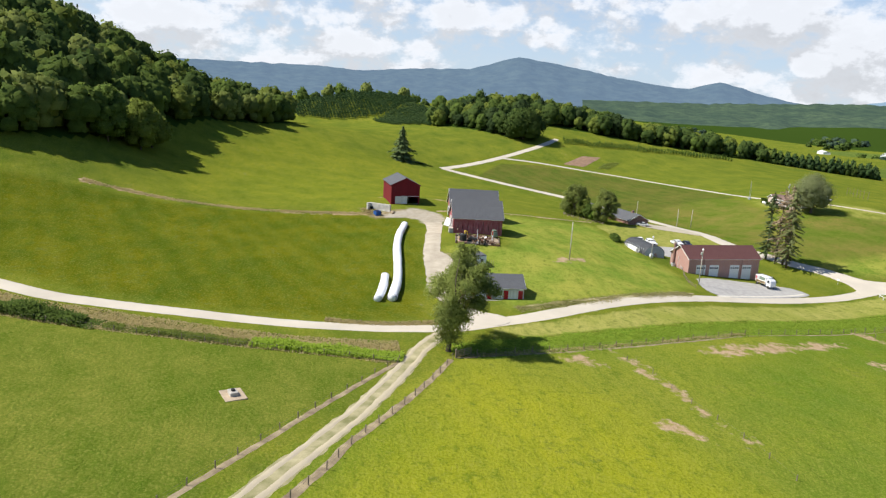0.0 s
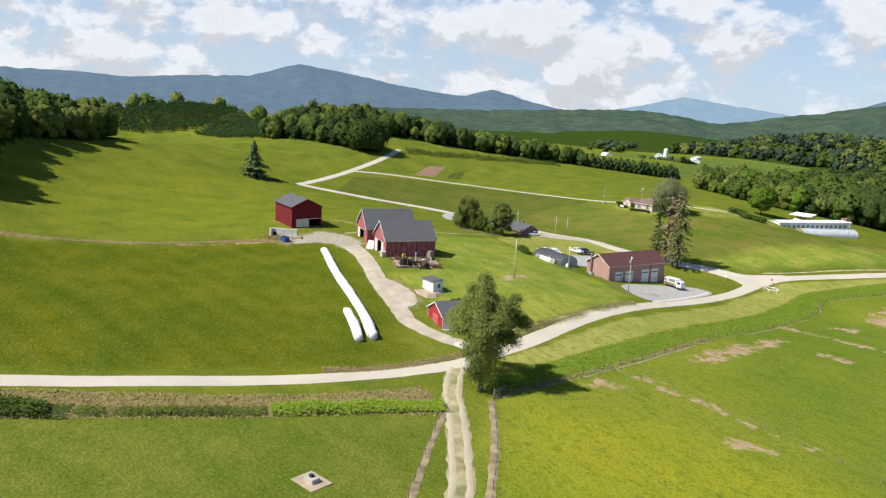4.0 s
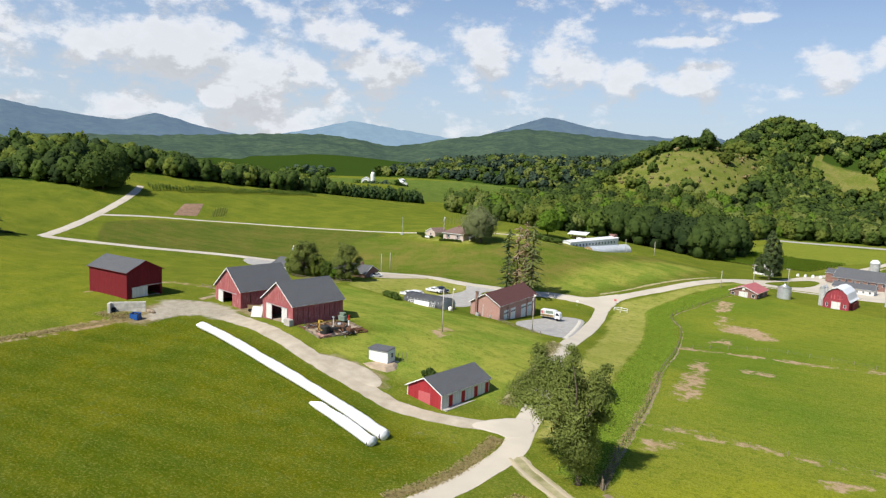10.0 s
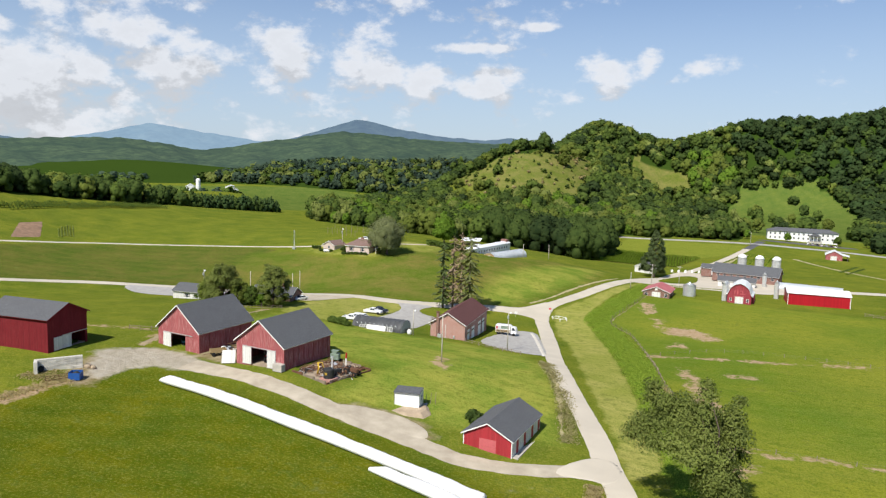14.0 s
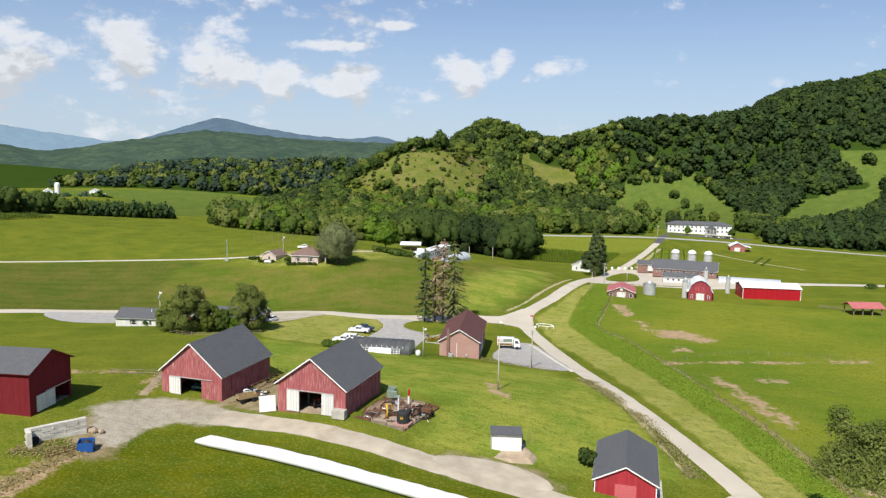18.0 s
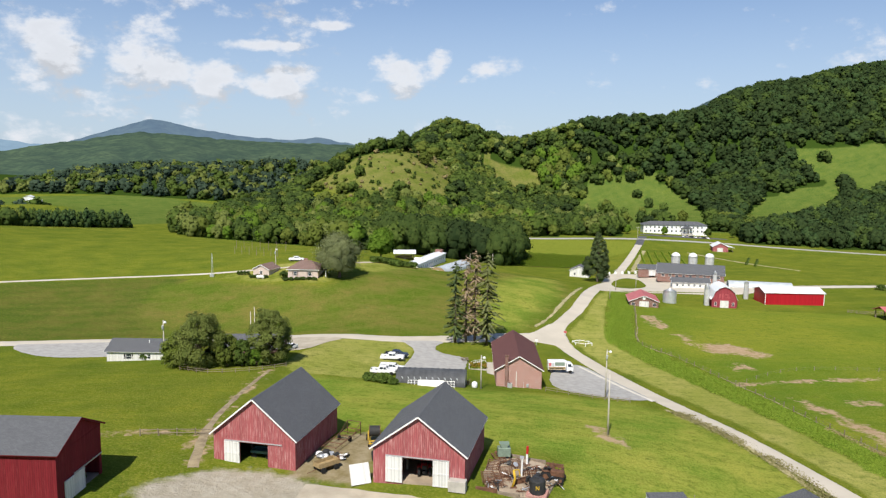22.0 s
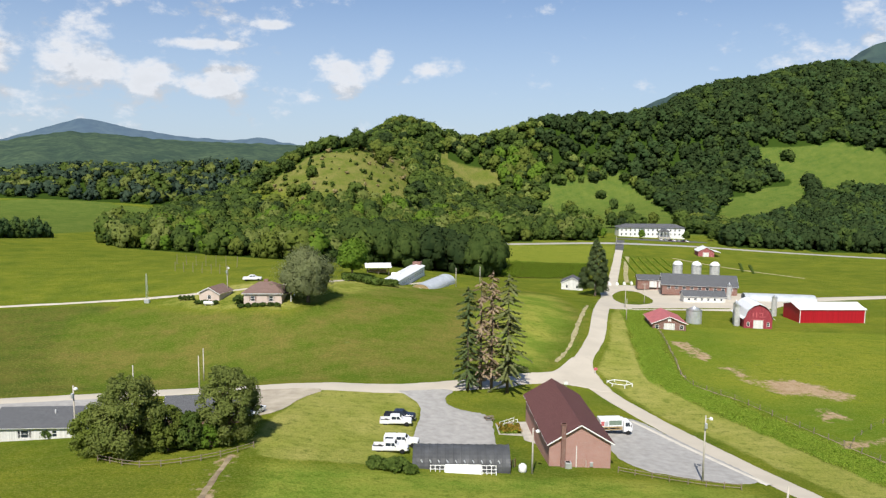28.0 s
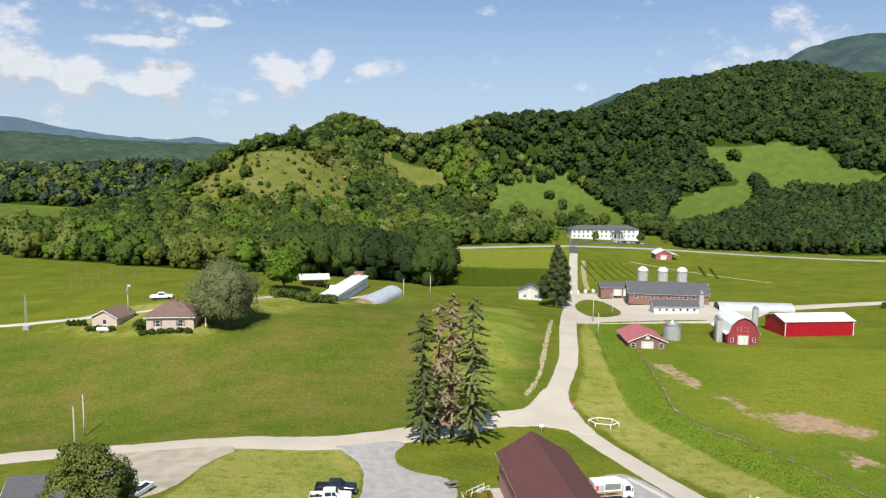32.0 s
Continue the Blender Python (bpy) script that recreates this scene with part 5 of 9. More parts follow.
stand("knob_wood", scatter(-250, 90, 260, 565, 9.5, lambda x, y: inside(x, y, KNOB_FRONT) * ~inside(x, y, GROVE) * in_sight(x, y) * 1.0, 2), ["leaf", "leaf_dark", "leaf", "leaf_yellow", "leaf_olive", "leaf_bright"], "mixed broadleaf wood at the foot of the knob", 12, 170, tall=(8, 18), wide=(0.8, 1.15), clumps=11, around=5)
stand("hill_wood", scatter(-250, 900, 475, 1150, 11.0, lambda x, y: wooded(x, y) * in_sight(x, y) * (np.hypot(x, y) < 1250) * ~inside(x, y, KNOB_FRONT) * ~inside(x, y, PINES) * ~inside(x, y, SHADED_HILL), 3), ["leaf_dark", "leaf", "leaf_dark", "leaf_deep_shade", "leaf", "leaf_yellow"], "broadleaf wood covering the round knob", 13, 80, tall=(10, 15), wide=(1.15, 1.5), clumps=12, around=5, rings=2)
stand("dark_hill_wood", scatter(60, 900, 475, 1150, 11.0, lambda x, y: wooded(x, y) * in_sight(x, y) * (np.hypot(x, y) < 1250) * ~inside(x, y, KNOB_FRONT) * ~inside(x, y, PINES) * inside(x, y, SHADED_HILL), 3), SHADE_MIX, "dense wood covering the high hill, coloured dark for cloud shade", 13, 44, tall=(11, 16), wide=(1.15, 1.5), clumps=9, around=5, rings=2)
stand("far_wood", scatter(-1500, -200, 700, 1700, 15, lambda x, y: ((heights(x, y) > -9) & (x <= -250) & (x > -680) & (y > 745) & ~inside(x, y, VALLEY_FIELDS) & in_sight(x, y)) * 1.0, 4), ["leaf_haze", "leaf", "leaf_haze", "leaf_olive"], "wooded hills beyond the valley", 14, 16, tall=(11, 17), wide=(1.0, 1.35), clumps=5, around=5, rings=2)
stand("oak_line", scatter(-345, -255, 40, 285, 8.0, lambda x, y: inside(x, y, OAK_LINE) * 1.0, 5), ["leaf_dark", "leaf", "leaf_deep_shade", "leaf_dark", "leaf_yellow"], "line of broadleaf trees along the field crest", 15, 190, tall=(9, 17), wide=(0.8, 1.15), clumps=13, around=6)
# Shade over this wood is put into its darker leaf mix
stand("foot_wood", scatter(160, 490, 415, 700, 8.5, lambda x, y: inside(x, y, PINES) * ~inside(x, y, RIGHT_GLADE) * in_sight(x, y) * 1.0, 6), ["leaf_deep_shade", "leaf_dark", "leaf_deep_shade", "needle"], "dense wood at the foot of the hill, coloured dark for shade", 16, 76, tall=(11, 17), wide=(0.8, 1.1), clumps=10, around=5, rings=2)
stand("meadow_scrub", scatter(-210, -45, 520, 815, 7.5, lambda x, y: (inside(x, y, KNOB_MEADOW) | inside(x, y, KNOB_BACK)) * 0.6, 8), ["leaf_yellow", "leaf", "straw", "leaf_dark"], "low bushes and scrub on the rough knob meadow", 17, 30, tall=(1.2, 4.5), wide=(0.9, 1.8), clumps=4, around=5, rings=2, category="bushes")


def steep(x, y):
    return np.hypot(heights(x + 6, y) - heights(x - 6, y), heights(x, y + 6) - heights(x, y - 6)) / 12 > 0.42


stand("ridge_wood", scatter(-120, 520, 640, 980, 8.5, lambda x, y: (wooded(x, y) > 0.5) * steep(x, y) * in_sight(x, y) * 0.6 * ~inside(x, y, SHADED_HILL), 18), BROAD, "broadleaf trees crowding the steep slopes", 18, 50, tall=(9, 15), wide=(0.85, 1.1), clumps=9, around=5, rings=2)
stand("steep_wood", scatter(60, 520, 640, 980, 9.0, lambda x, y: (wooded(x, y) > 0.5) * steep(x, y) * in_sight(x, y) * 0.7 * inside(x, y, SHADED_HILL), 28), SHADE_MIX, "trees crowding the steep side of the high hill, coloured dark for cloud shade", 18, 44, tall=(9, 15), wide=(0.85, 1.1), clumps=8, around=5, rings=2)
stand("meadow_trees", [(60, 690), (72, 725), (88, 742), (108, 700), (126, 690), (140, 738), (96, 668), (150, 706), (80, 650), (52, 640), (118, 640)], BROAD, "single trees on the meadow behind the hall", 19, 90, tall=(8, 14), wide=(0.7, 0.95), clumps=9, category="trees")

stand("bright_trees", scatter(6, 80, 772, 812, 9.0, lambda x, y: inside(x, y, [(8, 800), (30, 782), (66, 776), (78, 792), (50, 808), (16, 812)]) * 1.0, 33), ["leaf_yellow", "leaf_bright", "leaf_yellow"], "clump of bright yellow-green trees beside the knob", 29, 110, tall=(16, 23), wide=(0.75, 1.0), clumps=11, around=5, rings=2, category="trees")

# ---- buildings ----


def window_part(parent, m, w, h, panes=2, frame="white"):
    """A window with a frame, a sill and panes, in the plane y = 0 of m, standing on z = 0 about x = 0."""
    f = Shape().box(-w / 2 - 0.08, -w / 2, -0.05, 0.08, -0.06, h + 0.08).box(w / 2, w / 2 + 0.08, -0.05, 0.08, -0.06, h + 0.08)
    f.box(-w / 2, w / 2, -0.05, 0.08, h, h + 0.08).box(-w / 2, w / 2, -0.02, 0.05, h * 0.48, h * 0.52)
    win = part("window", f, frame, parent, m=m)
    part("sill", Shape().box(-w / 2 - 0.12, w / 2 + 0.12, -0.1, 0.08, -0.12, -0.06), frame, win)
    for k in range(panes):
        part("pane", Shape().box(-w / 2, w / 2, 0.04, 0.06, h * (0.52 if k else 0.0), h if k else h * 0.48), "glass", win)
    return win


def door_part(parent, m, w, h, material="white", name="door", handle=True, label=""):
    s = Shape().box(-w / 2, w / 2, -0.05, 0.04, 0, h, None, 0.0)
    for z in (0.12, h * 0.52):
        s.box(-w / 2 + 0.12, w / 2 - 0.12, -0.075, -0.05, z, z + h * 0.36)
    d = part(name, s, material, parent, label, m=m)
    if handle:
        part("handle", Shape().box(w / 2 - 0.22, w / 2 - 0.14, -0.13, -0.07, h * 0.46, h * 0.54), "chrome", d)
    return d


def gabled(ob, w, l, eave, ridge, walls, roof, front=(), back=(), left=(), right=(), over=0.45, trim="white", drop=1.6, thick=0.16, floor="dirt", roof_label="", fascia_side=True, gable=None):
    """Walls, roof and trim of a house with its front gable in the plane y = 0 about x = 0, length along +y. Openings are (u0, u1, z0, z1)."""
    h = w / 2
    sides = (("front_wall", pose(0, 0, 0), -h, h, front), ("back_wall", pose(0, l, 0, 0, 0, 180), -h, h, back),
             ("left_wall", pose(-h, l, 0, 0, 0, -90), thick, l - thick, left), ("right_wall", pose(h, 0, 0, 0, 0, 90), thick, l - thick, right))
    for name, m, a, b, holes in sides:
        s = Shape().wall(a, b, -drop, eave, holes, thick)
        if name in ("front_wall", "back_wall") and ridge > eave and not gable:
            s.prism([(-h, eave), (h, eave), (0, ridge)], 0, thick)
        if len(holes) > 4:
            whole, s = s, None
            for i in range(0, len(whole.v), 8):
                piece = Shape()
                piece.v = whole.v[i:i + 8]
                piece.f = [tuple(k - i for k in f) for f in whole.f if i <= f[0] < i + 8]
                if s is None:
                    s = part(name, piece, walls, ob, m=m)
                else:
                    part("wall_panel", piece, walls, s)
        else:
            part(name, s, walls, ob, m=m)
        if gable and name in ("front_wall", "back_wall"):
            part("gable", Shape().prism([(-h, eave), (h, eave), (0, ridge)], 0, thick), gable, ob, m=m)
    slope = math.atan2(ridge - eave, h)
    run = h / math.cos(slope) + over
    for side in (-1, 1):
        s = Shape().box(0, run, -over, l + over, 0.03, 0.16)
        m = Matrix.Translation((0, 0, ridge)) @ Matrix.Rotation(slope if side > 0 else math.pi - slope, 4, "Y")
        if side < 0:
            s = Shape().box(0, run, -over, l + over, -0.16, -0.03)
        part("roof", s, roof, ob, roof_label, m=m)
        if trim:
            for y in (-over - 0.03, l + over):
                z0, z1 = (-0.05, 0.14) if side > 0 else (-0.14, 0.05)
                part("rake_trim", Shape().box(0, run, y, y + 0.03, z0, z1), trim, ob, m=m)
            if fascia_side:
                z0, z1 = (0.0, 0.13) if side > 0 else (-0.13, 0.0)
                part("fascia", Shape().box(run, run + 0.03, -over, l + over, z0, z1), trim, ob, m=m)
    part("ridge_cap", Shape().prism([(-0.22, ridge + 0.07), (0.22, ridge + 0.07), (0, ridge + 0.2)], -over, l + over), roof, ob)
    if floor:
        part("floor", Shape().box(-h + thick, h - thick, thick, l - thick, -0.3, 0.03), floor, ob)
    return ob


def barn(x, y, turn, w, l, eave, ridge, walls, doors, label, right=(), left=(), z=None, trim="white"):
    ob = base("barn", x, y, turn, label, "barn", z=z)
    (u0, u1, top), leaves = doors
    gabled(ob, w, l, eave, ridge, walls, "shingle", front=((u0, u1, -2.0, top),), right=right, left=left, drop=2.0, roof_label="dark grey shingle roof", trim=trim)
    for a, b in leaves:
        s = Shape().box(a, b, -0.16, -0.05, 0.05, top + 0.1)
        s.box(a, b, -0.2, -0.16, 0.05, 0.2).box(a, b, -0.2, -0.16, top - 0.1, top + 0.1).box(a, b, -0.2, -0.16, top * 0.48, top * 0.55)
        part("sliding_door", s, "white_boards", ob, "white painted sliding barn door")
    part("door_rail", Shape().box(max(u0 - 2.2, -w / 2 + 0.1), min(u1 + 2.1, w / 2 - 0.1), -0.14, -0.02, top + 0.15, top + 0.27), "galvanised", ob)
    part("belt_board", Shape().box(-w / 2, w / 2, -0.03, 0.0, eave - 0.35, eave - 0.15), walls, ob)
    # posts and a loft beam inside
    for px in (-w * 0.22, w * 0.22):
        for py in (l * 0.3, l * 0.65):
            part("post", Shape().box(px - 0.12, px + 0.12, py - 0.12, py + 0.12, 0, eave), "wood", ob)
    part("loft", Shape().box(-w / 2 + 0.2, w / 2 - 0.2, l * 0.25, l - 0.3, eave - 0.5, eave - 0.35), "wood", ob)
    return ob


# ---- the farm yard ----
slits = tuple((1.2 + 1.5 * k, 1.38 + 1.5 * k, 0.9, 3.7) for k in range(9))
barn(-6.3, 0.4, -6.4, 12.0, 14.2, 4.5, 8.9, "barn", ((-2.1, 1.9, 3.3), ((-4.3, -2.1), (1.9, 4.0))), "weathered red wooden barn with an open doorway and dark shingle roof", right=slits, z=0.0)
barn(-29.2, 3.9, -6.4, 12.0, 15.2, 4.4, 9.4, "barn", ((-2.1, 2.0, 3.2), ((-4.35, -2.1),)), "weathered red wooden barn with one white door slid open", right=slits[1::3], z=-0.5)
barn(-46.1, -8.5, 94.3, 10.0, 15.8, 6.5, 8.9, "barn_deep", ((0.7, 4.5, 2.5), ((-3.6, 0.7),)), "tall deep red wooden barn with a low white door", z=0.9, trim="barn_deep")

# concrete box and a white board lying against the barn wall
part("box", Shape().box(-1.1, 1.1, -0.6, 0.6, 0, 1.4, None, 0.05), "concrete", base("concrete_box", -1.2, -0.7, -6.4, "grey concrete box against the barn wall", "box", z=0.02))
part("board", Shape().box(-1.3, 1.3, -0.04, 0.04, 0, 2.6), "white_boards", base("loose_board", -13.6, 0.2, 10, "white painted board leaning on the barn", "board", z=height(-13.6, 0.2)), m=pose(0, 0, 0.15, -28, 0, 20))


def tractor(x, y, turn, paint, label, z=None, scale=1.0):
    """A small farm tractor: hood, seat, two large and two small wheels."""
    ob = base("tractor", x, y, turn, label, "tractor", z=z)
    k = scale
    part("hood", Shape().box(-0.4 * k, 0.4 * k, -1.7 * k, 0.1 * k, 0.75 * k, 1.45 * k, None, 0.1 * k), paint, ob)
    part("chassis", Shape().box(-0.25 * k, 0.25 * k, -1.7 * k, 1.0 * k, 0.5 * k, 0.8 * k), "dark", ob)
    part("seat", Shape().box(-0.3 * k, 0.3 * k, 0.5 * k, 0.95 * k, 1.0 * k, 1.12 * k).box(-0.3 * k, 0.3 * k, 0.9 * k, 1.0 * k, 1.1 * k, 1.5 * k), "dark", ob)
    part("steering_wheel", Shape().tube([(0, 0.1 * k, 1.4 * k), (0, 0.35 * k, 1.65 * k)], 0.03).lathe([(0.22 * k, 0), (0.24 * k, 0.03)], 14, pose(0, 0.35 * k, 1.65 * k, 30)), "dark", ob)
    part("exhaust", Shape().tube([(0.2 * k, -0.9 * k, 1.4 * k), (0.2 * k, -0.9 * k, 2.2 * k)], 0.05 * k), "rust", ob)
    for side in (-1, 1):
        for yy, r, w in ((0.6, 0.72, 0.38), (-1.4, 0.42, 0.24)):
            wheel = part("wheel", Shape().lathe([(r * k * 0.55, -w * k / 2), (r * k, -w * k * 0.4), (r * k, w * k * 0.4), (r * k * 0.55, w * k / 2)], 18), "tyre", ob, m=pose(side * 0.72 * k, yy * k, r * k, 0, 90, 0))
            part("rim", Shape().lathe([(r * k * 0.5, -w * k * 0.52), (r * k * 0.5, w * k * 0.52)], 12), paint, wheel)
        part("fender", Shape().prism([(-0.2 * k, 1.3 * k), (0.2 * k, 1.3 * k), (0.2 * k, 1.38 * k), (-0.2 * k, 1.38 * k)], 0.1 * k, 1.1 * k, pose(side * 0.72 * k, 0, 0.08 * k)), paint, ob)
    return ob


tractor(-6.0, 3.6, 190, "red_paint", "small red tractor parked inside the barn", z=0.03)


def wagon(x, y, turn, paint, label, l=3.4, w=1.7, z=None, side=0.5):
    ob = base("wagon", x, y, turn, label, "wagon", z=z)
    part("bed", Shape().box(-w / 2, w / 2, -l / 2, l / 2, 0.75, 0.87), paint, ob)
    for a, b, c, d in ((-w / 2, -w / 2 + 0.06, -l / 2, l / 2), (w / 2 - 0.06, w / 2, -l / 2, l / 2), (-w / 2, w / 2, l / 2 - 0.06, l / 2), (-w / 2, w / 2, -l / 2, -l / 2 + 0.06)):
        part("side_board", Shape().box(a, b, c, d, 0.87, 0.87 + side), paint, ob)
    for yy in (-l * 0.32, l * 0.32):
        part("axle", Shape().tube([(-w / 2 - 0.05, yy, 0.4), (w / 2 + 0.05, yy, 0.4)], 0.05), "rust", ob)
        for s_ in (-1, 1):
            part("wheel", Shape().lathe([(0.2, -0.1), (0.4, -0.08), (0.4, 0.08), (0.2, 0.1)], 16), "tyre", ob, m=pose(s_ * (w / 2 + 0.06), yy, 0.4, 0, 90, 0))
    part("drawbar", Shape().tube([(0, -l / 2, 0.5), (0, -l / 2 - 1.4, 0.35)], 0.05), "rust", ob)
    return ob


M["teal"] = surface("faded_teal_paint", (0.10, 0.22, 0.22), 0.6, vary=0.2)
M["tan_wood"] = surface("tan_boards", (0.36, 0.26, 0.13), 0.85, vary=0.25)
wagon(-29.0, 7.2, 84, "teal", "faded teal hay wagon inside the barn", z=-0.45, side=0.25)
wagon(-19.3, 4.2, -40, "tan_wood", "old tan wooden wagon between the barns", 3.2, 1.6)


def harrow(x, y, turn, label, l=3.0, w=2.0, bars=7):
    """A rusty frame of iron bars with tines."""
    ob = base("harrow", x, y, turn, label, "harrow", "old implements in the yard")
    for k in range(bars):
        yy = -l / 2 + l * k / (bars - 1)
        bar = part("bar", Shape().tube([(-w / 2, yy, 0.35), (w / 2, yy, 0.35)], 0.045, 6), "rust", ob)
        for u in (-0.35, 0.0, 0.35):
            part("tine", Shape().tube([(w * u, yy, 0.35), (w * u, yy - 0.1, 0)], 0.03, 5), "rust", bar)
    for s_ in (-1, 1):
        part("rail", Shape().box(s_ * w / 2 - 0.05, s_ * w / 2 + 0.05, -l / 2, l / 2, 0.36, 0.46), "rust", ob)
    return ob


def disc_gang(x, y, turn, label, n=7, r=0.33, lift=0.0):
    ob = base("disc_harrow", x, y, turn, label, "harrow", "old implements in the yard", z=height(x, y) + lift)
    part("shaft", Shape().tube([(-n * 0.16, 0, r), (n * 0.16, 0, r)], 0.04), "rust", ob)
    for k in range(n):
        part("disc", Shape().lathe([(0.05, -0.02), (r, 0.03), (r, 0.05), (0.05, 0.02)], 16), "rust", ob, m=pose(-n * 0.15 + 0.3 * k, 0, r, 0, 90, 0))
    part("frame", Shape().box(-n * 0.16, n * 0.16, -0.05, 0.05, r * 2, r * 2 + 0.1).tube([(0, 0, r * 2), (0, -1.6, 0.4)], 0.05), "rust", ob)
    return ob


# the bordered yard of old machines beside the barn
yard_ring = [(1.0, 0.4), (9.4, -1.2), (12.4, 10.4), (2.8, 12.6)]
patch("machine_yard", yard_ring, "dirt", "bare earth yard for old machines", 0.10, 1.0)
border = base("yard_border", 7.0, 5.0, 0, "low border wall of dark timbers round the machine yard", "border", z=0)
for (ax, ay), (bx, by) in zip(yard_ring, yard_ring[1:]):
    n = max(2, int(math.hypot(bx - ax, by - ay) / 2.4))
    for k in range(n):
        p, q = Vector((ax + (bx - ax) * k / n, ay + (by - ay) * k / n)), Vector((ax + (bx - ax) * (k + 0.97) / n, ay + (by - ay) * (k + 0.97) / n))
        m = (p + q) / 2
        top = 0.25 if by > ay + 3 else 0.4
        part("timber", Shape().box(-(q - p).length / 2, (q - p).length / 2, -0.13, 0.13, -0.9, top, None, 0.02), "rust" if k % 3 == 0 else "wood", border, m=pose(m.x - 7, m.y - 5, height(m.x, m.y), 0, 0, math.degrees(math.atan2(by - ay, bx - ax))))
tank = base("water_tank", 8.7, 0.9, 0, "round black plastic water tank with a yellow mark", "tank", z=height(8.7, 0.9) + 0.42)
part("body", Shape().lathe([(0.95, 0), (1.0, 0.1), (1.0, 1.6), (0.92, 1.75), (0.3, 1.9)], 24), "dark", tank, smooth=False)
part("lid", Shape().lathe([(0.3, 1.88), (0.3, 1.98), (0.05, 2.02)], 16), "dark", tank)
part("mark", Shape().box(-0.22, -0.14, -1.05, -1.0, 0.75, 1.25).box(0.14, 0.22, -1.05, -1.0, 0.75, 1.25).add([(-0.22, -1.05, 1.25), (-0.1, -1.05, 1.25), (0.22, -1.05, 0.75), (0.1, -1.05, 0.75)], [(0, 3, 2, 1)]), "yellow", tank)
for k, (x, y, a) in enumerate(((3.4, 2.2, 10), (4.2, 3.9, 18), (4.6, 5.9, 8), (6.0, 8.8, 30))):
    harrow(x, y, a, "rusty iron spring harrow on bare earth", 2.6, 1.8)
for x, y, a in ((6.6, 3.4, 40), (10.3, 8.2, 80), (10.9, 9.4, 85), (7.6, 6.0, 15)):
    disc_gang(x, y, a, "rusty disc harrow with round blades")
auger = base("auger", 5.6, 1.9, 20, "yellow steel auger standing on end", "auger")
part("tube", Shape().tube([(0, 0, 0.1), (0.3, 0, 1.2), (0.1, 0, 2.3)], 0.16, 10), "yellow", auger, smooth=True)
part("arm", Shape().tube([(0.1, 0, 2.3), (0.9, 0.3, 2.2), (1.1, 0.4, 1.3)], 0.09, 8), "yellow", auger)
part("foot", Shape().box(-0.5, 0.5, -0.4, 0.4, 0, 0.12), "rust", auger)
spout = base("grain_spout", 7.4, 9.6, 0, "red and white grain spout on a stand", "spout")
part("pipe", Shape().tube([(0, 0, 0), (0, 0, 1.6)], 0.15, 10), "white", spout)
part("top_pipe", Shape().tube([(0, 0, 1.6), (0.05, 0, 2.7)], 0.17, 10), "red_paint", spout)
part("foot", Shape().lathe([(0.5, 0), (0.5, 0.1), (0.15, 0.15)], 12), "rust", spout)
post = base("stand_pipe", 6.7, 5.4, 0, "upright white pipe among the machines", "pipe")
part("pipe", Shape().tube([(0, 0, 0), (0.04, 0, 2.6)], 0.12, 8), "white", post)
part("head", Shape().box(-0.25, 0.25, -0.15, 0.15, 2.5, 2.8), "galvanised", post)
mill = base("feed_mill", 4.2, 10.9, 8, "grey green feed mill machine", "machine")
M["machine_green"] = surface("grey_green_paint", (0.20, 0.26, 0.20), 0.6, vary=0.2)
part("body", Shape().box(-0.9, 0.9, -0.6, 0.6, 0.5, 1.7, None, 0.08), "machine_green", mill)
part("hopper", Shape().prism([(-0.7, 2.3), (-0.35, 1.7), (0.35, 1.7), (0.7, 2.3)], -0.5, 0.5), "machine_green", mill)
for sx in (-0.7, 0.7):
    part("wheel", Shape().lathe([(0.15, -0.08), (0.32, -0.07), (0.32, 0.07), (0.15, 0.08)], 14), "tyre", mill, m=pose(sx, 0.65, 0.32, 90, 0, 0))
    part("leg", Shape().box(sx - 0.06, sx + 0.06, -0.5, -0.38, 0, 0.55), "rust", mill)
tractor(10.6, 6.0, 75, "rust", "old rusty tractor in the machine yard")
tractor(8.3, 3.6, 150, "dark", "old black tractor skeleton in the machine yard", scale=0.8)
scrap_rnd = random.Random(31)
for x, y, lab in ((3.2, 1.4, "heap of rusty bars and wheels by the barn wall"), (5.2, 4.6, "tangle of rusty plough parts on bare earth"), (8.6, 7.6, "heap of grey and rusty machine parts"), (7.6, 1.6, "pile of rusty chain and pipes by the tank"), (5.0, 8.6, "tangle of rusty iron frames"), (10.4, 4.2, "pile of dark iron parts on the border")):
    pile = base("scrap_iron", x, y, scrap_rnd.uniform(0, 180), lab, "scrap", "scrap heaps in the machine yard")
    for k in range(14):
        m = pose(scrap_rnd.uniform(-1.1, 1.1), scrap_rnd.uniform(-0.9, 0.9), scrap_rnd.uniform(0.05, 0.5), scrap_rnd.uniform(-40, 40), scrap_rnd.uniform(-40, 40), scrap_rnd.uniform(0, 180))
        mt = ("rust", "dark", "rust", "galvanised", "wood")[k % 5]
        if k % 4 == 3:
            part("iron_wheel", Shape().lathe([(0.30, -0.04), (0.38, -0.03), (0.38, 0.03), (0.30, 0.04)], 14).tube([(-0.34, 0, 0), (0.34, 0, 0)], 0.02, 4).tube([(0, -0.34, 0), (0, 0.34, 0)], 0.02, 4), mt, pile, m=m)
        else:
            part("bar", Shape().box(-0.9, 0.9, -0.05, 0.05, -0.04, 0.04).box(0.5, 0.6, -0.3, 0.3, -0.03, 0.03), mt, pile, m=m)
plinth = base("tank_plinth", 8.7, 0.9, -10, "low red brick plinth under the black tank", "plinth")
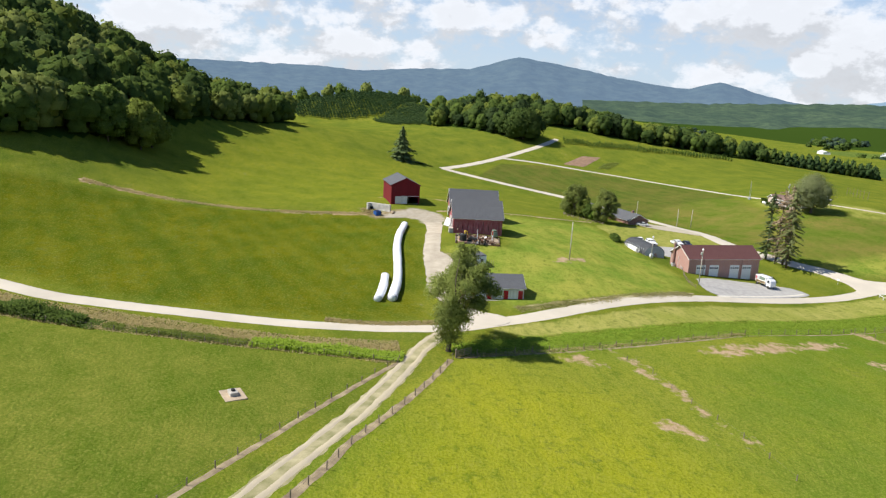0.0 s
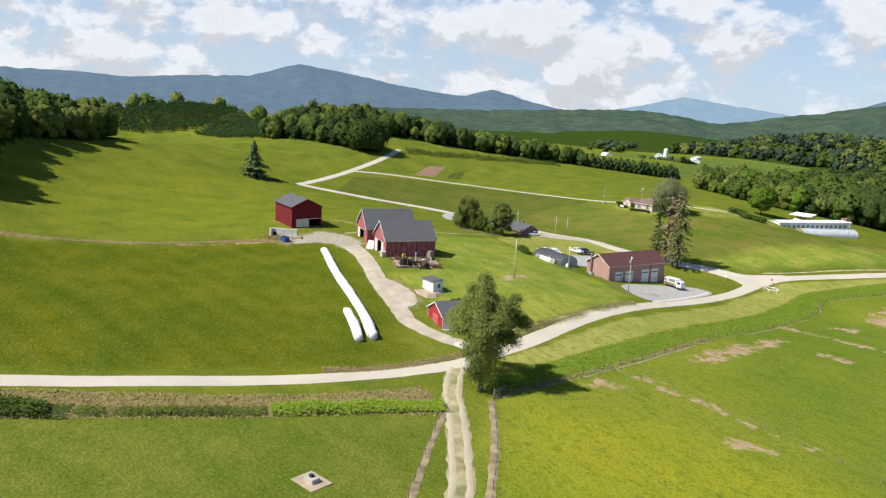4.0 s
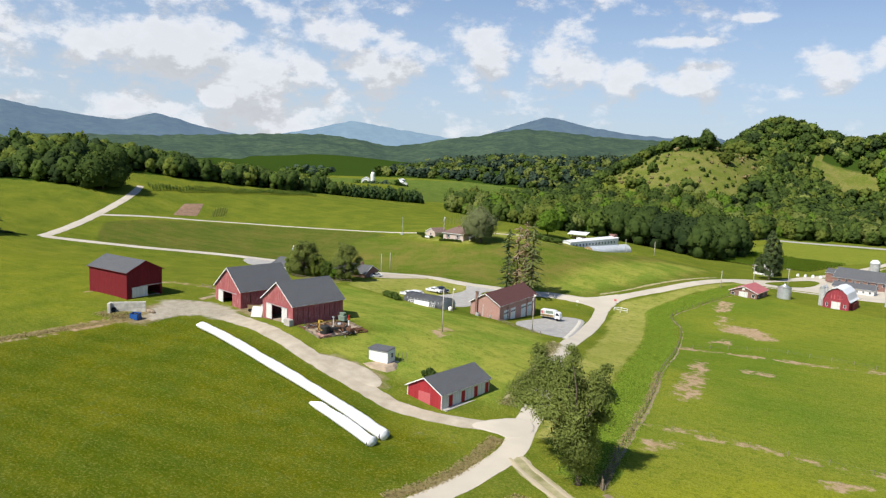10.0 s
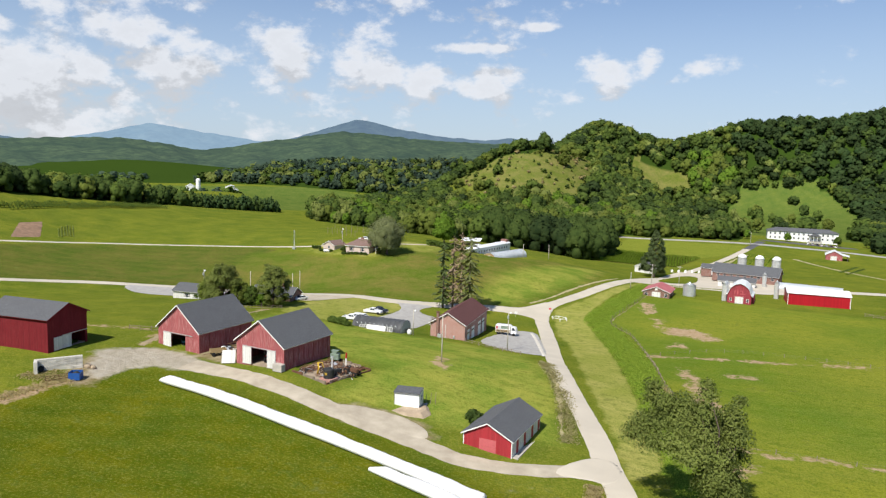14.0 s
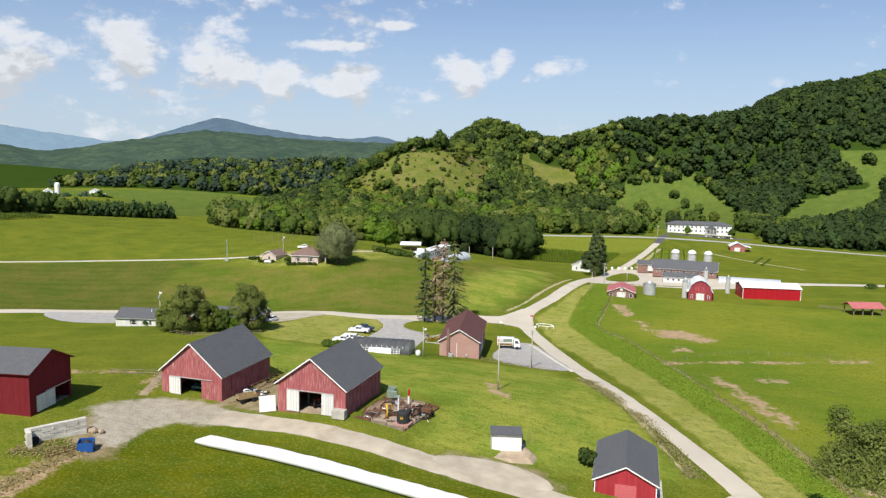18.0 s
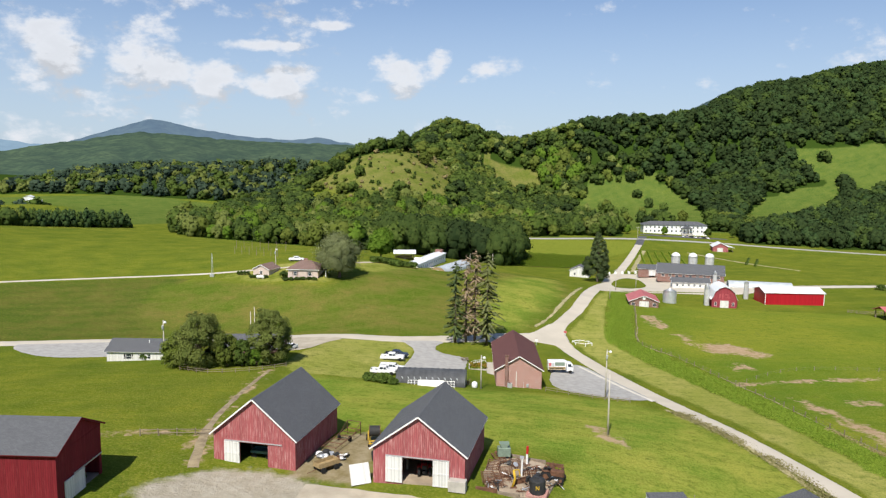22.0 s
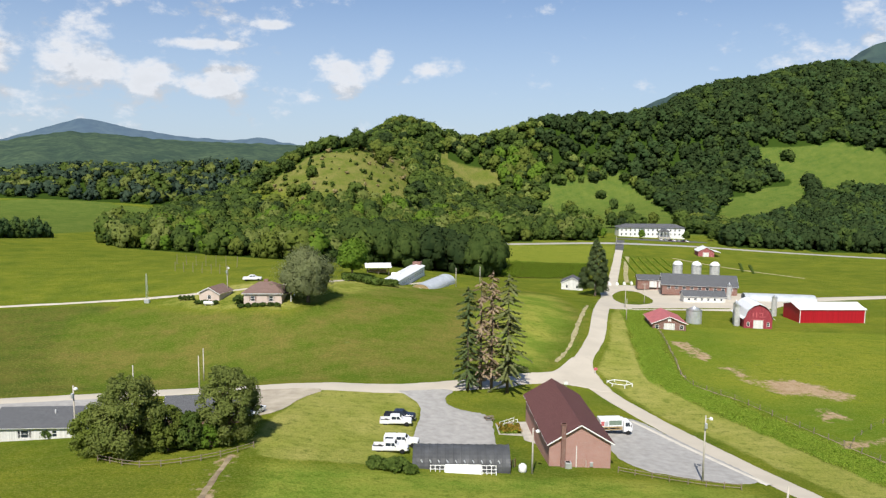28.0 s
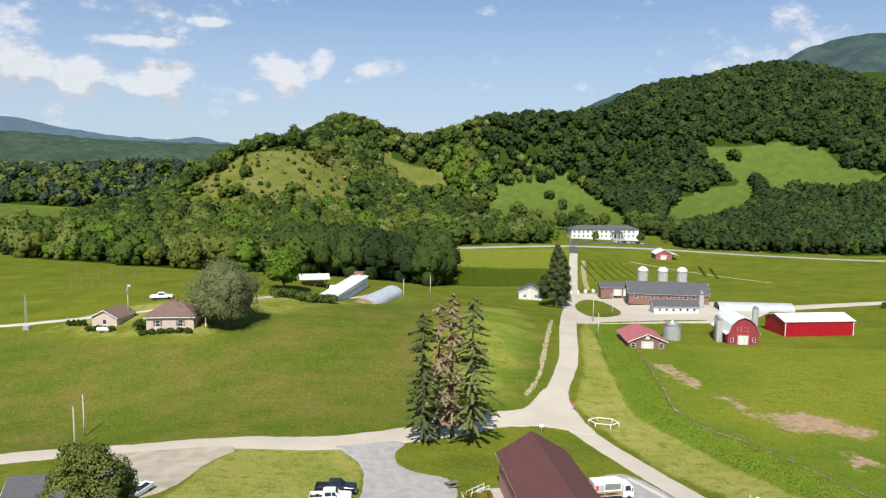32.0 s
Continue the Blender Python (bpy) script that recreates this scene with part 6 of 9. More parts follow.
part("block", Shape().box(-1.3, 1.3, -1.2, 1.2, -0.5, 0.42, None, 0.03), "brick", plinth)
# odds and ends between the barns
reel = base("hose_reel", -14.9, 14.6, 12, "yellow steel hose reel with a drum of black hose", "hose reel")
part("drum", Shape().tube([(-0.75, 0.6, 1.45), (0.75, 0.6, 1.45)], 0.78, 18), "dark", reel)
for s_ in (-1, 1):
    part("drum_rim", Shape().lathe([(0.80, -0.04), (0.95, -0.04), (0.95, 0.04), (0.80, 0.04)], 20), "rust", reel, m=pose(s_ * 0.8, 0.6, 1.45, 0, 90, 0))
    part("side_frame", Shape().tube([(s_ * 0.95, -0.6, 0.5), (s_ * 0.95, 0.6, 1.45), (s_ * 0.95, 1.5, 0.5)], 0.07, 6), "yellow", reel)
    part("wheel", Shape().lathe([(0.14, -0.1), (0.42, -0.1), (0.46, 0), (0.42, 0.1), (0.14, 0.1)], 16), "tyre", reel, m=pose(s_ * 1.15, 0.7, 0.46, 0, 90, 0))
    part("sill", Shape().box(s_ * 0.7 - 0.06, s_ * 0.7 + 0.06, -2.2, 1.5, 0.5, 0.62), "yellow", reel)
for yy in (-2.2, -1.2, 1.4):
    part("cross_bar", Shape().box(-0.9, 0.9, yy - 0.06, yy + 0.06, 0.52, 0.64), "yellow", reel)
part("tow_bar", Shape().tube([(0, -2.2, 0.55), (0, -3.4, 0.3)], 0.06, 6), "rust", reel)
part("front_wheel", Shape().lathe([(0.1, -0.08), (0.30, -0.08), (0.30, 0.08), (0.1, 0.08)], 14), "tyre", reel, m=pose(-0.9, -1.9, 0.3, 0, 90, 0))
frame_cart = base("bale_carrier", -19.6, 13.6, -14, "long rusty pipe frame of a bale carrier", "farm implement")
for s_ in (-1, 1):
    part("long_pipe", Shape().tube([(s_ * 1.1, -4.0, 0.7), (s_ * 1.1, 4.0, 0.9)], 0.07, 6), "rust", frame_cart)
    part("post", Shape().tube([(s_ * 1.1, 3.8, 0), (s_ * 1.1, 3.9, 2.0)], 0.06, 6), "rust", frame_cart)
    part("wheel", Shape().lathe([(0.14, -0.1), (0.42, -0.1), (0.46, 0), (0.42, 0.1), (0.14, 0.1)], 16), "tyre", frame_cart, m=pose(s_ * 0.9, 0.8, 0.46, 0, 90, 0))
    part("brace", Shape().tube([(s_ * 1.1, 1.6, 0.85), (s_ * 1.1, 3.9, 2.0)], 0.05, 6), "rust", frame_cart)
for yy in (-3.8, -2.2, -0.6, 0.8, 2.3, 3.9):
    part("cross_pipe", Shape().tube([(-1.1, yy, 0.8), (1.1, yy, 0.8)], 0.06, 6), "rust", frame_cart)
part("top_pipe", Shape().tube([(-1.1, 3.9, 2.0), (1.1, 3.9, 2.0)], 0.05, 6), "rust", frame_cart)
part("axle", Shape().tube([(-0.9, 0.8, 0.46), (0.9, 0.8, 0.46)], 0.06, 6), "dark", frame_cart)
tarp = base("tarpaulin", -20.6, 8.9, 30, "crumpled black and white tarpaulin on bare earth", "tarpaulin")
tarp_rnd = random.Random(44)
for k in range(7):
    part("fold", Shape().lathe([(0.75, -0.05), (0.6, 0.2), (0.3, 0.34), (0.04, 0.38)], 9), ("dark", "white", "dark", "dark", "white", "galvanised", "dark")[k], tarp, m=pose(tarp_rnd.uniform(-1.0, 1.0), tarp_rnd.uniform(-0.7, 0.7), 0.02 * k, tarp_rnd.uniform(-14, 14), tarp_rnd.uniform(-14, 14), 40 * k), smooth=True)
big_tyre = base("tyre", -13.5, 7.2, 8, "large black tractor tyre leaning on the barn wall", "tyre")
part("tread", Shape().lathe([(0.40, -0.18), (0.72, -0.2), (0.78, 0), (0.72, 0.2), (0.40, 0.18)], 20), "tyre", big_tyre, m=pose(0, 0, 0.76, 0, 80, 0))
heap_ob = base("scrap_heap", -18.6, 8.2, 0, "heap of grey scrap sheet and wire", "scrap")
rnd = random.Random(5)
for k in range(12):
    part("sheet", Shape().box(-0.5, 0.5, -0.3, 0.3, 0, 0.05), ("white", "galvanised", "dark", "rust")[k % 4], heap_ob, m=pose(rnd.uniform(-1, 1), rnd.uniform(-0.8, 0.8), 0.1 + 0.05 * k, rnd.uniform(-25, 25), rnd.uniform(-25, 25), rnd.uniform(0, 180)))

harrow(2.4, 3.2, 8, "rusty iron harrow beside the barn wall", 3.4, 1.6)
harrow(2.9, 7.4, -4, "rusty iron harrow beside the barn wall", 3.2, 1.6)
harrow(3.4, 10.6, 20, "rusty iron harrow beside the barn wall", 2.2, 1.4, 5)

# block walls, blue bin and tyre by the deep red barn
M["pale_block"] = surface("pale_concrete", (0.60, 0.57, 0.50), 0.9, vary=0.2, grain=0.9, bump=0.02)
walls_ob = base("block_wall", -37.7, -17.9, 53.5, "bunker wall of pale stacked concrete blocks", "wall")
wall_rnd = random.Random(12)
for course in range(5):
    for k in range(5):
        x0 = -4.0 + 1.6 * k + (0.5 if course % 2 else 0)
        tilt = wall_rnd.uniform(-0.03, 0.03)
        part("block", Shape().box(x0, min(x0 + 1.57, 4.0), -0.32 + tilt, 0.32 + tilt, course * 0.45 - 0.3 * (course == 0), course * 0.45 + 0.435, None, 0.03), "pale_block", walls_ob)
for course in range(5):
    part("block", Shape().box(-0.32, 0.32, -1.9, -0.4, course * 0.45 - 0.3 * (course == 0), course * 0.45 + 0.435, None, 0.03), "pale_block", walls_ob, m=pose(-3.66, 0, 0, 0, 0, -6))
rock = base("rubble_heap", -34.2, -14.2, 0, "heap of tan rubble at the end of the block wall", "rubble")
for k in range(9):
    part("stone", Shape().lathe([(0.25, 0), (0.5, 0.2), (0.42, 0.5), (0.12, 0.66)], 7), "soil_heap", rock, m=pose(wall_rnd.uniform(-0.9, 0.9), wall_rnd.uniform(-0.8, 0.8), 0, wall_rnd.uniform(-25, 25), wall_rnd.uniform(-25, 25), wall_rnd.uniform(0, 360)))
pipe_gate = base("pipe_gate", -33.6, -21.4, 62, "low rusty pipe gate lying open beside the bin", "gate")
for z in (0.25, 0.6, 0.95):
    part("bar", Shape().tube([(-2.2, 0, z), (2.2, 0, z)], 0.04, 6), "rust", pipe_gate)
for x in (-2.2, 0, 2.2):
    part("upright", Shape().tube([(x, 0, -0.2), (x, 0, 1.05)], 0.05, 6), "rust", pipe_gate)
tyre_ob = base("tyre", -39.0, -20.6, 53.5, "black tyre leaning on the block wall", "tyre")
part("tread", Shape().lathe([(0.3, 0), (0.55, 0.03), (0.55, 0.22), (0.3, 0.25)], 18), "tyre", tyre_ob, m=pose(0, 0, 0.55, 72, 0, 0))
binb = base("blue_bin", -31.8, -19.4, 25, "open blue plastic bin with black bags", "bin")
part("front", Shape().box(-1.0, 1.0, -0.8, -0.72, 0, 1.3), "blue", binb)
part("back", Shape().box(-1.0, 1.0, 0.72, 0.8, 0, 1.5), "blue", binb)
for s_ in (-1, 1):
    part("side", Shape().prism([(-0.72, 0), (0.72, 0), (0.72, 1.5), (-0.72, 1.3)], -0.04, 0.04, pose(s_ * 0.98, 0, 0, 0, 0, 90)), "blue", binb)
part("bottom", Shape().box(-0.95, 0.95, -0.72, 0.72, 0.05, 0.12), "blue", binb)
part("bag", Shape().lathe([(0.3, 0.1), (0.6, 0.5), (0.55, 1.2), (0.15, 1.45)], 10), "dark", binb, m=pose(0.1, 0.1, 0))
barrel = base("barrel", -33.2, -18.0, 0, "black barrel on its side", "barrel")
part("drum", Shape().lathe([(0.36, 0), (0.4, 0.06), (0.38, 0.5), (0.4, 0.9), (0.36, 0.96)], 16), "dark", barrel, m=pose(0, 0, 0.4, 90, 0, 40))


def silage_bag(line, r, label, seed):
    """A long white tube of film that sags and bulges."""
    rnd = random.Random(seed)
    ob = base("silage_bag", line[0][0], line[0][1], 0, label, "silage bag", "white silage bags", z=0)
    pts = curve_points(line, 1.1)
    s, n, sides = Shape(), len(pts), 16
    wob = 0
    for k, p in enumerate(pts):
        d = (pts[min(k + 1, n - 1)] - pts[max(k - 1, 0)]).normalized()
        wob = wob * 0.7 + rnd.uniform(-0.08, 0.08)
        close = min(1, 0.35 + 0.65 * min(k, n - 1 - k) / 2)
        rr = r * (1 + wob * 0.6) * (close if k < 3 else 1)
        z = height(p[0], p[1])
        for i in range(sides):
            w = 2 * math.pi * i / sides
            side, up = math.cos(w), math.sin(w)
            pleat = 1 + 0.02 * (k % 2)
            s.v.append((p[0] + d[1] * side * rr * 1.12 * pleat - line[0][0], p[1] - d[0] * side * rr * 1.12 * pleat - line[0][1], z + max(-0.1, rr * 0.86 * (1 + up) * pleat - 0.06)))
    for k in range(n - 1):
        for i in range(sides):
            j = (i + 1) % sides
            s.f.append((k * sides + i, k * sides + j, (k + 1) * sides + j, (k + 1) * sides + i))
    s.f.append(tuple(range(sides - 1, -1, -1)))
    part("film", s, "bag", ob, smooth=True)
    p, q = pts[-1], pts[-2]
    turn = math.degrees(math.atan2((p - q)[1], (p - q)[0]))
    part("folded_end", Shape().lathe([(r * 0.2, 0.35), (r * 0.8, 0.15), (r * 1.0, 0)], 14), "bag", ob, "gathered end of the bag", m=pose(p[0] - line[0][0], p[1] - line[0][1], height(p[0], p[1]) + r * 0.84, 0, 90, turn), smooth=True)
    return ob


silage_bag([(-19.5, -11.6), (-10, -13.6), (0, -15.8), (12, -17.7), (24, -18.8), (36, -20.2), (47.2, -22.6)], 0.95, "long white plastic silage bag lying in the grass", 3)
silage_bag([(29.6, -22.4), (36, -23.3), (42, -24.4), (47.4, -25.8)], 0.92, "short white plastic silage bag beside the long one", 4)

# white hut on its pad
hut = base("hut", 25.0, 0.2, 9, "small white hut with a dark flat roof", "hut", z=-3.05)
hw = Shape().wall(-2.3, 2.3, -0.6, 2.5)
part("front_wall", hw, "white", hut)
part("back_wall", Shape().wall(-2.3, 2.3, -0.6, 2.8, (), 0.16, pose(0, 2.7, 0)), "white", hut)
part("left_wall", Shape().wall(-2.7, 0, -0.6, 2.5, (), 0.14, pose(-2.3, 0, 0, 0, 0, -90)), "white", hut)
part("right_wall", Shape().wall(0.16, 2.7, -0.6, 2.5, ((1.3, 2.1, 0.9, 1.8),), 0.14, pose(2.3, 0, 0, 0, 0, 90)), "white", hut)
part("roof", Shape().box(-2.4, 2.4, -0.12, 2.98, 2.5, 2.6), "shingle", hut, m=pose(0, 0, 0.02, 5))
window_part(hut, pose(2.3, 1.7, 0.9, 0, 0, 90), 0.8, 0.9)
part("step", Shape().box(-0.6, 0.6, -0.5, 0, -0.5, -0.1), "concrete", hut, m=pose(2.6, 2.6, 0, 0, 0, 90))
for k in range(3):
    pole = base("stake", 27.0 + 0.8 * k, 4.2 + 0.3 * k, 0, "thin bare wooden stake behind the hut", "stake", "stakes behind the hut")
    part("stick", Shape().tube([(0, 0, -0.2), (0.1, 0, 1.7 + 0.3 * k)], 0.05, 5), "wood", pole)
pad = base("hut_pad", 25.0, 0.2, 9, "pale sandy mound under and before the hut", "pad", z=-3.15)
mound = [(4.4, -0.5), (3.6, -2.6), (0.6, -3.4), (-2.6, -3.0), (-4.6, -1.2), (-3.2, 0.8), (-2.4, 3.4), (2.6, 3.6), (3.6, 1.8)]
mound_s = Shape()
mound_s.v = [(x * k, y * k, z) for k, z in ((1.12, -1.0), (1.0, -0.35), (0.86, 0.06)) for x, y in mound]
mound_s.f = [(r * 9 + i, r * 9 + (i + 1) % 9, r * 9 + 9 + (i + 1) % 9, r * 9 + 9 + i)[::-1] for r in range(2) for i in range(9)] + [tuple(range(18, 27))[::-1]]
part("mound", mound_s, "soil_heap", pad)

# long shed by the road: red gable, pale side with red doors
shed = base("shed", 42.3, -6.2, -3.5, "long low shed with red gable, white side and red doors", "shed", z=-6.05)
doors_u = (2.0, 5.6, 9.4, 12.8)
gabled(shed, 8.4, 14.2, 2.75, 4.9, "red_siding", "shingle", right=tuple((u, u + 1.1, -0.02, 2.15) for u in doors_u), over=0.35, drop=0.9, floor="concrete", roof_label="dark grey shingle roof")
for a, b in zip((0.1, *(u + 1.1 for u in doors_u)), (*doors_u, 14.1)):
    part("side_panel", Shape().box(a, b, -0.03, 0.0, 0.0, 2.6), "white_boards", shed, "white boarded side panel", m=pose(4.2, 0, 0, 0, 0, 90))
part("side_panel", Shape().box(0.1, 14.1, -0.03, 0.0, 2.18, 2.6), "white_boards", shed, m=pose(4.2, 0, 0.0, 0, 0, 90))
for u in doors_u:
    door_part(shed, pose(4.18, u + 0.55, 0, 0, 0, 90), 1.06, 2.12, "red_metal", "door", True, "red door")
M["faded_red"] = surface("faded_red_paint", (0.52, 0.12, 0.13), 0.6, vary=0.1, bump=0.005)
part("garage_door", Shape().box(-1.4, 1.5, -0.06, 0.0, 0.0, 2.3).box(-1.4, 1.5, -0.09, -0.06, 1.1, 1.16), "faded_red", shed, "faded red sliding door")
for sx in (-4.22, 4.1):
    part("corner_board", Shape().box(sx, sx + 0.14, -0.04, 0.0, -0.3, 2.8), "white", shed)
part("apron", Shape().box(4.2, 5.2, 0.2, 14.2, -0.4, 0.03), "concrete", shed)

# brick garage
brick = base("brick_garage", 5.75, 68.1, 4.5, "red brick garage building with a brown roof", "garage", z=-8.9)
bays = ((2.6, 5.8), (7.0, 10.2), (14.0, 17.2), (18.2, 21.4))
gabled(brick, 9.8, 24.0, 5.1, 8.0, "brick", "brown_shingle", right=tuple((a, b, -2.4, 3.2) for a, b in bays), over=0.5, drop=2.4, floor="concrete", roof_label="brown shingle roof")
for a, b in bays:
    d = part("garage_door", Shape().box(a, b, -0.02, 0.05, -2.3, 3.15), "white", brick, "white sectional garage door", m=pose(4.9 - 0.06, 0, 0, 0, 0, 90))
    for k in range(1, 5):
        part("rib", Shape().box(a, b, -0.05, -0.02, k * 0.65 - 0.03, k * 0.65 + 0.03), "white", d)
    for k in range(4):
        u = a + 0.25 + k * (b - a - 0.3) / 4
        part("pane", Shape().box(u, u + 0.55, -0.04, -0.015, 2.02, 2.45), "glass", d)
part("chimney", Shape().box(-3.1, -2.4, -0.55, 0.0, -1.5, 8.3, None, 0.02).box(-3.2, -2.3, -0.65, 0.1, 8.1, 8.3), "dark_brick", brick)
part("downpipe", Shape().tube([(-0.6, -0.1, 0.4), (-0.6, -0.1, 4.6)], 0.07, 6), "white", brick)
part("meter_box", Shape().box(1.6, 2.1, -0.2, 0.0, 1.2, 1.9, None, 0.02), "galvanised", brick)
part("conduit", Shape().tube([(1.0, -0.06, 0), (1.0, -0.06, 2.2)], 0.05, 5), "galvanised", brick)
for y in (5.0, 16.5):
    part("downpipe", Shape().tube([(4.98, y + 7 * (y > 10) * 0.2, -1), (4.98, y + 7 * (y > 10) * 0.2, 5.0)], 0.07, 6), "dark_brick", brick)
ac = base("heat_pump", 3.8, 67.2, 4, "grey heat pump beside the brick wall", "heat pump")
part("case", Shape().box(-0.5, 0.5, -0.45, 0.45, 0.05, 1.0, None, 0.04), "galvanised", ac)
part("fan_grille", Shape().lathe([(0.36, 1.0), (0.36, 1.03), (0.1, 1.05)], 16), "dark", ac)
# steps, ramp, planting and table on the west side
ramp = base("entrance_ramp", -1.2, 84.0, 4.5, "pale concrete entrance walk with white rails", "ramp", z=height(-1.2, 84))
part("walk", Shape().box(-0.9, 0.9, -9, 7, -0.8, 0.22, None, 0.03), "concrete", ramp)
part("cross_walk", Shape().box(-7.5, -0.9, -3.2, -1.2, -0.8, 0.15), "concrete", ramp)
for k in range(4):
    part("step", Shape().box(-2.6 + 0.4 * k, -0.9, 5.2, 6.8, -0.6, 0.22 + 0.02 * k), "concrete", ramp)
for a, b in (((-4.6, 4.4), (-1.6, 6.8)), ((-4.0, 3.6), (-1.0, 6.0))):
    for f in range(4):
        part("rail_post", Shape().tube([(a[0] + (b[0] - a[0]) * f / 3, a[1] + (b[1] - a[1]) * f / 3, -0.2), (a[0] + (b[0] - a[0]) * f / 3, a[1] + (b[1] - a[1]) * f / 3, 1.1)], 0.05, 5), "white", ramp)
    for z in (0.55, 1.1):
        part("rail", Shape().tube([(*a, z), (*b, z)], 0.05, 5), "white", ramp)
bed = base("flower_bed", -4.4, 86.4, 4.5, "bed of orange and yellow flowers in a low wall", "flower bed")
part("edging", Shape().box(-2.2, 2.2, -2.6, -2.35, -0.5, 0.35).box(-2.2, -1.95, -2.35, 3.0, -0.5, 0.35), "concrete", bed)
rr = np.random.RandomState(4)
part("flowers", quads_mesh("flowers", leaf_cloud(np.c_[rr.uniform(-1.7, 1.9, 40), rr.uniform(-2, 2.8, 40), np.full(40, 0.35)], np.full(40, 0.4), 900, 0.13, 8), "flower"), None, bed)
part("foliage", quads_mesh("foliage", leaf_cloud(np.c_[rr.uniform(-1.7, 1.9, 30), rr.uniform(-2, 2.8, 30), np.full(30, 0.2)], np.full(30, 0.4), 700, 0.14, 9), "weed"), None, bed)
table = base("picnic_table", -8.0, 91.6, 20, "grey wooden picnic table on a small pad", "table")
for k in range(4):
    part("top_board", Shape().box(-0.9, 0.9, -0.42 + 0.21 * k, -0.23 + 0.21 * k, 0.72, 0.77), "wood", table)
for s_ in (-1, 1):
    part("bench", Shape().box(-0.9, 0.9, s_ * 0.75 - 0.14, s_ * 0.75 + 0.14, 0.42, 0.47), "wood", table)
    part("trestle", Shape().tube([(s_ * 0.65, -0.8, 0), (s_ * 0.65, -0.2, 0.72)], 0.06, 5).tube([(s_ * 0.65, 0.8, 0), (s_ * 0.65, 0.2, 0.72)], 0.06, 5).box(s_ * 0.65 - 0.05, s_ * 0.65 + 0.05, -0.85, 0.85, 0.36, 0.42), "wood", table)

# poly tunnel with dark film
tunnel = base("poly_tunnel", -20.4, 65.2, -88.5, "dark grey film greenhouse tunnel beside the car park", "greenhouse", z=-6.9)
arch = [(3.4 * math.cos(math.pi * k / 14), 0.7 + 2.5 * math.sin(math.pi * k / 14)) for k in range(15)]
skin = Shape()
steps_n = 24
for j in range(steps_n + 1):
    sag = 0.0 if j % 2 == 0 else 0.06
    for x, z in [(3.4, -1.2)] + arch + [(-3.4, -1.2)]:
        skin.v.append((x * (1 - sag * 0.4), 14.8 * j / steps_n, z - (sag if z > 0.5 else 0)))
w17 = 17
for j in range(steps_n):
    for k in range(16):
        a = j * w17 + k
        skin.f.append((a, a + 1, a + w17 + 1, a + w17))
part("film_cover", skin, "film", tunnel, smooth=False)
for y in (0.05, 14.75):
    part("end_wall", Shape().prism([(x * 0.98, z * 0.98) for x, z in arch] + [(-3.35, -1.2), (3.35, -1.2)], y, y + 0.05), "clear_film", tunnel)
for j in range(0, 13):
    y = 14.8 * j / 12
    part("hoop", Shape().tube([(x * 1.012, y, z * 1.012) for x, z in arch], 0.03, 5), "film", tunnel)
# Small pale boxes added in place of bright highlights along the lower film
for j in range(10):
    part("highlight_tick", Shape().box(-0.25, 0.25, -0.03, 0.03, -0.08, 0.08), "clear_film", tunnel, m=pose(3.06, 1.4 + 1.3 * j, 1.95, 0, 62, 90))
panel = base("white_sheet", -12.6, 60.9, 2, "white sheet and cold frames along the tunnel", "cold frame", z=height(-12.6, 60.9))
part("sheet", Shape().box(-2.7, 2.7, -0.05, 0.05, -0.3, 1.3), "white", panel, m=pose(0, 0, 0, -25))
for s_ in (-1, 1):
    for k in range(4):
        part("frame_bar", Shape().box(s_ * 2.8 + s_ * k * 0.7 - 0.04, s_ * 2.8 + s_ * k * 0.7 + 0.04, -0.05, 0.05, -0.3, 1.2), "white", panel, m=pose(0, 0, 0, -25))
    for z in (0.1, 0.6, 1.15):
        part("frame_rail", Shape().box(min(s_ * 2.8, s_ * 5.0), max(s_ * 2.8, s_ * 5.0), -0.04, 0.04, z - 0.04, z + 0.04), "white", panel, m=pose(0, 0, 0, -25))
sack = base("white_bin", -3.6, 63.6, 0, "rounded white bulk bin by the tunnel door", "bin")
part("body", Shape().lathe([(0.5, 0), (0.62, 0.2), (0.62, 1.0), (0.3, 1.3)], 14), "white", sack, smooth=True)
rack = base("tool_rack", -5.0, 65.4, 0, "clutter of dark tools at the tunnel door", "rack")
for k in range(6):
    part("tool", Shape().tube([(0.2 * k - 0.5, 0.3 * (k % 3), 0), (0.2 * k - 0.6, 0.2 * (k % 2), 1.0 + 0.1 * k)], 0.06, 5), ("dark", "wood", "rust")[k % 3], rack)

# ---- vehicles ----


def wheel_part(ob, x, y, r, w, rim="chrome"):
    wheel = part("wheel", Shape().lathe([(r * 0.6, -w / 2), (r, -w * 0.38), (r, w * 0.38), (r * 0.6, w / 2)], 18), "tyre", ob, m=pose(x, y, r, 0, 90, 0))
    part("rim", Shape().lathe([(r * 0.58, -w * 0.46), (r * 0.62, 0), (r * 0.58, w * 0.46)], 12), rim, wheel)


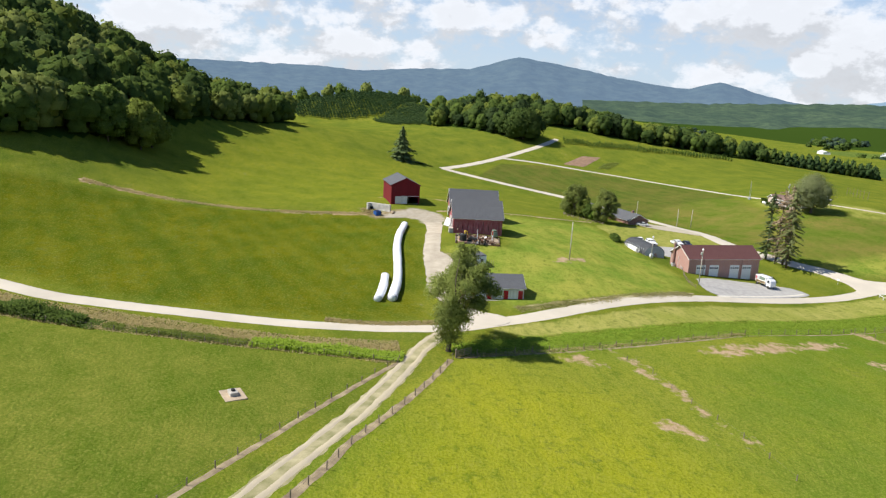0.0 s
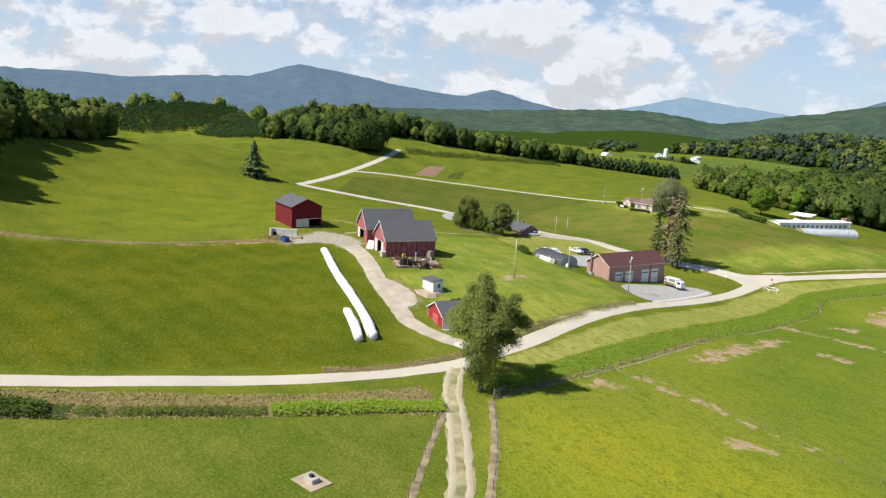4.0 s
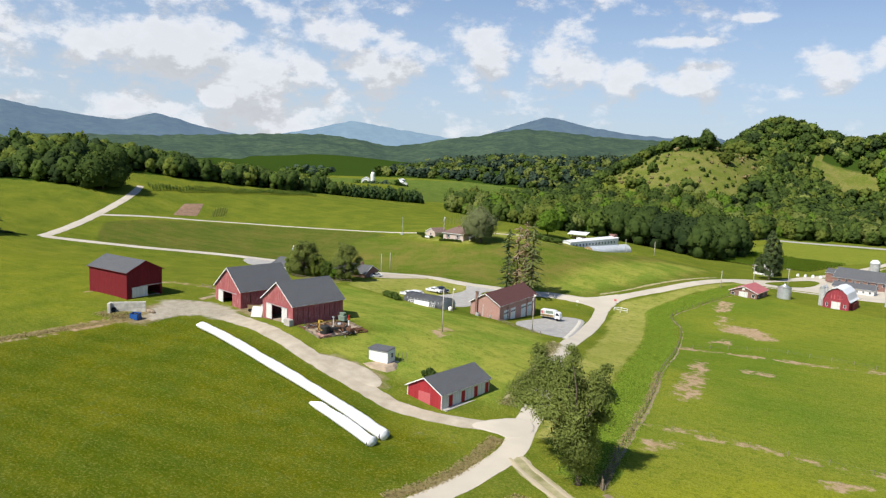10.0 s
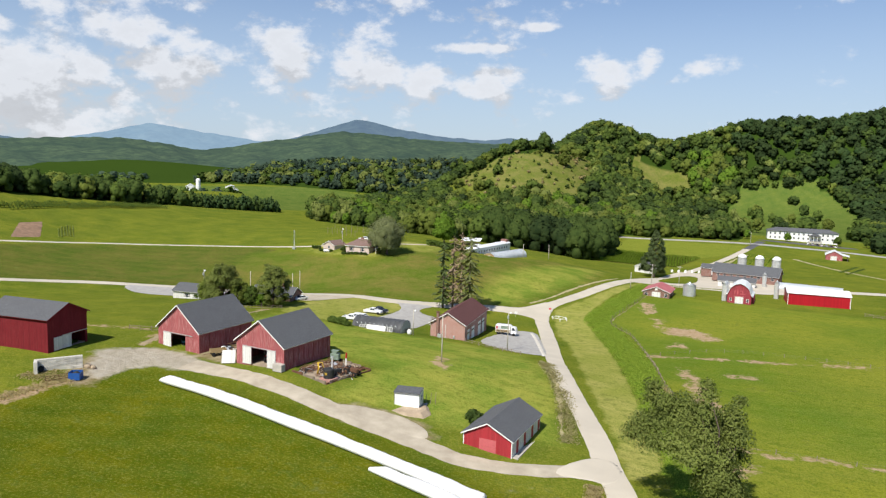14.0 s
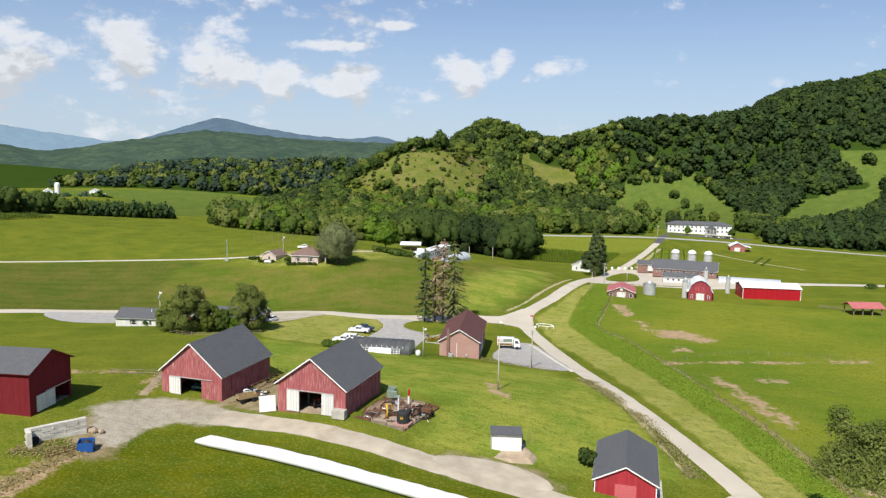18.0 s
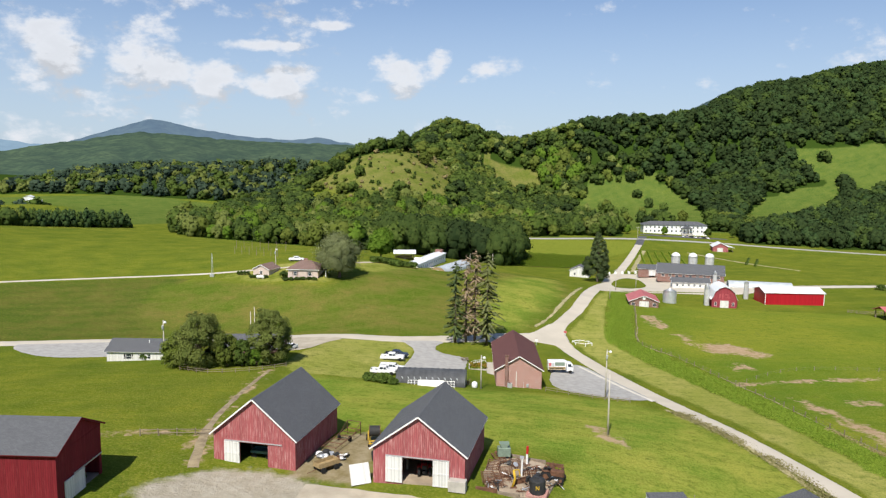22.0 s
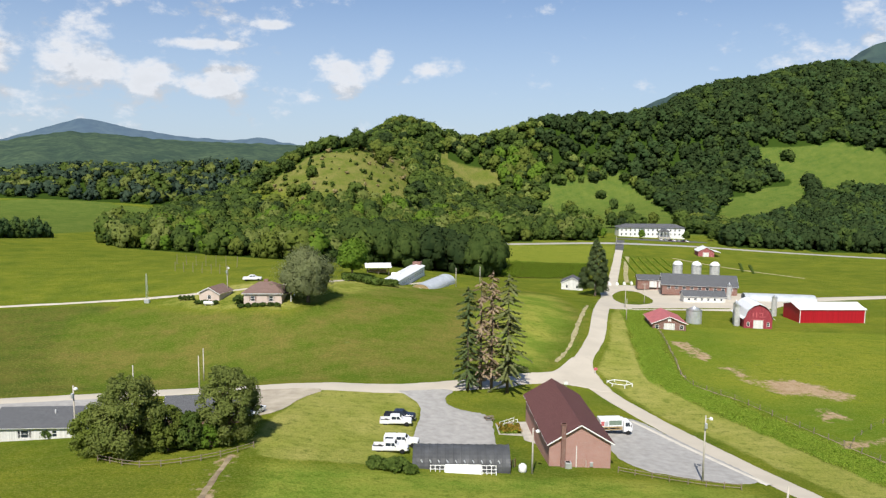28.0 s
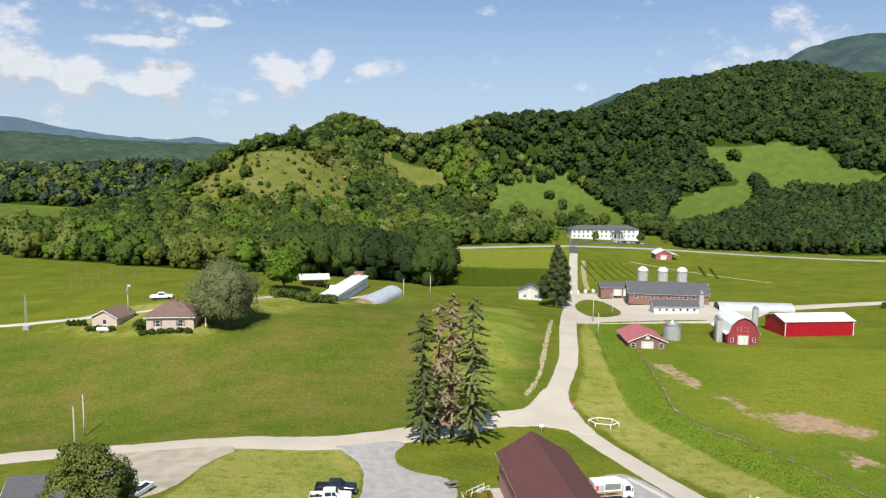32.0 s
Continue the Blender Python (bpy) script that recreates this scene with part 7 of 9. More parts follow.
def loft(ob, name, sections, material, label=""):
    """A body through cross sections (y, half width, bottom, shoulder height, top half width, top)."""
    s = Shape()
    for y, hw, z0, zs, tw, z1 in sections:
        s.v += [(-hw * 0.92, y, z0), (-hw, y, z0 + 0.12), (-hw, y, zs), (-tw, y, z1), (tw, y, z1), (hw, y, zs), (hw, y, z0 + 0.12), (hw * 0.92, y, z0)]
    for k in range(len(sections) - 1):
        for i in range(8):
            j = (i + 1) % 8
            s.f.append((k * 8 + i, k * 8 + j, k * 8 + 8 + j, k * 8 + 8 + i))
    s.f += [tuple(range(7, -1, -1)), tuple(range((len(sections) - 1) * 8, len(sections) * 8))]
    return part(name, s, material, ob, label)


def pickup(x, y, turn, paint, label, cap=False, z=None):
    """A crew-cab pickup, nose towards -y."""
    ob = base("pickup_truck", x, y, turn, label, "pickup truck", "parked vehicles", z)
    loft(ob, "body", [(-2.85, 0.80, 0.45, 0.85, 0.72, 0.95), (-2.7, 0.95, 0.42, 0.98, 0.86, 1.08), (-1.3, 0.98, 0.42, 1.05, 0.90, 1.16), (-1.2, 0.98, 0.42, 1.05, 0.94, 1.12), (1.05, 0.98, 0.42, 1.05, 0.94, 1.12)], paint)
    loft(ob, "cab", [(-1.35, 0.90, 1.05, 1.10, 0.86, 1.14), (-0.65, 0.90, 1.05, 1.15, 0.76, 1.78), (0.6, 0.90, 1.05, 1.15, 0.76, 1.82), (1.0, 0.90, 1.05, 1.15, 0.78, 1.70)], paint)
    part("windscreen", Shape().add([(-0.78, -1.27, 1.2), (0.78, -1.27, 1.2), (0.70, -0.72, 1.73), (-0.70, -0.72, 1.73), (-0.78, -1.22, 1.15), (0.78, -1.22, 1.15), (0.7, -0.68, 1.68), (-0.7, -0.68, 1.68)], [(0, 1, 2, 3), (7, 6, 5, 4)]), "glass", ob)
    for s_ in (-1, 1):
        for a, b in ((-0.95, -0.2), (-0.12, 0.72)):
            part("side_window", Shape().add([(s_ * 0.915, a + (0.0 if a > -0.5 else 0.05), 1.2), (s_ * 0.915, b, 1.2), (s_ * 0.795, b - 0.02, 1.68), (s_ * 0.80, max(a, -0.62), 1.68)], [(0, 1, 2, 3) if s_ > 0 else (3, 2, 1, 0)]), "glass", ob)
        part("bed_side", Shape().box(s_ * 0.98 - 0.06, s_ * 0.98 + 0.02, 1.05, 2.85, 0.5, 1.14, None, 0.02), paint, ob)
        part("headlight", Shape().box(s_ * 0.72 - 0.16, s_ * 0.72 + 0.16, -2.83, -2.72, 0.72, 0.92), "chrome", ob)
        part("tail_light", Shape().box(s_ * 0.9 - 0.08, s_ * 0.9 + 0.08, 2.82, 2.88, 0.75, 1.05), "red_paint", ob)
        part("mirror", Shape().box(s_ * 1.05 - 0.1, s_ * 1.05 + 0.1, -0.9, -0.78, 1.15, 1.35, None, 0.02), "dark", ob)
        for yy in (-1.95, 1.85):
            wheel_part(ob, s_ * 0.86, yy, 0.39, 0.27)
    part("tailgate", Shape().box(-0.92, 0.92, 2.78, 2.86, 0.5, 1.12, None, 0.02), paint, ob)
    part("bed_floor", Shape().box(-0.92, 0.92, 1.05, 2.8, 0.5, 0.6), "dark", ob)
    part("bumper", Shape().box(-0.92, 0.92, -2.95, -2.82, 0.42, 0.62, None, 0.02), "chrome", ob)
    part("grille", Shape().box(-0.5, 0.5, -2.87, -2.8, 0.68, 0.92), "dark", ob)
    if cap:
        loft(ob, "bed_cap", [(1.02, 0.95, 1.13, 1.3, 0.82, 1.80), (2.85, 0.95, 1.13, 1.3, 0.80, 1.72)], paint)
        for s_ in (-1, 1):
            part("cap_window", Shape().add([(s_ * 0.955, 1.25, 1.32), (s_ * 0.955, 2.6, 1.32), (s_ * 0.85, 2.6, 1.64), (s_ * 0.85, 1.25, 1.66)], [(0, 1, 2, 3) if s_ > 0 else (3, 2, 1, 0)]), "glass", ob)
    return ob


def sedan(x, y, turn, paint, label):
    ob = base("car", x, y, turn, label, "car", "parked vehicles")
    loft(ob, "body", [(-2.35, 0.72, 0.35, 0.6, 0.65, 0.68), (-2.1, 0.86, 0.3, 0.72, 0.78, 0.82), (-0.9, 0.9, 0.28, 0.86, 0.84, 0.95), (1.5, 0.9, 0.28, 0.88, 0.84, 0.97), (2.3, 0.82, 0.34, 0.82, 0.74, 0.92)], paint)
    loft(ob, "cabin", [(-0.95, 0.84, 0.85, 0.93, 0.78, 0.95), (-0.25, 0.82, 0.85, 0.98, 0.66, 1.42), (0.9, 0.82, 0.85, 0.98, 0.66, 1.42), (1.65, 0.82, 0.85, 0.93, 0.76, 0.97)], "glass")
    part("roof", Shape().box(-0.64, 0.64, -0.2, 0.9, 1.42, 1.46, None, 0.02), paint, ob)
    for s_ in (-1, 1):
        part("headlight", Shape().box(s_ * 0.55 - 0.15, s_ * 0.55 + 0.15, -2.36, -2.25, 0.55, 0.68), "chrome", ob)
        part("tail_light", Shape().box(s_ * 0.6 - 0.15, s_ * 0.6 + 0.15, 2.27, 2.33, 0.65, 0.8), "red_paint", ob)
        for yy in (-1.45, 1.4):
            wheel_part(ob, s_ * 0.78, yy, 0.32, 0.22)
    return ob


pickup(-24.6, 86.6, 88, "car_dark", "dark blue pickup truck parked on grass")
pickup(-25.0, 83.4, 93, "car_white", "white pickup truck with dark windows beside the gravel")
pickup(-23.0, 72.9, 88, "car_white", "white pickup truck with a bed cap", True)
pickup(-24.4, 69.2, 90, "car_white", "white pickup truck parked by the bushes")
sedan(-50.2, 82.0, -18, "car_white", "white sedan parked in the gravel pull-in")
pickup(-80.0, 180.5, 98, "car_white", "white pickup truck on the house drive")
sedan(-90.5, 84.6, 10, "car_dark", "dark car parked behind the white house")
pickup(-77.0, 80.5, -20, "car_red", "dark red pickup truck beside the white house")

# box truck
bt = base("box_truck", 15.6, 90.6, 97, "white box truck covered with faded farm pictures", "truck", z=height(15.6, 90.6) + 0.1)
part("box", Shape().box(-1.15, 1.15, -1.3, 3.05, 0.95, 3.0, None, 0.05), "car_white", bt)
part("chassis", Shape().box(-0.5, 0.5, -3.0, 2.9, 0.55, 0.95), "dark", bt)
loft(bt, "cab", [(-3.2, 0.95, 0.6, 1.4, 0.9, 1.5), (-3.0, 1.05, 0.5, 1.5, 0.95, 2.2), (-2.6, 1.05, 0.5, 1.6, 0.95, 2.55), (-1.5, 1.05, 0.5, 1.6, 0.95, 2.6)], "car_white")
part("windscreen", Shape().add([(-0.85, -3.06, 1.55), (0.85, -3.06, 1.55), (0.85, -2.72, 2.45), (-0.85, -2.72, 2.45)], [(0, 1, 2, 3)]), "glass", bt)
for s_ in (-1, 1):
    part("side_window", Shape().add([(s_ * 1.06, -2.75, 1.6), (s_ * 1.06, -1.8, 1.6), (s_ * 0.985, -1.8, 2.35), (s_ * 0.985, -2.55, 2.35)], [(0, 1, 2, 3) if s_ > 0 else (3, 2, 1, 0)]), "glass", bt)
    part("mirror", Shape().box(s_ * 1.2 - 0.08, s_ * 1.2 + 0.08, -2.9, -2.8, 1.6, 2.0), "dark", bt)
    part("headlight", Shape().box(s_ * 0.75 - 0.15, s_ * 0.75 + 0.15, -3.24, -3.15, 0.8, 1.0), "chrome", bt)
    for k, (a, b, c, d, mt) in enumerate(((-1.2, 2.95, 1.0, 1.7, "tan_wood"), (-1.0, 1.4, 1.95, 2.85, "machine_green"), (1.55, 2.2, 1.8, 2.7, "galvanised"), (2.3, 2.9, 1.85, 2.7, "faded_red"), (-0.6, 1.3, 1.2, 1.45, "dark"), (1.6, 2.6, 1.2, 1.45, "dark"))):
        part("picture", Shape().box(s_ * 1.155 - 0.004, s_ * 1.155 + 0.004, a, b, c, d), mt, bt)
    for yy in (-2.4, 2.2):
        wheel_part(bt, s_ * 0.92, yy, 0.45, 0.3)
part("roof_unit", Shape().box(-0.7, 0.7, -1.7, -1.35, 2.6, 2.95, None, 0.05), "car_white", bt)

# ---- houses ----


def house_windows(ob, places, w=0.9, h=1.2, shutters=None):
    for m in places:
        win = window_part(ob, m, w, h)
        if shutters:
            for s_ in (-1, 1):
                part("shutter", Shape().box(s_ * (w / 2 + 0.28) - 0.2, s_ * (w / 2 + 0.28) + 0.2, -0.04, 0.0, -0.05, h + 0.05), shutters, win)


cream = base("cream_house", -69.0, 153.2, 4, "cream bungalow with tan roof and shuttered windows", "house", z=0.7)
gabled(cream, 10.4, 9.5, 2.9, 2.92, "cream", "tan_shingle", front=((-3.2, -2.2, 0.9, 2.2), (1.8, 2.8, 0.9, 2.2)), over=0.5, drop=1.0, floor="concrete", roof_label="tan shingle roof")
house_windows(cream, (pose(-2.7, 0.04, 0.9), pose(2.3, 0.04, 0.9)), 1.0, 1.3, "dark_brick")
part("chimney", Shape().box(-0.6, 0.6, 4.6, 5.4, 4.0, 6.2, None, 0.02), "dark_brick", cream)
part("hip_roof", Shape().add([(-5.8, -0.6, 3.15), (5.8, -0.6, 3.15), (5.8, 10.1, 3.15), (-5.8, 10.1, 3.15), (-1.8, 4.75, 5.6), (1.8, 4.75, 5.6)], [(0, 1, 5, 4), (1, 2, 5), (2, 3, 4, 5), (3, 0, 4), (3, 2, 1, 0)]), "tan_shingle", cream, "tan hipped shingle roof")
part("porch_roof", Shape().box(5.1, 7.6, 2.0, 7.5, 2.5, 2.65), "tan_shingle", cream)
for y in (2.2, 7.3):
    part("porch_post", Shape().box(7.3, 7.5, y - 0.1, y + 0.1, -0.6, 2.5), "white", cream)
part("porch_floor", Shape().box(5.2, 7.6, 2.0, 7.5, -0.7, 0.05), "concrete", cream)
annex = base("cream_garage", -85.8, 158.4, -12, "cream garage with tan roof and one window", "garage", z=0.15)
gabled(annex, 6.4, 7.0, 2.4, 4.0, "cream", "tan_shingle", front=((-0.5, 0.5, 0.8, 1.8),), over=0.4, drop=1.0, floor="concrete")
house_windows(annex, (pose(0, 0.04, 0.8),), 1.0, 1.0)
prop = base("gas_tank", -84.6, 154.6, -5, "white gas tank lying on short legs", "tank")
part("shell", Shape().tube([(-1.5, 0, 0.75), (-1.3, 0, 0.75), (1.3, 0, 0.75), (1.5, 0, 0.75)], [0.25, 0.5, 0.5, 0.25], 16), "white", prop, smooth=True)
part("dome", Shape().lathe([(0.15, 1.2), (0.15, 1.4), (0.05, 1.45)], 10), "white", prop)
for s_ in (-0.9, 0.9):
    part("leg", Shape().box(s_ - 0.1, s_ + 0.1, -0.35, 0.35, 0, 0.45), "concrete", prop)

white_house = base("white_house", -90.2, 73.0, -84, "low white house with a dark grey roof", "house", z=-6.5)
gabled(white_house, 8.4, 13.2, 2.7, 4.6, "white_boards", "shingle", right=((4.5, 5.7, 0.9, 2.1), (9.5, 10.2, 1.0, 2.0)), over=0.45, drop=1.2, floor="concrete", roof_label="dark grey shingle roof")
house_windows(white_house, (pose(4.16, 5.1, 0.9, 0, 0, 90),), 1.2, 1.2, "dark")
house_windows(white_house, (pose(4.16, 9.85, 1.0, 0, 0, 90),), 0.7, 1.0)
part("vent", Shape().tube([(1.5, 9, 3.5), (1.5, 9, 4.7)], 0.1, 8), "white", white_house)
part("deck", Shape().box(-1.5, 2.5, 13.2, 15.0, -0.8, 0.1), "white_boards", white_house)
for k in range(6):
    part("deck_rail_post", Shape().box(2.4, 2.5, 13.3 + 0.32 * k, 13.38 + 0.32 * k, 0.1, 1.0), "white", white_house)
part("deck_rail", Shape().box(2.38, 2.52, 13.2, 15.0, 0.95, 1.05), "white", white_house)

brick_house = base("brick_house", -64.5, 78.5, -80, "small dark brick house with a grey roof", "house", z=-6.2)
gabled(brick_house, 8.6, 13.5, 2.8, 5.0, "dark_brick", "shingle", right=((3.0, 4.0, 0.9, 2.2),), back=((-0.6, 0.6, 0.9, 2.1),), over=0.45, drop=1.4, floor="concrete", roof_label="dark grey shingle roof")
house_windows(brick_house, (pose(4.26, 3.5, 0.9, 0, 0, 90),), 1.0, 1.3)
house_windows(brick_house, (pose(0, 13.46, 0.9, 0, 0, 180),), 1.2, 1.2)
part("chimney", Shape().box(-0.4, 0.4, 9.0, 9.8, 4.0, 6.0, None, 0.02), "dark_brick", brick_house)

# long white house and the pale tunnel beyond the willow
long_house = base("long_house", -39.6, 204.0, -10, "long white trailer house with a row of windows", "house", z=-4.0)
lw = tuple((2.0 + 2.6 * k, 3.1 + 2.6 * k, 1.0, 2.1) for k in range(14))
gabled(long_house, 5.6, 40.0, 3.3, 4.0, "white", "white_metal", right=lw, over=0.3, drop=3.5, floor="concrete", roof_label="white metal roof")
house_windows(long_house, tuple(pose(2.76, (a + b) / 2, 1.0, 0, 0, 90) for a, b, _, _ in lw), 1.05, 1.1)
part("porch", Shape().box(-3.6, -1.0, -2.2, 0, -2.5, 0.2).box(-3.6, -3.4, -2.2, -2.0, 0, 2.3), "white_boards", long_house)
part("chimney_box", Shape().box(-2.8, 0.5, 12, 14, 2.8, 4.4, None, 0.05), "white", long_house)
part("back_box", Shape().box(-1.6, 1.6, 38.0, 40.6, -1, 5.0, None, 0.05), "dark_brick", long_house)
pale = base("pale_tunnel", -29.0, 206.5, -18, "pale grey film greenhouse tunnel on the rise", "greenhouse", z=-5.2)
arch2 = [(3.6 * math.cos(math.pi * k / 12), 0.6 + 2.6 * math.sin(math.pi * k / 12)) for k in range(13)]
skin2 = Shape()
for j in range(21):
    for x, z in [(3.6, -2.5)] + arch2 + [(-3.6, -2.5)]:
        skin2.v.append((x, 26.0 * j / 20, z - (0.05 if j % 2 and z > 0.4 else 0)))
for j in range(20):
    for k in range(14):
        a = j * 15 + k
        skin2.f.append((a, a + 1, a + 16, a + 15))
part("film_cover", skin2, "clear_film", pale)
for y in (0.0, 25.95):
    part("end_wall", Shape().prism([(x * 0.98, z * 0.98) for x, z in arch2] + [(-3.55, -2.5), (3.55, -2.5)], y, y + 0.06), "tan_wood", pale)
for s_ in (-1.7, 1.5):
    window_part(pale, pose(s_, -0.03, 0.6), 1.1, 1.0)
door_part(pale, pose(0, -0.03, 0), 0.9, 2.0)
for j in range(0, 9):
    part("hoop", Shape().tube([(x * 1.01, 3.25 * j, z * 1.01) for x, z in arch2], 0.04, 5), "galvanised", pale)
lean = base("open_shed", -47.0, 232.0, 10, "open wooden shed with a white metal roof", "shed", z=height(-47, 232))
for x in (-4, 0, 4):
    for y in (-2.5, 2.5):
        part("post", Shape().box(x - 0.12, x + 0.12, y - 0.12, y + 0.12, -0.3, 3.0), "wood", lean)
part("roof", Shape().box(-5, 5, -3.4, 3.4, 3.0, 3.14), "white_metal", lean, m=pose(0, 0, 0.1, 8))
part("hay", Shape().box(-3.4, 3.4, 0.4, 2.2, 0, 1.4, None, 0.15), "tan_wood", lean)

# ---- the dairy ----


def gambrel_barn(x, y, turn, w, l, label, z):
    ob = base("gambrel_barn", x, y, turn, label, "barn", z=z)
    h = w / 2
    out = [(-h, -1.5), (h, -1.5), (h, 3.5), (h * 0.78, 5.8), (h * 0.4, 7.2), (0, 7.8), (-h * 0.4, 7.2), (-h * 0.78, 5.8), (-h, 3.5)]
    gable = part("front_wall", Shape().prism(out[2:], 0, 0.16), "faded_barn", ob)
    for u0, u1, z0, z1 in ((-h, -3.4, -1.5, 3.5), (-3.4, -2.7, -1.5, 1.0), (-3.4, -2.7, 2.1, 3.5), (-2.7, -1.5, -1.5, 3.5), (-1.5, 1.5, 2.8, 3.5), (1.5, 2.7, -1.5, 3.5), (2.7, 3.4, -1.5, 1.0), (2.7, 3.4, 2.1, 3.5), (3.4, h, -1.5, 3.5)):
        part("wall_panel", Shape().box(u0, u1, 0, 0.16, z0, z1), "faded_barn", gable)
    part("back_wall", Shape().prism(out, l - 0.16, l), "faded_barn", ob)
    for s_ in (-1, 1):
        part("side_wall", Shape().box(s_ * h - 0.08, s_ * h + 0.08, 0.16, l - 0.16, -1.5, 3.5), "faded_barn", ob)
    prof = [(-h - 0.7, 3.1), (-h, 3.62), (-h * 0.8, 5.9), (-h * 0.42, 7.35), (0, 7.98), (h * 0.42, 7.35), (h * 0.8, 5.9), (h, 3.62), (h + 0.7, 3.1)]
    for (ax, az), (bx, bz) in zip(prof, prof[1:]):
        part("roof", Shape().prism([(ax, az), (bx, bz), (bx, bz + 0.12), (ax, az + 0.12)], -0.5, l + 0.4), "white_metal", ob, "white metal roof panel")
    door_part(ob, pose(0, 0.06, -0.1), 3.0, 2.9, "white_boards", "barn_door", False, "white barn door")
    house_windows(ob, (pose(-3.05, 0.04, 1.0), pose(3.05, 0.04, 1.0)), 0.7, 1.1)
    # faded painted marks that cannot be read
    for k, (a, b, c, d) in enumerate(((-1.8, -1.5, 3.9, 5.2), (-0.8, -0.5, 3.7, 5.3), (0.2, 1.2, 5.0, 5.2), (1.0, 1.2, 4.2, 5.1), (0.2, 2.1, 3.8, 4.0), (-2.1, 2.0, 2.95, 3.08))):
        part("painted_mark", Shape().box(a, b, -0.012, 0.0, c, d), "faded_red", ob)
    part("lean_to", Shape().box(h, h + 0.9, 3.0, l - 1, -1.2, 2.4), "faded_barn", ob)
    return ob


gambrel_barn(79.4, 187.0, -4, 8.5, 12.5, "red gambrel barn with a white roof and faded marks", -11.5)
red_shed = base("machine_shed", 97.2, 197.6, -85, "long bright red metal shed with white roof", "shed", z=-11.7)
gabled(red_shed, 11.0, 22.0, 4.6, 6.0, "red_metal", "white_metal", over=0.35, drop=1.5, floor=None, roof_label="white metal roof")
red_shed.matrix_basis = pose(96.6, 203.2, -11.7, 0, 0, -86)
for k in range(2):
    part("corner_trim", Shape().box(5.5, 5.56, 0.0 + 21.8 * k, 0.2 + 21.8 * k, -0.5, 4.6), "white", red_shed)
pink = base("brick_barn", 49.3, 178.6, -3, "low brick barn with a faded red roof", "barn", z=-10.9)
gabled(pink, 10.0, 13.0, 2.6, 4.6, "dark_brick", "pink_roof", front=((-1.7, 1.7, -1.0, 2.6), (-4.2, -3.2, 0.9, 2.0), (3.2, 4.2, 0.9, 2.0)), right=((1.5, 2.5, 0.9, 2.0), (4.5, 5.7, 0.0, 2.3), (8.0, 9.0, 0.9, 2.0)), over=0.5, drop=1.6, floor="concrete", roof_label="faded red metal roof")
door_part(pink, pose(0, 0.08, -0.2), 3.3, 2.8, "white_boards", "barn_door", False, "white barn door")
house_windows(pink, (pose(-3.7, 0.04, 0.9), pose(3.7, 0.04, 0.9), pose(4.96, 2.0, 0.9, 0, 0, 90), pose(4.96, 8.5, 0.9, 0, 0, 90)), 1.0, 1.1)
part("gable_vent", Shape().box(-0.5, 0.5, -0.05, 0.0, 3.2, 4.1), "white", pink)


def bin_or_silo(name, x, y, r, h, cap, label, category, group="", material="galvanised", capmat="galvanised", z=None):
    ob = base(name, x, y, 0, label, category, group, z)
    prof = [(r, -0.6)]
    for k in range(int(h / 0.8) + 1):
        zz = min(h, k * 0.8)
        prof += [(r, zz), (r * 1.012, min(h, zz + 0.4))]
    part("shell", Shape().lathe(prof, 24), material, ob)
    dome = [(r * 1.05, h), (r * 0.98, h + cap * 0.35), (r * 0.75, h + cap * 0.7), (r * 0.4, h + cap * 0.93), (r * 0.08, h + cap)] if capmat == "white" else [(r * 1.06, h), (r * 0.12, h + cap), (r * 0.1, h + cap + 0.25)]
    part("cap", Shape().lathe(dome, 24), capmat, ob, smooth=True)
    part("ladder", Shape().box(-0.2, -0.16, -r - 0.15, -r - 0.1, 0, h).box(0.16, 0.2, -r - 0.15, -r - 0.1, 0, h), "galvanised", ob)
    return ob


bin_or_silo("grain_bin", 60.8, 192.2, 2.45, 4.2, 1.2, "round corrugated steel grain bin", "grain bin")
M["stave"] = surface("pale_staves", (0.52, 0.52, 0.50), 0.6, 0.1, 0.25, 1.2, 8, 0.01)
for x, y in ((80.2, 281.5), (88.2, 280.6), (95.9, 279.8)):
    bin_or_silo("silo", x, y, 2.1, 8.8, 2.0, "tall stave silo with a white dome", "silo", "three domed silos", "stave", "white", -13.0)
for x, y, h in ((74.0, 190.6, 6.4), (74.6, 193.4, 6.6)):
    bin_or_silo("feed_silo", x, y, 0.95, h, 1.1, "narrow steel feed silo beside the barn", "silo", "narrow feed silos", "stave")
for x, y, h in ((89.8, 243.5, 5.6), (93.4, 209.5, 6.4)):
    bin_or_silo("feed_silo", x, y, 0.9, h, 1.0, "narrow steel feed silo by the dairy", "silo", "narrow feed silos", "stave")

dairy = base("dairy_barn", 68.4, 262.5, -101, "long brick dairy barn with a grey roof", "barn", z=-11.5)
dw = tuple((2.0 + 3.0 * k, 3.2 + 3.0 * k, 1.0, 2.1) for k in range(9))
gabled(dairy, 12.0, 29.0, 2.7, 6.3, "dark_brick", "shingle", right=dw, over=0.5, drop=1.5, floor="concrete", roof_label="grey shingle roof")
house_windows(dairy, tuple(pose(5.96, (a + b) / 2, 1.0, 0, 0, 90) for a, b, _, _ in dw), 1.15, 1.1)
wing = base("dairy_wing", 61.8, 278.6, -97, "low dairy wing with white doors", "barn", z=-12.8)
gabled(wing, 8.0, 13.0, 3.0, 4.6, "dark_brick", "shingle", right=((5.0, 8.2, -1, 2.6), (8.8, 12.0, -1, 2.6)), over=0.4, drop=1.2, floor="concrete")
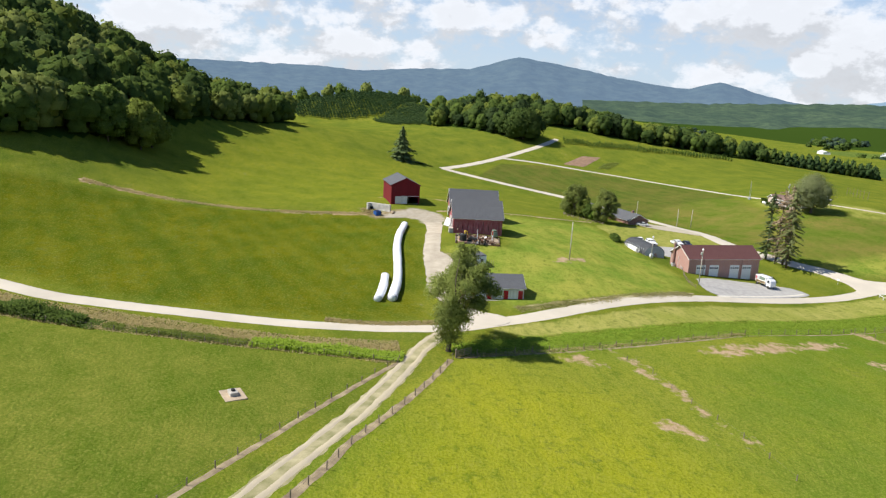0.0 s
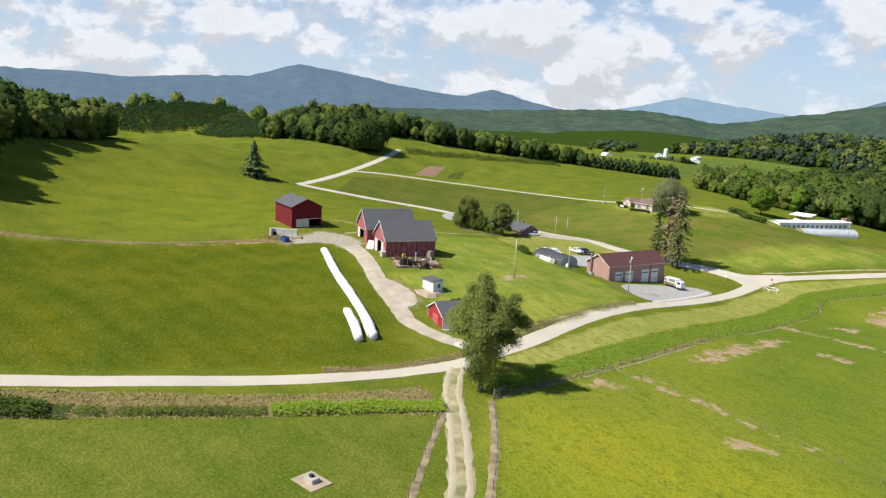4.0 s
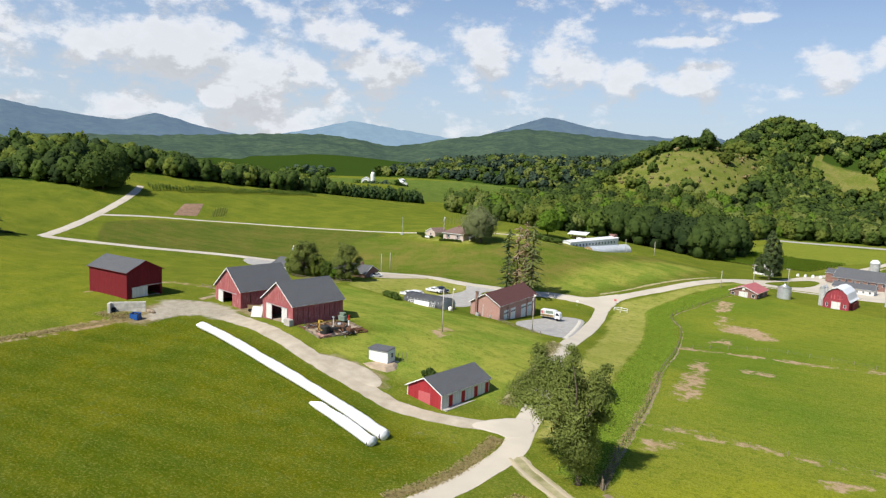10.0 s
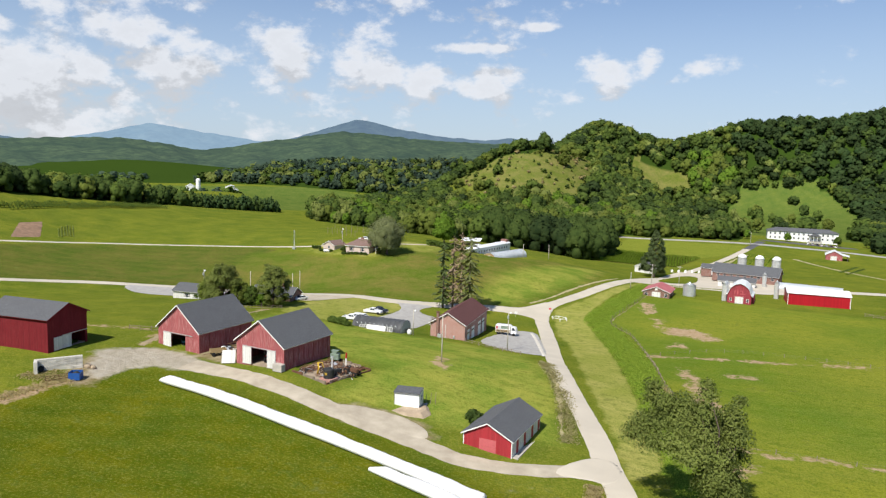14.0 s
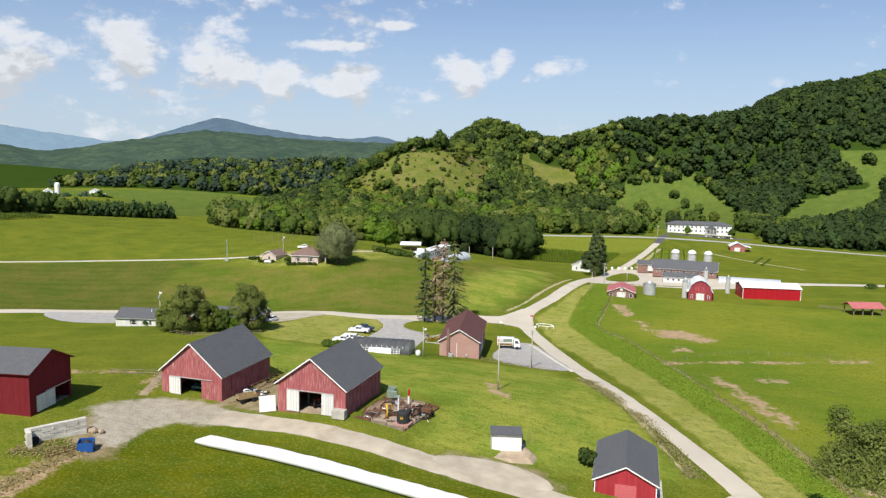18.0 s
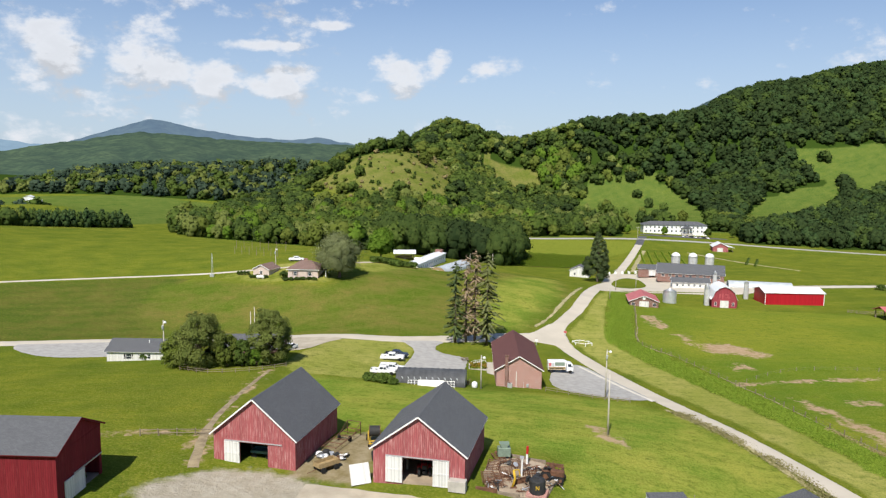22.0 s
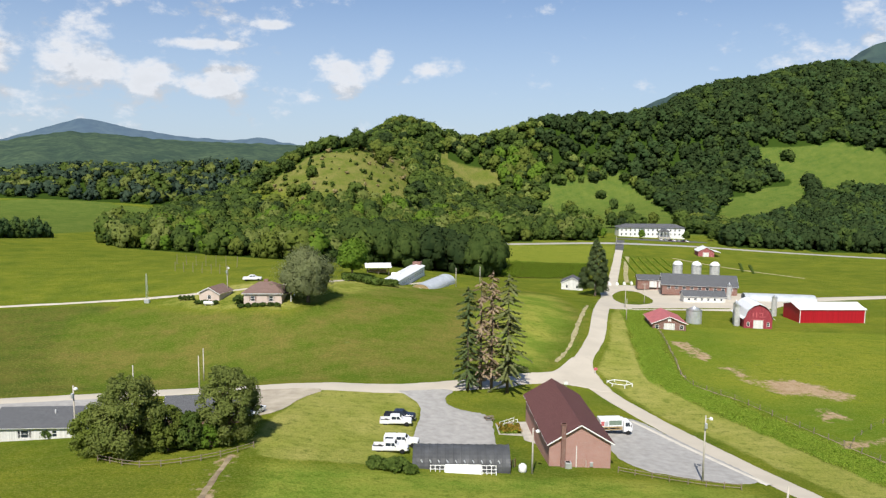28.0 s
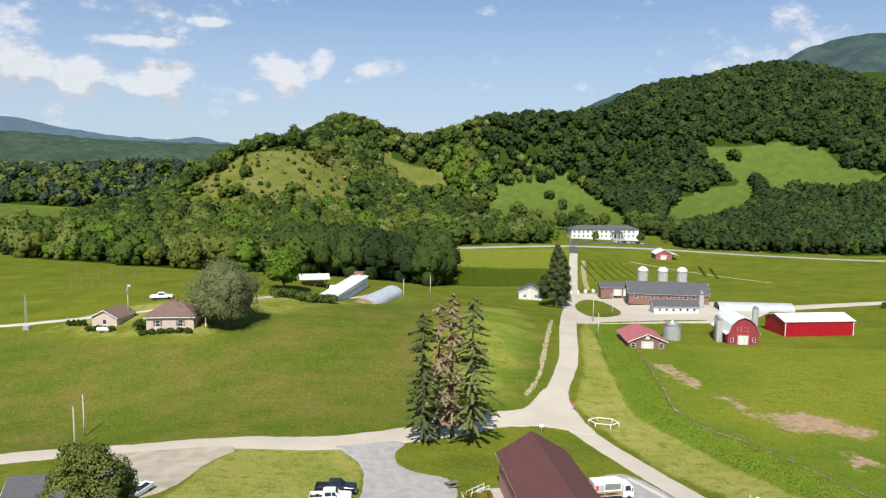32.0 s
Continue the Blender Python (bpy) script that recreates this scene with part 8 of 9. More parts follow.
for a in (5.0, 8.8):
    door_part(wing, pose(3.95, a + 1.6, -0.3, 0, 0, 90), 3.2, 2.9, "white_boards", "wing_door", False)
milk = base("milk_house", 70.6, 239.8, -94, "white milk house with a grey hipped roof", "building", z=-12.7)
mw = tuple((1.6 + 2.4 * k, 2.4 + 2.4 * k, 1.0, 1.9) for k in range(6))
gabled(milk, 6.0, 15.5, 2.7, 4.3, "white_boards", "shingle", right=mw, over=0.45, drop=1.0, floor="concrete")
house_windows(milk, tuple(pose(2.96, (a + b) / 2, 1.0, 0, 0, 90) for a, b, _, _ in mw), 0.8, 0.9)
hoop_barn = base("hoop_barn", 95.2, 243.0, -97, "long white film hoop barn", "barn", z=-12.3)
arch3 = [(3.8 * math.cos(math.pi * k / 10), 0.5 + 2.2 * math.sin(math.pi * k / 10)) for k in range(11)]
s3 = Shape()
for j in range(13):
    for x, z in [(3.8, -1)] + arch3 + [(-3.8, -1)]:
        s3.v.append((x, 26.0 * j / 12, z))
for j in range(12):
    for k in range(12):
        a = j * 13 + k
        s3.f.append((a, a + 1, a + 14, a + 13))
part("film_cover", s3, "clear_film", hoop_barn, smooth=True)
part("end_wall", Shape().prism([(x, z) for x, z in arch3] + [(-3.8, -1), (3.8, -1)], 25.9, 26.0), "tan_wood", hoop_barn)
white_cot = base("white_cottage", 33.0, 275.4, -10, "small white cottage with grey roof", "house", z=-15.0)
gabled(white_cot, 9.2, 8.6, 3.2, 5.4, "white_boards", "shingle", front=((-2.6, -1.8, 0.9, 2.0), (1.8, 2.6, 0.9, 2.0)), over=0.4, drop=1.2, floor="concrete")
house_windows(white_cot, (pose(-2.2, 0.04, 0.9), pose(2.2, 0.04, 0.9)), 0.8, 1.1)
part("chimney", Shape().box(-0.3, 0.3, 5.2, 5.8, 3.5, 5.6), "dark_brick", white_cot)
far_red = base("small_barn", 136.0, 417.0, -5, "small red barn with lean-to and grey metal roof", "barn", z=-16.9)
gabled(far_red, 9.6, 11.0, 3.4, 5.8, "barn", "white_metal", front=((-2.0, 1.6, -1, 2.5),), over=0.5, drop=1.2, floor="dirt")
door_part(far_red, pose(-0.2, 0.05, -0.2), 3.6, 2.8, "white_boards", "barn_door", False)
part("lean_to_roof", Shape().box(4.6, 8.4, -0.4, 11.4, 3.0, 3.12), "white_metal", far_red, m=pose(0, 0, 1.55, 0, 13, 0))
for y in (0.3, 5.5, 10.7):
    part("post", Shape().box(7.8, 8.0, y - 0.1, y + 0.1, -1, 2.8), "wood", far_red)
shelter = base("shelter", 134.0, 177.5, 12, "open shelter with a faded red roof", "shelter", z=height(134, 177.5))
for x in (-5, -1.7, 1.7, 5):
    for y in (-3, 3):
        part("post", Shape().box(x - 0.15, x + 0.15, y - 0.15, y + 0.15, -0.4, 2.8), "wood", shelter)
for s_ in (-1, 1):
    part("roof", Shape().prism([(0, 4.3), (s_ * 4.0, 2.7), (s_ * 4.0, 2.82), (0, 4.42)], -6, 6, pose(0, 0, 0, 0, 0, 90)), "pink_roof", shelter)

# ---- the white hall ----
hall = base("white_hall", 98.5, 502.5, 2, "long two-storey white hall with grey hipped roof", "hall", z=-12.9)
hall_w = tuple((1.6 + 3.3 * k, 2.7 + 3.3 * k, z, z + 1.4) for k in range(14) for z in (0.9, 3.9))
part("front_wall", Shape().wall(0, 49, -3, 6.4, hall_w, 0.25), "white", hall)
part("back_wall", Shape().wall(0, 49, -3, 6.4, (), 0.25, pose(0, 12, 0)), "white", hall)
for x in (0.0, 48.75):
    part("end_wall", Shape().box(x, x + 0.25, 0.25, 12, -3, 6.4), "white", hall)
part("roof", Shape().add([(-0.8, -0.8, 6.4), (49.8, -0.8, 6.4), (49.8, 13.0, 6.4), (-0.8, 13.0, 6.4), (6, 6.1, 9.0), (43, 6.1, 9.0)], [(0, 1, 5, 4), (1, 2, 5), (2, 3, 4, 5), (3, 0, 4), (3, 2, 1, 0)]), "shingle", hall, "grey hipped shingle roof")
for a, b, c, d in hall_w:
    window_part(hall, pose((a + b) / 2, 0.08, c), b - a, d - c)
part("portico_roof", Shape().prism([(-4.2, 4.0), (4.2, 4.0), (0, 6.2)], -5, 0.1), "shingle", hall, m=pose(33, 0, 0))
for x in (-3.8, -1.3, 1.3, 3.8):
    part("column", Shape().tube([(33 + x, -4.6, -1.5), (33 + x, -4.6, 4.0)], 0.2, 10), "white", hall)
part("portico_floor", Shape().box(28.8, 37.2, -5, 0, -2.5, 0.05), "concrete", hall)
for k in range(7):
    sedan(126 + 3.0 * k, 488 - 0.4 * k, 4 * (k % 3) + 175, ("car_white", "car_silver", "car_dark")[k % 3], "parked car before the white hall")
patch("hall_park", [(92, 478), (160, 484), (158, 494), (92, 490)], "asphalt", "asphalt parking before the white hall", 0.16, 3)

# ---- poles, fences, rails ----


def utility_pole(x, y, h, label, arm=False, lamp=False, cross=0, turn=0):
    ob = base("utility_pole", x, y, turn, label, "pole")
    part("shaft", Shape().tube([(0, 0, -0.8), (0, 0, h)], [0.16, 0.10], 8), "pole", ob, smooth=True)
    for k in range(cross):
        z = h - 0.4 - 0.7 * k
        a = part("crossarm", Shape().box(-1.1, 1.1, -0.06, 0.06, z - 0.06, z + 0.06), "pole", ob)
        for u in (-1.0, -0.4, 0.4, 1.0):
            part("insulator", Shape().lathe([(0.05, z + 0.06), (0.06, z + 0.16), (0.02, z + 0.2)], 8), "white", a, m=pose(u, 0, 0))
    if lamp:
        part("lamp_arm", Shape().tube([(0, 0, h - 0.5), (0.6, -0.4, h - 0.25)], 0.04, 5), "galvanised", ob)
        part("lamp_head", Shape().lathe([(0.28, h - 0.5), (0.3, h - 0.3), (0.12, h - 0.1)], 12), "white", ob, m=pose(0.65, -0.45, 0))
    part("transformer", Shape().lathe([(0.2, h - 1.9), (0.22, h - 1.8), (0.22, h - 1.2), (0.1, h - 1.1)], 12), "galvanised", ob, m=pose(0, -0.35, 0)) if arm else None
    return ob


utility_pole(20.3, 28.0, 10.4, "tall weathered wooden pole in the field")
utility_pole(23.9, 64.6, 10.4, "wooden utility pole with lamp by the road", True, True)
utility_pole(-2.2, 62.9, 7.2, "wooden pole with a lamp beside the tunnel", False, True)
utility_pole(-73.0, 63.8, 10.0, "wooden utility pole with lamp by the white house", True, True)
utility_pole(-69.6, 106.5, 7.5, "plain wooden pole beside the west road")
utility_pole(-71.2, 113.6, 7.5, "plain wooden pole at the field edge")
utility_pole(-82.4, 164.0, 8.0, "wooden utility pole with lamp by the cream house", True, True)
utility_pole(38.2, 188.0, 7.0, "wooden pole beside the farm road")
utility_pole(43.6, 215.6, 8.6, "dark wooden utility pole beside the farm road", cross=1)
utility_pole(54.0, 231.0, 8.0, "wooden pole at the dairy lane", cross=1)
utility_pole(86.0, 447.0, 10.0, "wooden utility pole at the highway", cross=1)
utility_pole(-77.0, 92.0, 8.5, "thin wooden pole behind the houses")
utility_pole(-17.0, 222.0, 7.0, "thin wooden pole beside the pale tunnel")
utility_pole(-8.0, 236.0, 7.0, "thin wooden pole on the rise")
mast = base("radio_mast", -104.6, 160.2, 0, "slim lattice mast with small boxes at its foot", "mast")
for k in range(3):
    w = 2 * math.pi * k / 3
    part("leg", Shape().tube([(0.35 * math.cos(w), 0.35 * math.sin(w), -0.3), (0.15 * math.cos(w), 0.15 * math.sin(w), 8.5)], 0.04, 5), "galvanised", mast)
for k in range(8):
    part("brace", Shape().tube([(0.3, 0, 0.5 + k), (-0.2, 0.25, 1.0 + k), (-0.2, -0.25, 1.5 + k)], 0.02, 4), "galvanised", mast)
part("equipment_box", Shape().box(-0.7, 0.7, -0.5, 0.3, 0, 1.0, None, 0.04), "galvanised", mast)


def fence(name, line, label, step=3.6, h=1.25, wires=3, lean=4.0, kind_rail=False, seed=1):
    rnd = random.Random(seed)
    pts = curve_points(line, 0.5)
    ob = base(name, line[0][0], line[0][1], 0, label, "fence", z=0)
    ox, oy = line[0]
    tops, gone = [], 0.0
    post_mesh = mesh_of("post", Shape().tube([(0, 0, -0.5), (0, 0, h)], [0.085, 0.075], 6), "wood")
    for a, b in zip(pts, pts[1:]):
        gone += (b - a).length
        if gone >= step or not tops:
            gone = 0
            z = height(a[0], a[1])
            part("post", post_mesh, None, ob, m=pose(a[0] - ox, a[1] - oy, z, rnd.uniform(-lean, lean), rnd.uniform(-lean, lean), 0))
            tops.append((a[0] - ox, a[1] - oy, z))
    for w in range(wires):
        zz = h * (w + 0.8) / (wires + 0.2)
        for k in range(0, len(tops) - 1, 6):
            seg = [(x, y, z + zz) for x, y, z in tops[k:k + 7]]
            if len(seg) > 1:
                part("rail" if kind_rail else "wire", Shape().tube(seg, 0.05 if kind_rail else 0.012, 4, caps=False), "wood" if kind_rail else "wire", ob)
    return ob


FENCE_R = [(81.2, -14.3), (77.4, 0.4), (73.4, 19), (69.2, 37), (64.2, 54), (58, 82), (48.8, 112.5), (40.2, 128), (42.2, 148), (44.6, 168), (45.4, 176)]
fence("pasture_fence", FENCE_R, "old wooden post and wire fence along the pasture")
fence("track_fence", [(82.4, -15.4), (92, -20.6), (101, -26), (114.2, -34.8), (124, -40), (150, -57)], "old post and wire fence beside the farm track", seed=2)
fence("west_track_fence", [(83.5, -25.2), (91, -30.6), (99, -36.4), (108, -42.6), (116.4, -48.2), (123, -52.6), (150, -70.4)], "low post and wire fence along the west of the track", 4.0, 1.05, 2, seed=3)
fence("ditch_fence", [(85, -25.6), (82, -35), (78.6, -50), (74, -68.5), (69.5, -86.5), (63, -104), (53, -124)], "post and wire fence along the overgrown ditch", 4.0, 1.1, 2, seed=4)
fence("inner_fence", [(57, 86), (63, 94), (76, 104), (95, 106), (120, 104)], "thin wire fence across the pasture", 5.0, 1.0, 2, seed=5)
fence("far_fence", [(74.6, 16), (85, 21), (97, 22), (110, 24), (128, 24)], "thin wire fence across the pasture", 6.0, 0.9, 1, seed=6)
fence("yard_fence", [(-66, 57), (-58, 54), (-50, 58), (-44, 66)], "low wooden fence round the bushes", 2.6, 1.0, 2, seed=7, kind_rail=True)
fence("garage_fence", [(11.5, 66.6), (18, 63.5), (24, 61.6), (30, 61)], "grey rail fence at the edge of the garage yard", 2.2, 1.0, 2, seed=8, kind_rail=True)
fence("barn_fence", [(-39, 13), (-45, 11.5), (-50, 10)], "short wooden rail fence in the grass", 2.4, 1.1, 2, seed=9, kind_rail=True)
fence("shelter_fence", [(122, 186), (128, 184), (140, 186), (150, 190)], "wooden rail fence by the shelter", 2.6, 1.2, 3, seed=10, kind_rail=True)
fence("garden_fence", [(-122, 225), (-112, 221), (-102, 217), (-93, 214)], "row of tall pale trellis posts", 4.2, 4.0, 2, seed=11)
fence("garden_fence", [(-115, 206), (-106, 201), (-96, 195), (-88, 189)], "row of tall pale trellis posts", 4.2, 3.4, 2, seed=12)
gate = base("farm_gate", 81.6, -14.6, 118, "grey wooden farm gate hanging open", "gate")
for z in (0.3, 0.65, 1.0, 1.3):
    part("bar", Shape().box(0, 3.4, -0.03, 0.03, z, z + 0.1), "wood", gate)
for x in (0, 1.7, 3.3):
    part("stile", Shape().box(x, x + 0.1, -0.05, 0.05, 0.1, 1.45), "wood", gate)
part("gate_post", Shape().tube([(-0.2, 0, -0.5), (-0.2, 0, 1.7)], 0.14, 8), "wood", gate)

ring_rail = base("ring_rail", 23.6, 125.2, -20, "low white six-sided railing in the grass", "railing")
ring_pts = [(2.9 * math.cos(math.radians(60 * k)), 2.0 * math.sin(math.radians(60 * k))) for k in range(6)]
for k, (x, y) in enumerate(ring_pts):
    part("post", Shape().box(x - 0.09, x + 0.09, y - 0.09, y + 0.09, -0.4, 0.75), "white", ring_rail)
    q = ring_pts[(k + 1) % 6]
    part("rail", Shape().tube([(x, y, 0.62), (*q, 0.62)], 0.09, 5), "white", ring_rail)
for x, y, lab in ((18.9, 131.0, "red and white road sign on a post"), (10.2, 119.0, "white road sign on a post")):
    sg = base("road_sign", x, y, 10, lab, "sign")
    part("post", Shape().tube([(0, 0, -0.3), (0, 0, 1.8)], 0.05, 6), "galvanised", sg)
    part("panel", Shape().box(-0.45, 0.45, -0.05, -0.02, 1.1, 1.75), "faded_red" if "red" in lab else "white", sg)
slab = base("trough_pad", 99.5, -51.5, 20, "square concrete pad with a small trough", "pad")
part("slab", Shape().box(-2.1, 2.1, -1.6, 1.6, -0.4, 0.12, None, 0.04), "soil_heap", slab)
part("trough", Shape().box(-0.9, 0.9, -0.6, 0.6, 0.12, 0.7, None, 0.06), "concrete", slab)
part("valve", Shape().box(-0.3, 0.3, -0.25, 0.25, 0.7, 1.0, None, 0.04), "dark", slab)
hutch = base("calf_hutches", 86.0, 300.0, 0, "row of small white calf hutches", "hutch")
hutch_mesh = mesh_of("hutch", Shape().prism([(-0.6, 0), (0.6, 0), (0.55, 1.0), (0, 1.4), (-0.55, 1.0)], -0.8, 0.8), "white")
for k in range(7):
    part("hutch", hutch_mesh, None, hutch, m=pose(-40 + 3.4 * k, -8 + 0.4 * k, height(46 + 3.4 * k, 292 + 0.4 * k) - height(86, 300)))

# ---- single trees ----
JUNCTION_HEADS = (
    (0, 0, 2.2, 2.4), (-0.3, 0.3, 4.5, 2.8), (-1, 0.8, 6.8, 2.9), (-2, 1.3, 8.8, 2.8), (0.8, -0.6, 5, 2.0), (-0.5, 2, 6, 2.2), (-2.2, -0.6, 6.2, 2.2),
    (-4, 2, 11.2, 2.8), (-6.5, 2.5, 12.3, 2.6), (-9, 3, 12, 2.4), (-11.2, 3.5, 11.5, 2.0), (-12.6, 3, 10, 1.7), (-7, -1, 10.5, 2.2), (-4.5, -2, 9.5, 2.1), (-9.8, 0.5, 10, 2.0),
    (-3, 5, 11, 2.4), (-1, 6.5, 11.5, 2.2), (0.3, 7.8, 11, 1.6), (-5.5, 6, 12.5, 2.2), (-8.8, 5.6, 13, 1.8), (-10.6, 5.6, 16.4, 1.3), (-10.4, 5.6, 14.6, 1.6),
    (-3.5, 2.5, 14.6, 1.9), (-3.2, 2.2, 17.2, 1.4), (-3.4, 2, 18.8, 0.9), (-6.5, 3.5, 15.0, 1.8), (0, 4.5, 14, 1.8), (0.8, 5.5, 15.8, 1.1), (0.8, 3, 11.6, 2.0), (-8.5, 2.5, 15.2, 1.5), (0.5, 4.6, 8.5, 2.1), (-1.5, 5.2, 8, 1.9))
broad_tree("tree", 78.2, -15.5, 19.4, 6.0, "leaf_olive", "large ragged dark green tree beside the farm track", 21, 50000, 0.118, 20, 0.42, 0.10, heads=JUNCTION_HEADS, core=0.28, lean=(-4.2, 2.6))
broad_tree("willow", -57.2, 157.0, 15.5, 8.2, "leaf_willow", "broad grey-green willow beside the cream house", 22, 22000, 0.18, 52, 0.5, 0.10, droop=0.35, core=0.5)
broad_tree("tree", -53.6, 211.0, 13.0, 5.8, "leaf_bright", "round bright green tree behind the willow", 23, 4000, 0.36, 30, 0.3, 0.15)
def feather_heads(seed, h, r, n):
    """Many small uneven clumps from the ground up, thrown wide, with some tall sprays."""
    rnd = random.Random(seed)
    out = []
    for k in range(n):
        f = ((k + rnd.random()) / n) ** 0.85
        bulge = math.sin(math.pi * (0.16 + 0.78 * f)) ** 0.6
        w, d = 2.4 * k + rnd.uniform(-0.5, 0.5), r * bulge * math.sqrt(rnd.uniform(0.15, 1.05))
        out.append((math.cos(w) * d, math.sin(w) * d, h * (0.06 + 0.86 * f), r * rnd.uniform(0.16, 0.30)))
    for k in range(7):
        w, d = rnd.uniform(0, 6.28), r * rnd.uniform(0.1, 0.55)
        out.append((math.cos(w) * d, math.sin(w) * d, h * rnd.uniform(0.88, 1.0), r * rnd.uniform(0.08, 0.14)))
    return out


for x, y, h, r, mt, s_ in ((-62.6, 59.5, 11.6, 5.2, "leaf_olive", 24), (-57.6, 61.5, 7.0, 2.8, "leaf_yellow", 25), (-49.8, 66.6, 12.2, 4.6, "leaf_olive", 26), (-68.0, 60.5, 7.0, 3.4, "leaf_yellow", 27), (-54.6, 62.6, 5.6, 2.6, "leaf", 28), (-52.0, 63.6, 3.4, 1.9, "leaf_bright", 29)):
    broad_tree("tree", x, y, h, r, mt, "loose leafy yard tree before the brick house", s_, int(1300 * r * h ** 0.5), 0.135, 34, 0.22, 0.02, heads=feather_heads(s_, h, r, 64), core=0.3)
for x, y, h, r, mt, s_, gaps, size, lab in ((-12.2, 108.8, 23.0, 4.0, "needle_thin", 31, 0.70, 0.32, "tall ragged green spruce by the road"), (-9.4, 110.6, 25.0, 4.0, "needle_dead", 32, 0.74, 0.27, "tall dead brown spruce by the road"), (-3.6, 110.6, 26.5, 5.0, "needle_pale", 33, 0.66, 0.36, "tall thin yellow-green spruce by the road"), (-7.0, 111.6, 26.5, 4.2, "needle_dead", 34, 0.70, 0.27, "tall dead brown spruce by the road")):
    spruce("dead_spruce" if mt == "needle_dead" else "spruce", x, y, h, r, mt, lab, s_, 44, size, 0.30, 0.10, gaps, 9, shape=0.30)
pine_heads = [(math.cos(2.4 * k) * 6.4 * (1 - (k / 60) ** 1.4) ** 0.8 * (0.55 + 0.45 * ((k * 7) % 5) / 4), math.sin(2.4 * k) * 6.4 * (1 - (k / 60) ** 1.4) ** 0.8 * (0.55 + 0.45 * ((k * 7) % 5) / 4), 2.6 + 20.4 * k / 60, 1.75 - 0.95 * k / 60) for k in range(60)]
broad_tree("pine", 40.2, 258.0, 24.0, 7.6, "needle_thin", "tall dense green pine beside the farm road", 35, 20000, 0.22, 34, 0.4, 0.05, heads=pine_heads, core=0.4)
spruce("spruce", -187.5, 7.0, 18.0, 9.6, "needle_thin", "lone broad dark spruce on the grassy hill", 36, 24, 0.62, 0.3, 0.03, 0.12, 13)
broad_tree("oak", -258, 94, 19, 14.5, "leaf_dark", "broad dark oak at the end of the lane", 37, 6500, 0.55, 44, 0.6, 0.0)
broad_tree("tree", -100, -102, 15, 7, "leaf_yellow", "yellow-green tree at the edge of the wood", 38, 3800, 0.42, 34, 0.3, 0.02)
broad_tree("tree", -90, -104, 19, 7.5, "leaf_yellow", "yellow-green tree at the edge of the wood", 39, 3800, 0.42, 34, 0.3, 0.05)
broad_tree("tree", -80, -113, 20, 7.5, "leaf", "tall green tree at the edge of the wood", 40, 3800, 0.42, 34, 0.3, 0.08)
for k, (x, h, r) in enumerate(((6, 9, 5), (18, 10, 5), (27, 9, 4.5), (46, 10, 5), (58, 10, 5), (69, 9, 4.5), (36, 8, 4))):
    broad_tree("tree", x, 464 + 2 * (k % 2), h, r, ("leaf", "leaf_dark")[k % 2], "round roadside tree beside the highway", 50 + k, 700, 0.55, 16, 0.2, 0.15, group="row of roadside trees")
for k, (x, y) in enumerate(((84, 484), (112, 487), (146, 494), (166, 500))):
    broad_tree("tree", x, y, 7, 3, "leaf_bright" if k < 2 else "leaf", "young tree before the white hall", 60 + k, 500, 0.45, 12, 0.15, 0.2, group="young trees by the hall")
for k, (x, y, h, r) in enumerate(((70, 545, 14, 6), (92, 560, 13, 5), (110, 590, 14, 6), (118, 545, 9, 3.5), (150, 610, 13, 5), (82, 530, 9, 4))):
    broad_tree("tree", x, y, h, r, ("leaf", "leaf_yellow", "leaf_dark")[k % 3], "single tree on the hillside meadow", 70 + k, 600, 0.7, 16, 0.25, 0.12)
for k, (x, y, h, r) in enumerate(((-120, 655, 20, 11), (-95, 640, 13, 7), (-60, 650, 15, 8), (-175, 610, 11, 6), (-190, 650, 12, 7), (-150, 590, 10, 5), (-40, 640, 13, 6), (-15, 650, 12, 6), (-165, 700, 12, 6), (20, 630, 14, 7), (-70, 700, 15, 7))):
    broad_tree("tree", x, y, h, r, ("leaf_dark", "leaf_yellow", "leaf")[k % 3], "single tree on the rough knob meadow", 80 + k, 900, 0.75, 18, 0.3, 0.02)


def bush(x, y, h, r, material, label, seed, leaves=700, size=0.2):
    rnd = random.Random(seed)
    ob = base("bush", x, y, 0, label, "bush")
    c, s = clump_points(rnd, 12, r, h * 0.25, h * 0.75)
    part("leaves", quads_mesh("leaves", leaf_cloud(c, s, leaves, size, seed), material), None, ob)
    part("stems", Shape().tube([(0, 0, -0.2), (0.1, 0, h * 0.6)], 0.06, 5).tube([(0.1, 0.1, -0.2), (-0.3, 0.3, h * 0.5)], 0.05, 5), "bark", ob)
    return ob


bush(37.0, 2.2, 2.6, 1.8, "leaf_dark", "dark conical bush behind the shed", 1)
bush(-22.8, 59.6, 2.0, 1.9, "leaf", "leafy green bush beside the tunnel", 2, 1200)
bush(-25.6, 60.4, 1.5, 1.5, "leaf", "leafy green bush beside the tunnel", 3, 900)
bush(-20.6, 59.2, 1.3, 1.2, "leaf", "leafy green bush beside the tunnel", 4, 600)
bush(-81.0, 70.8, 2.0, 1.8, "leaf_dark", "clipped dark bush at the white house", 5, 900)
for k in range(6):
    bush(-74.6 + 2.0 * k, 151.6 + 0.1 * k, 0.8, 1.1, "leaf_dark", "low clipped hedge bush before the cream house", 6 + k, 350)
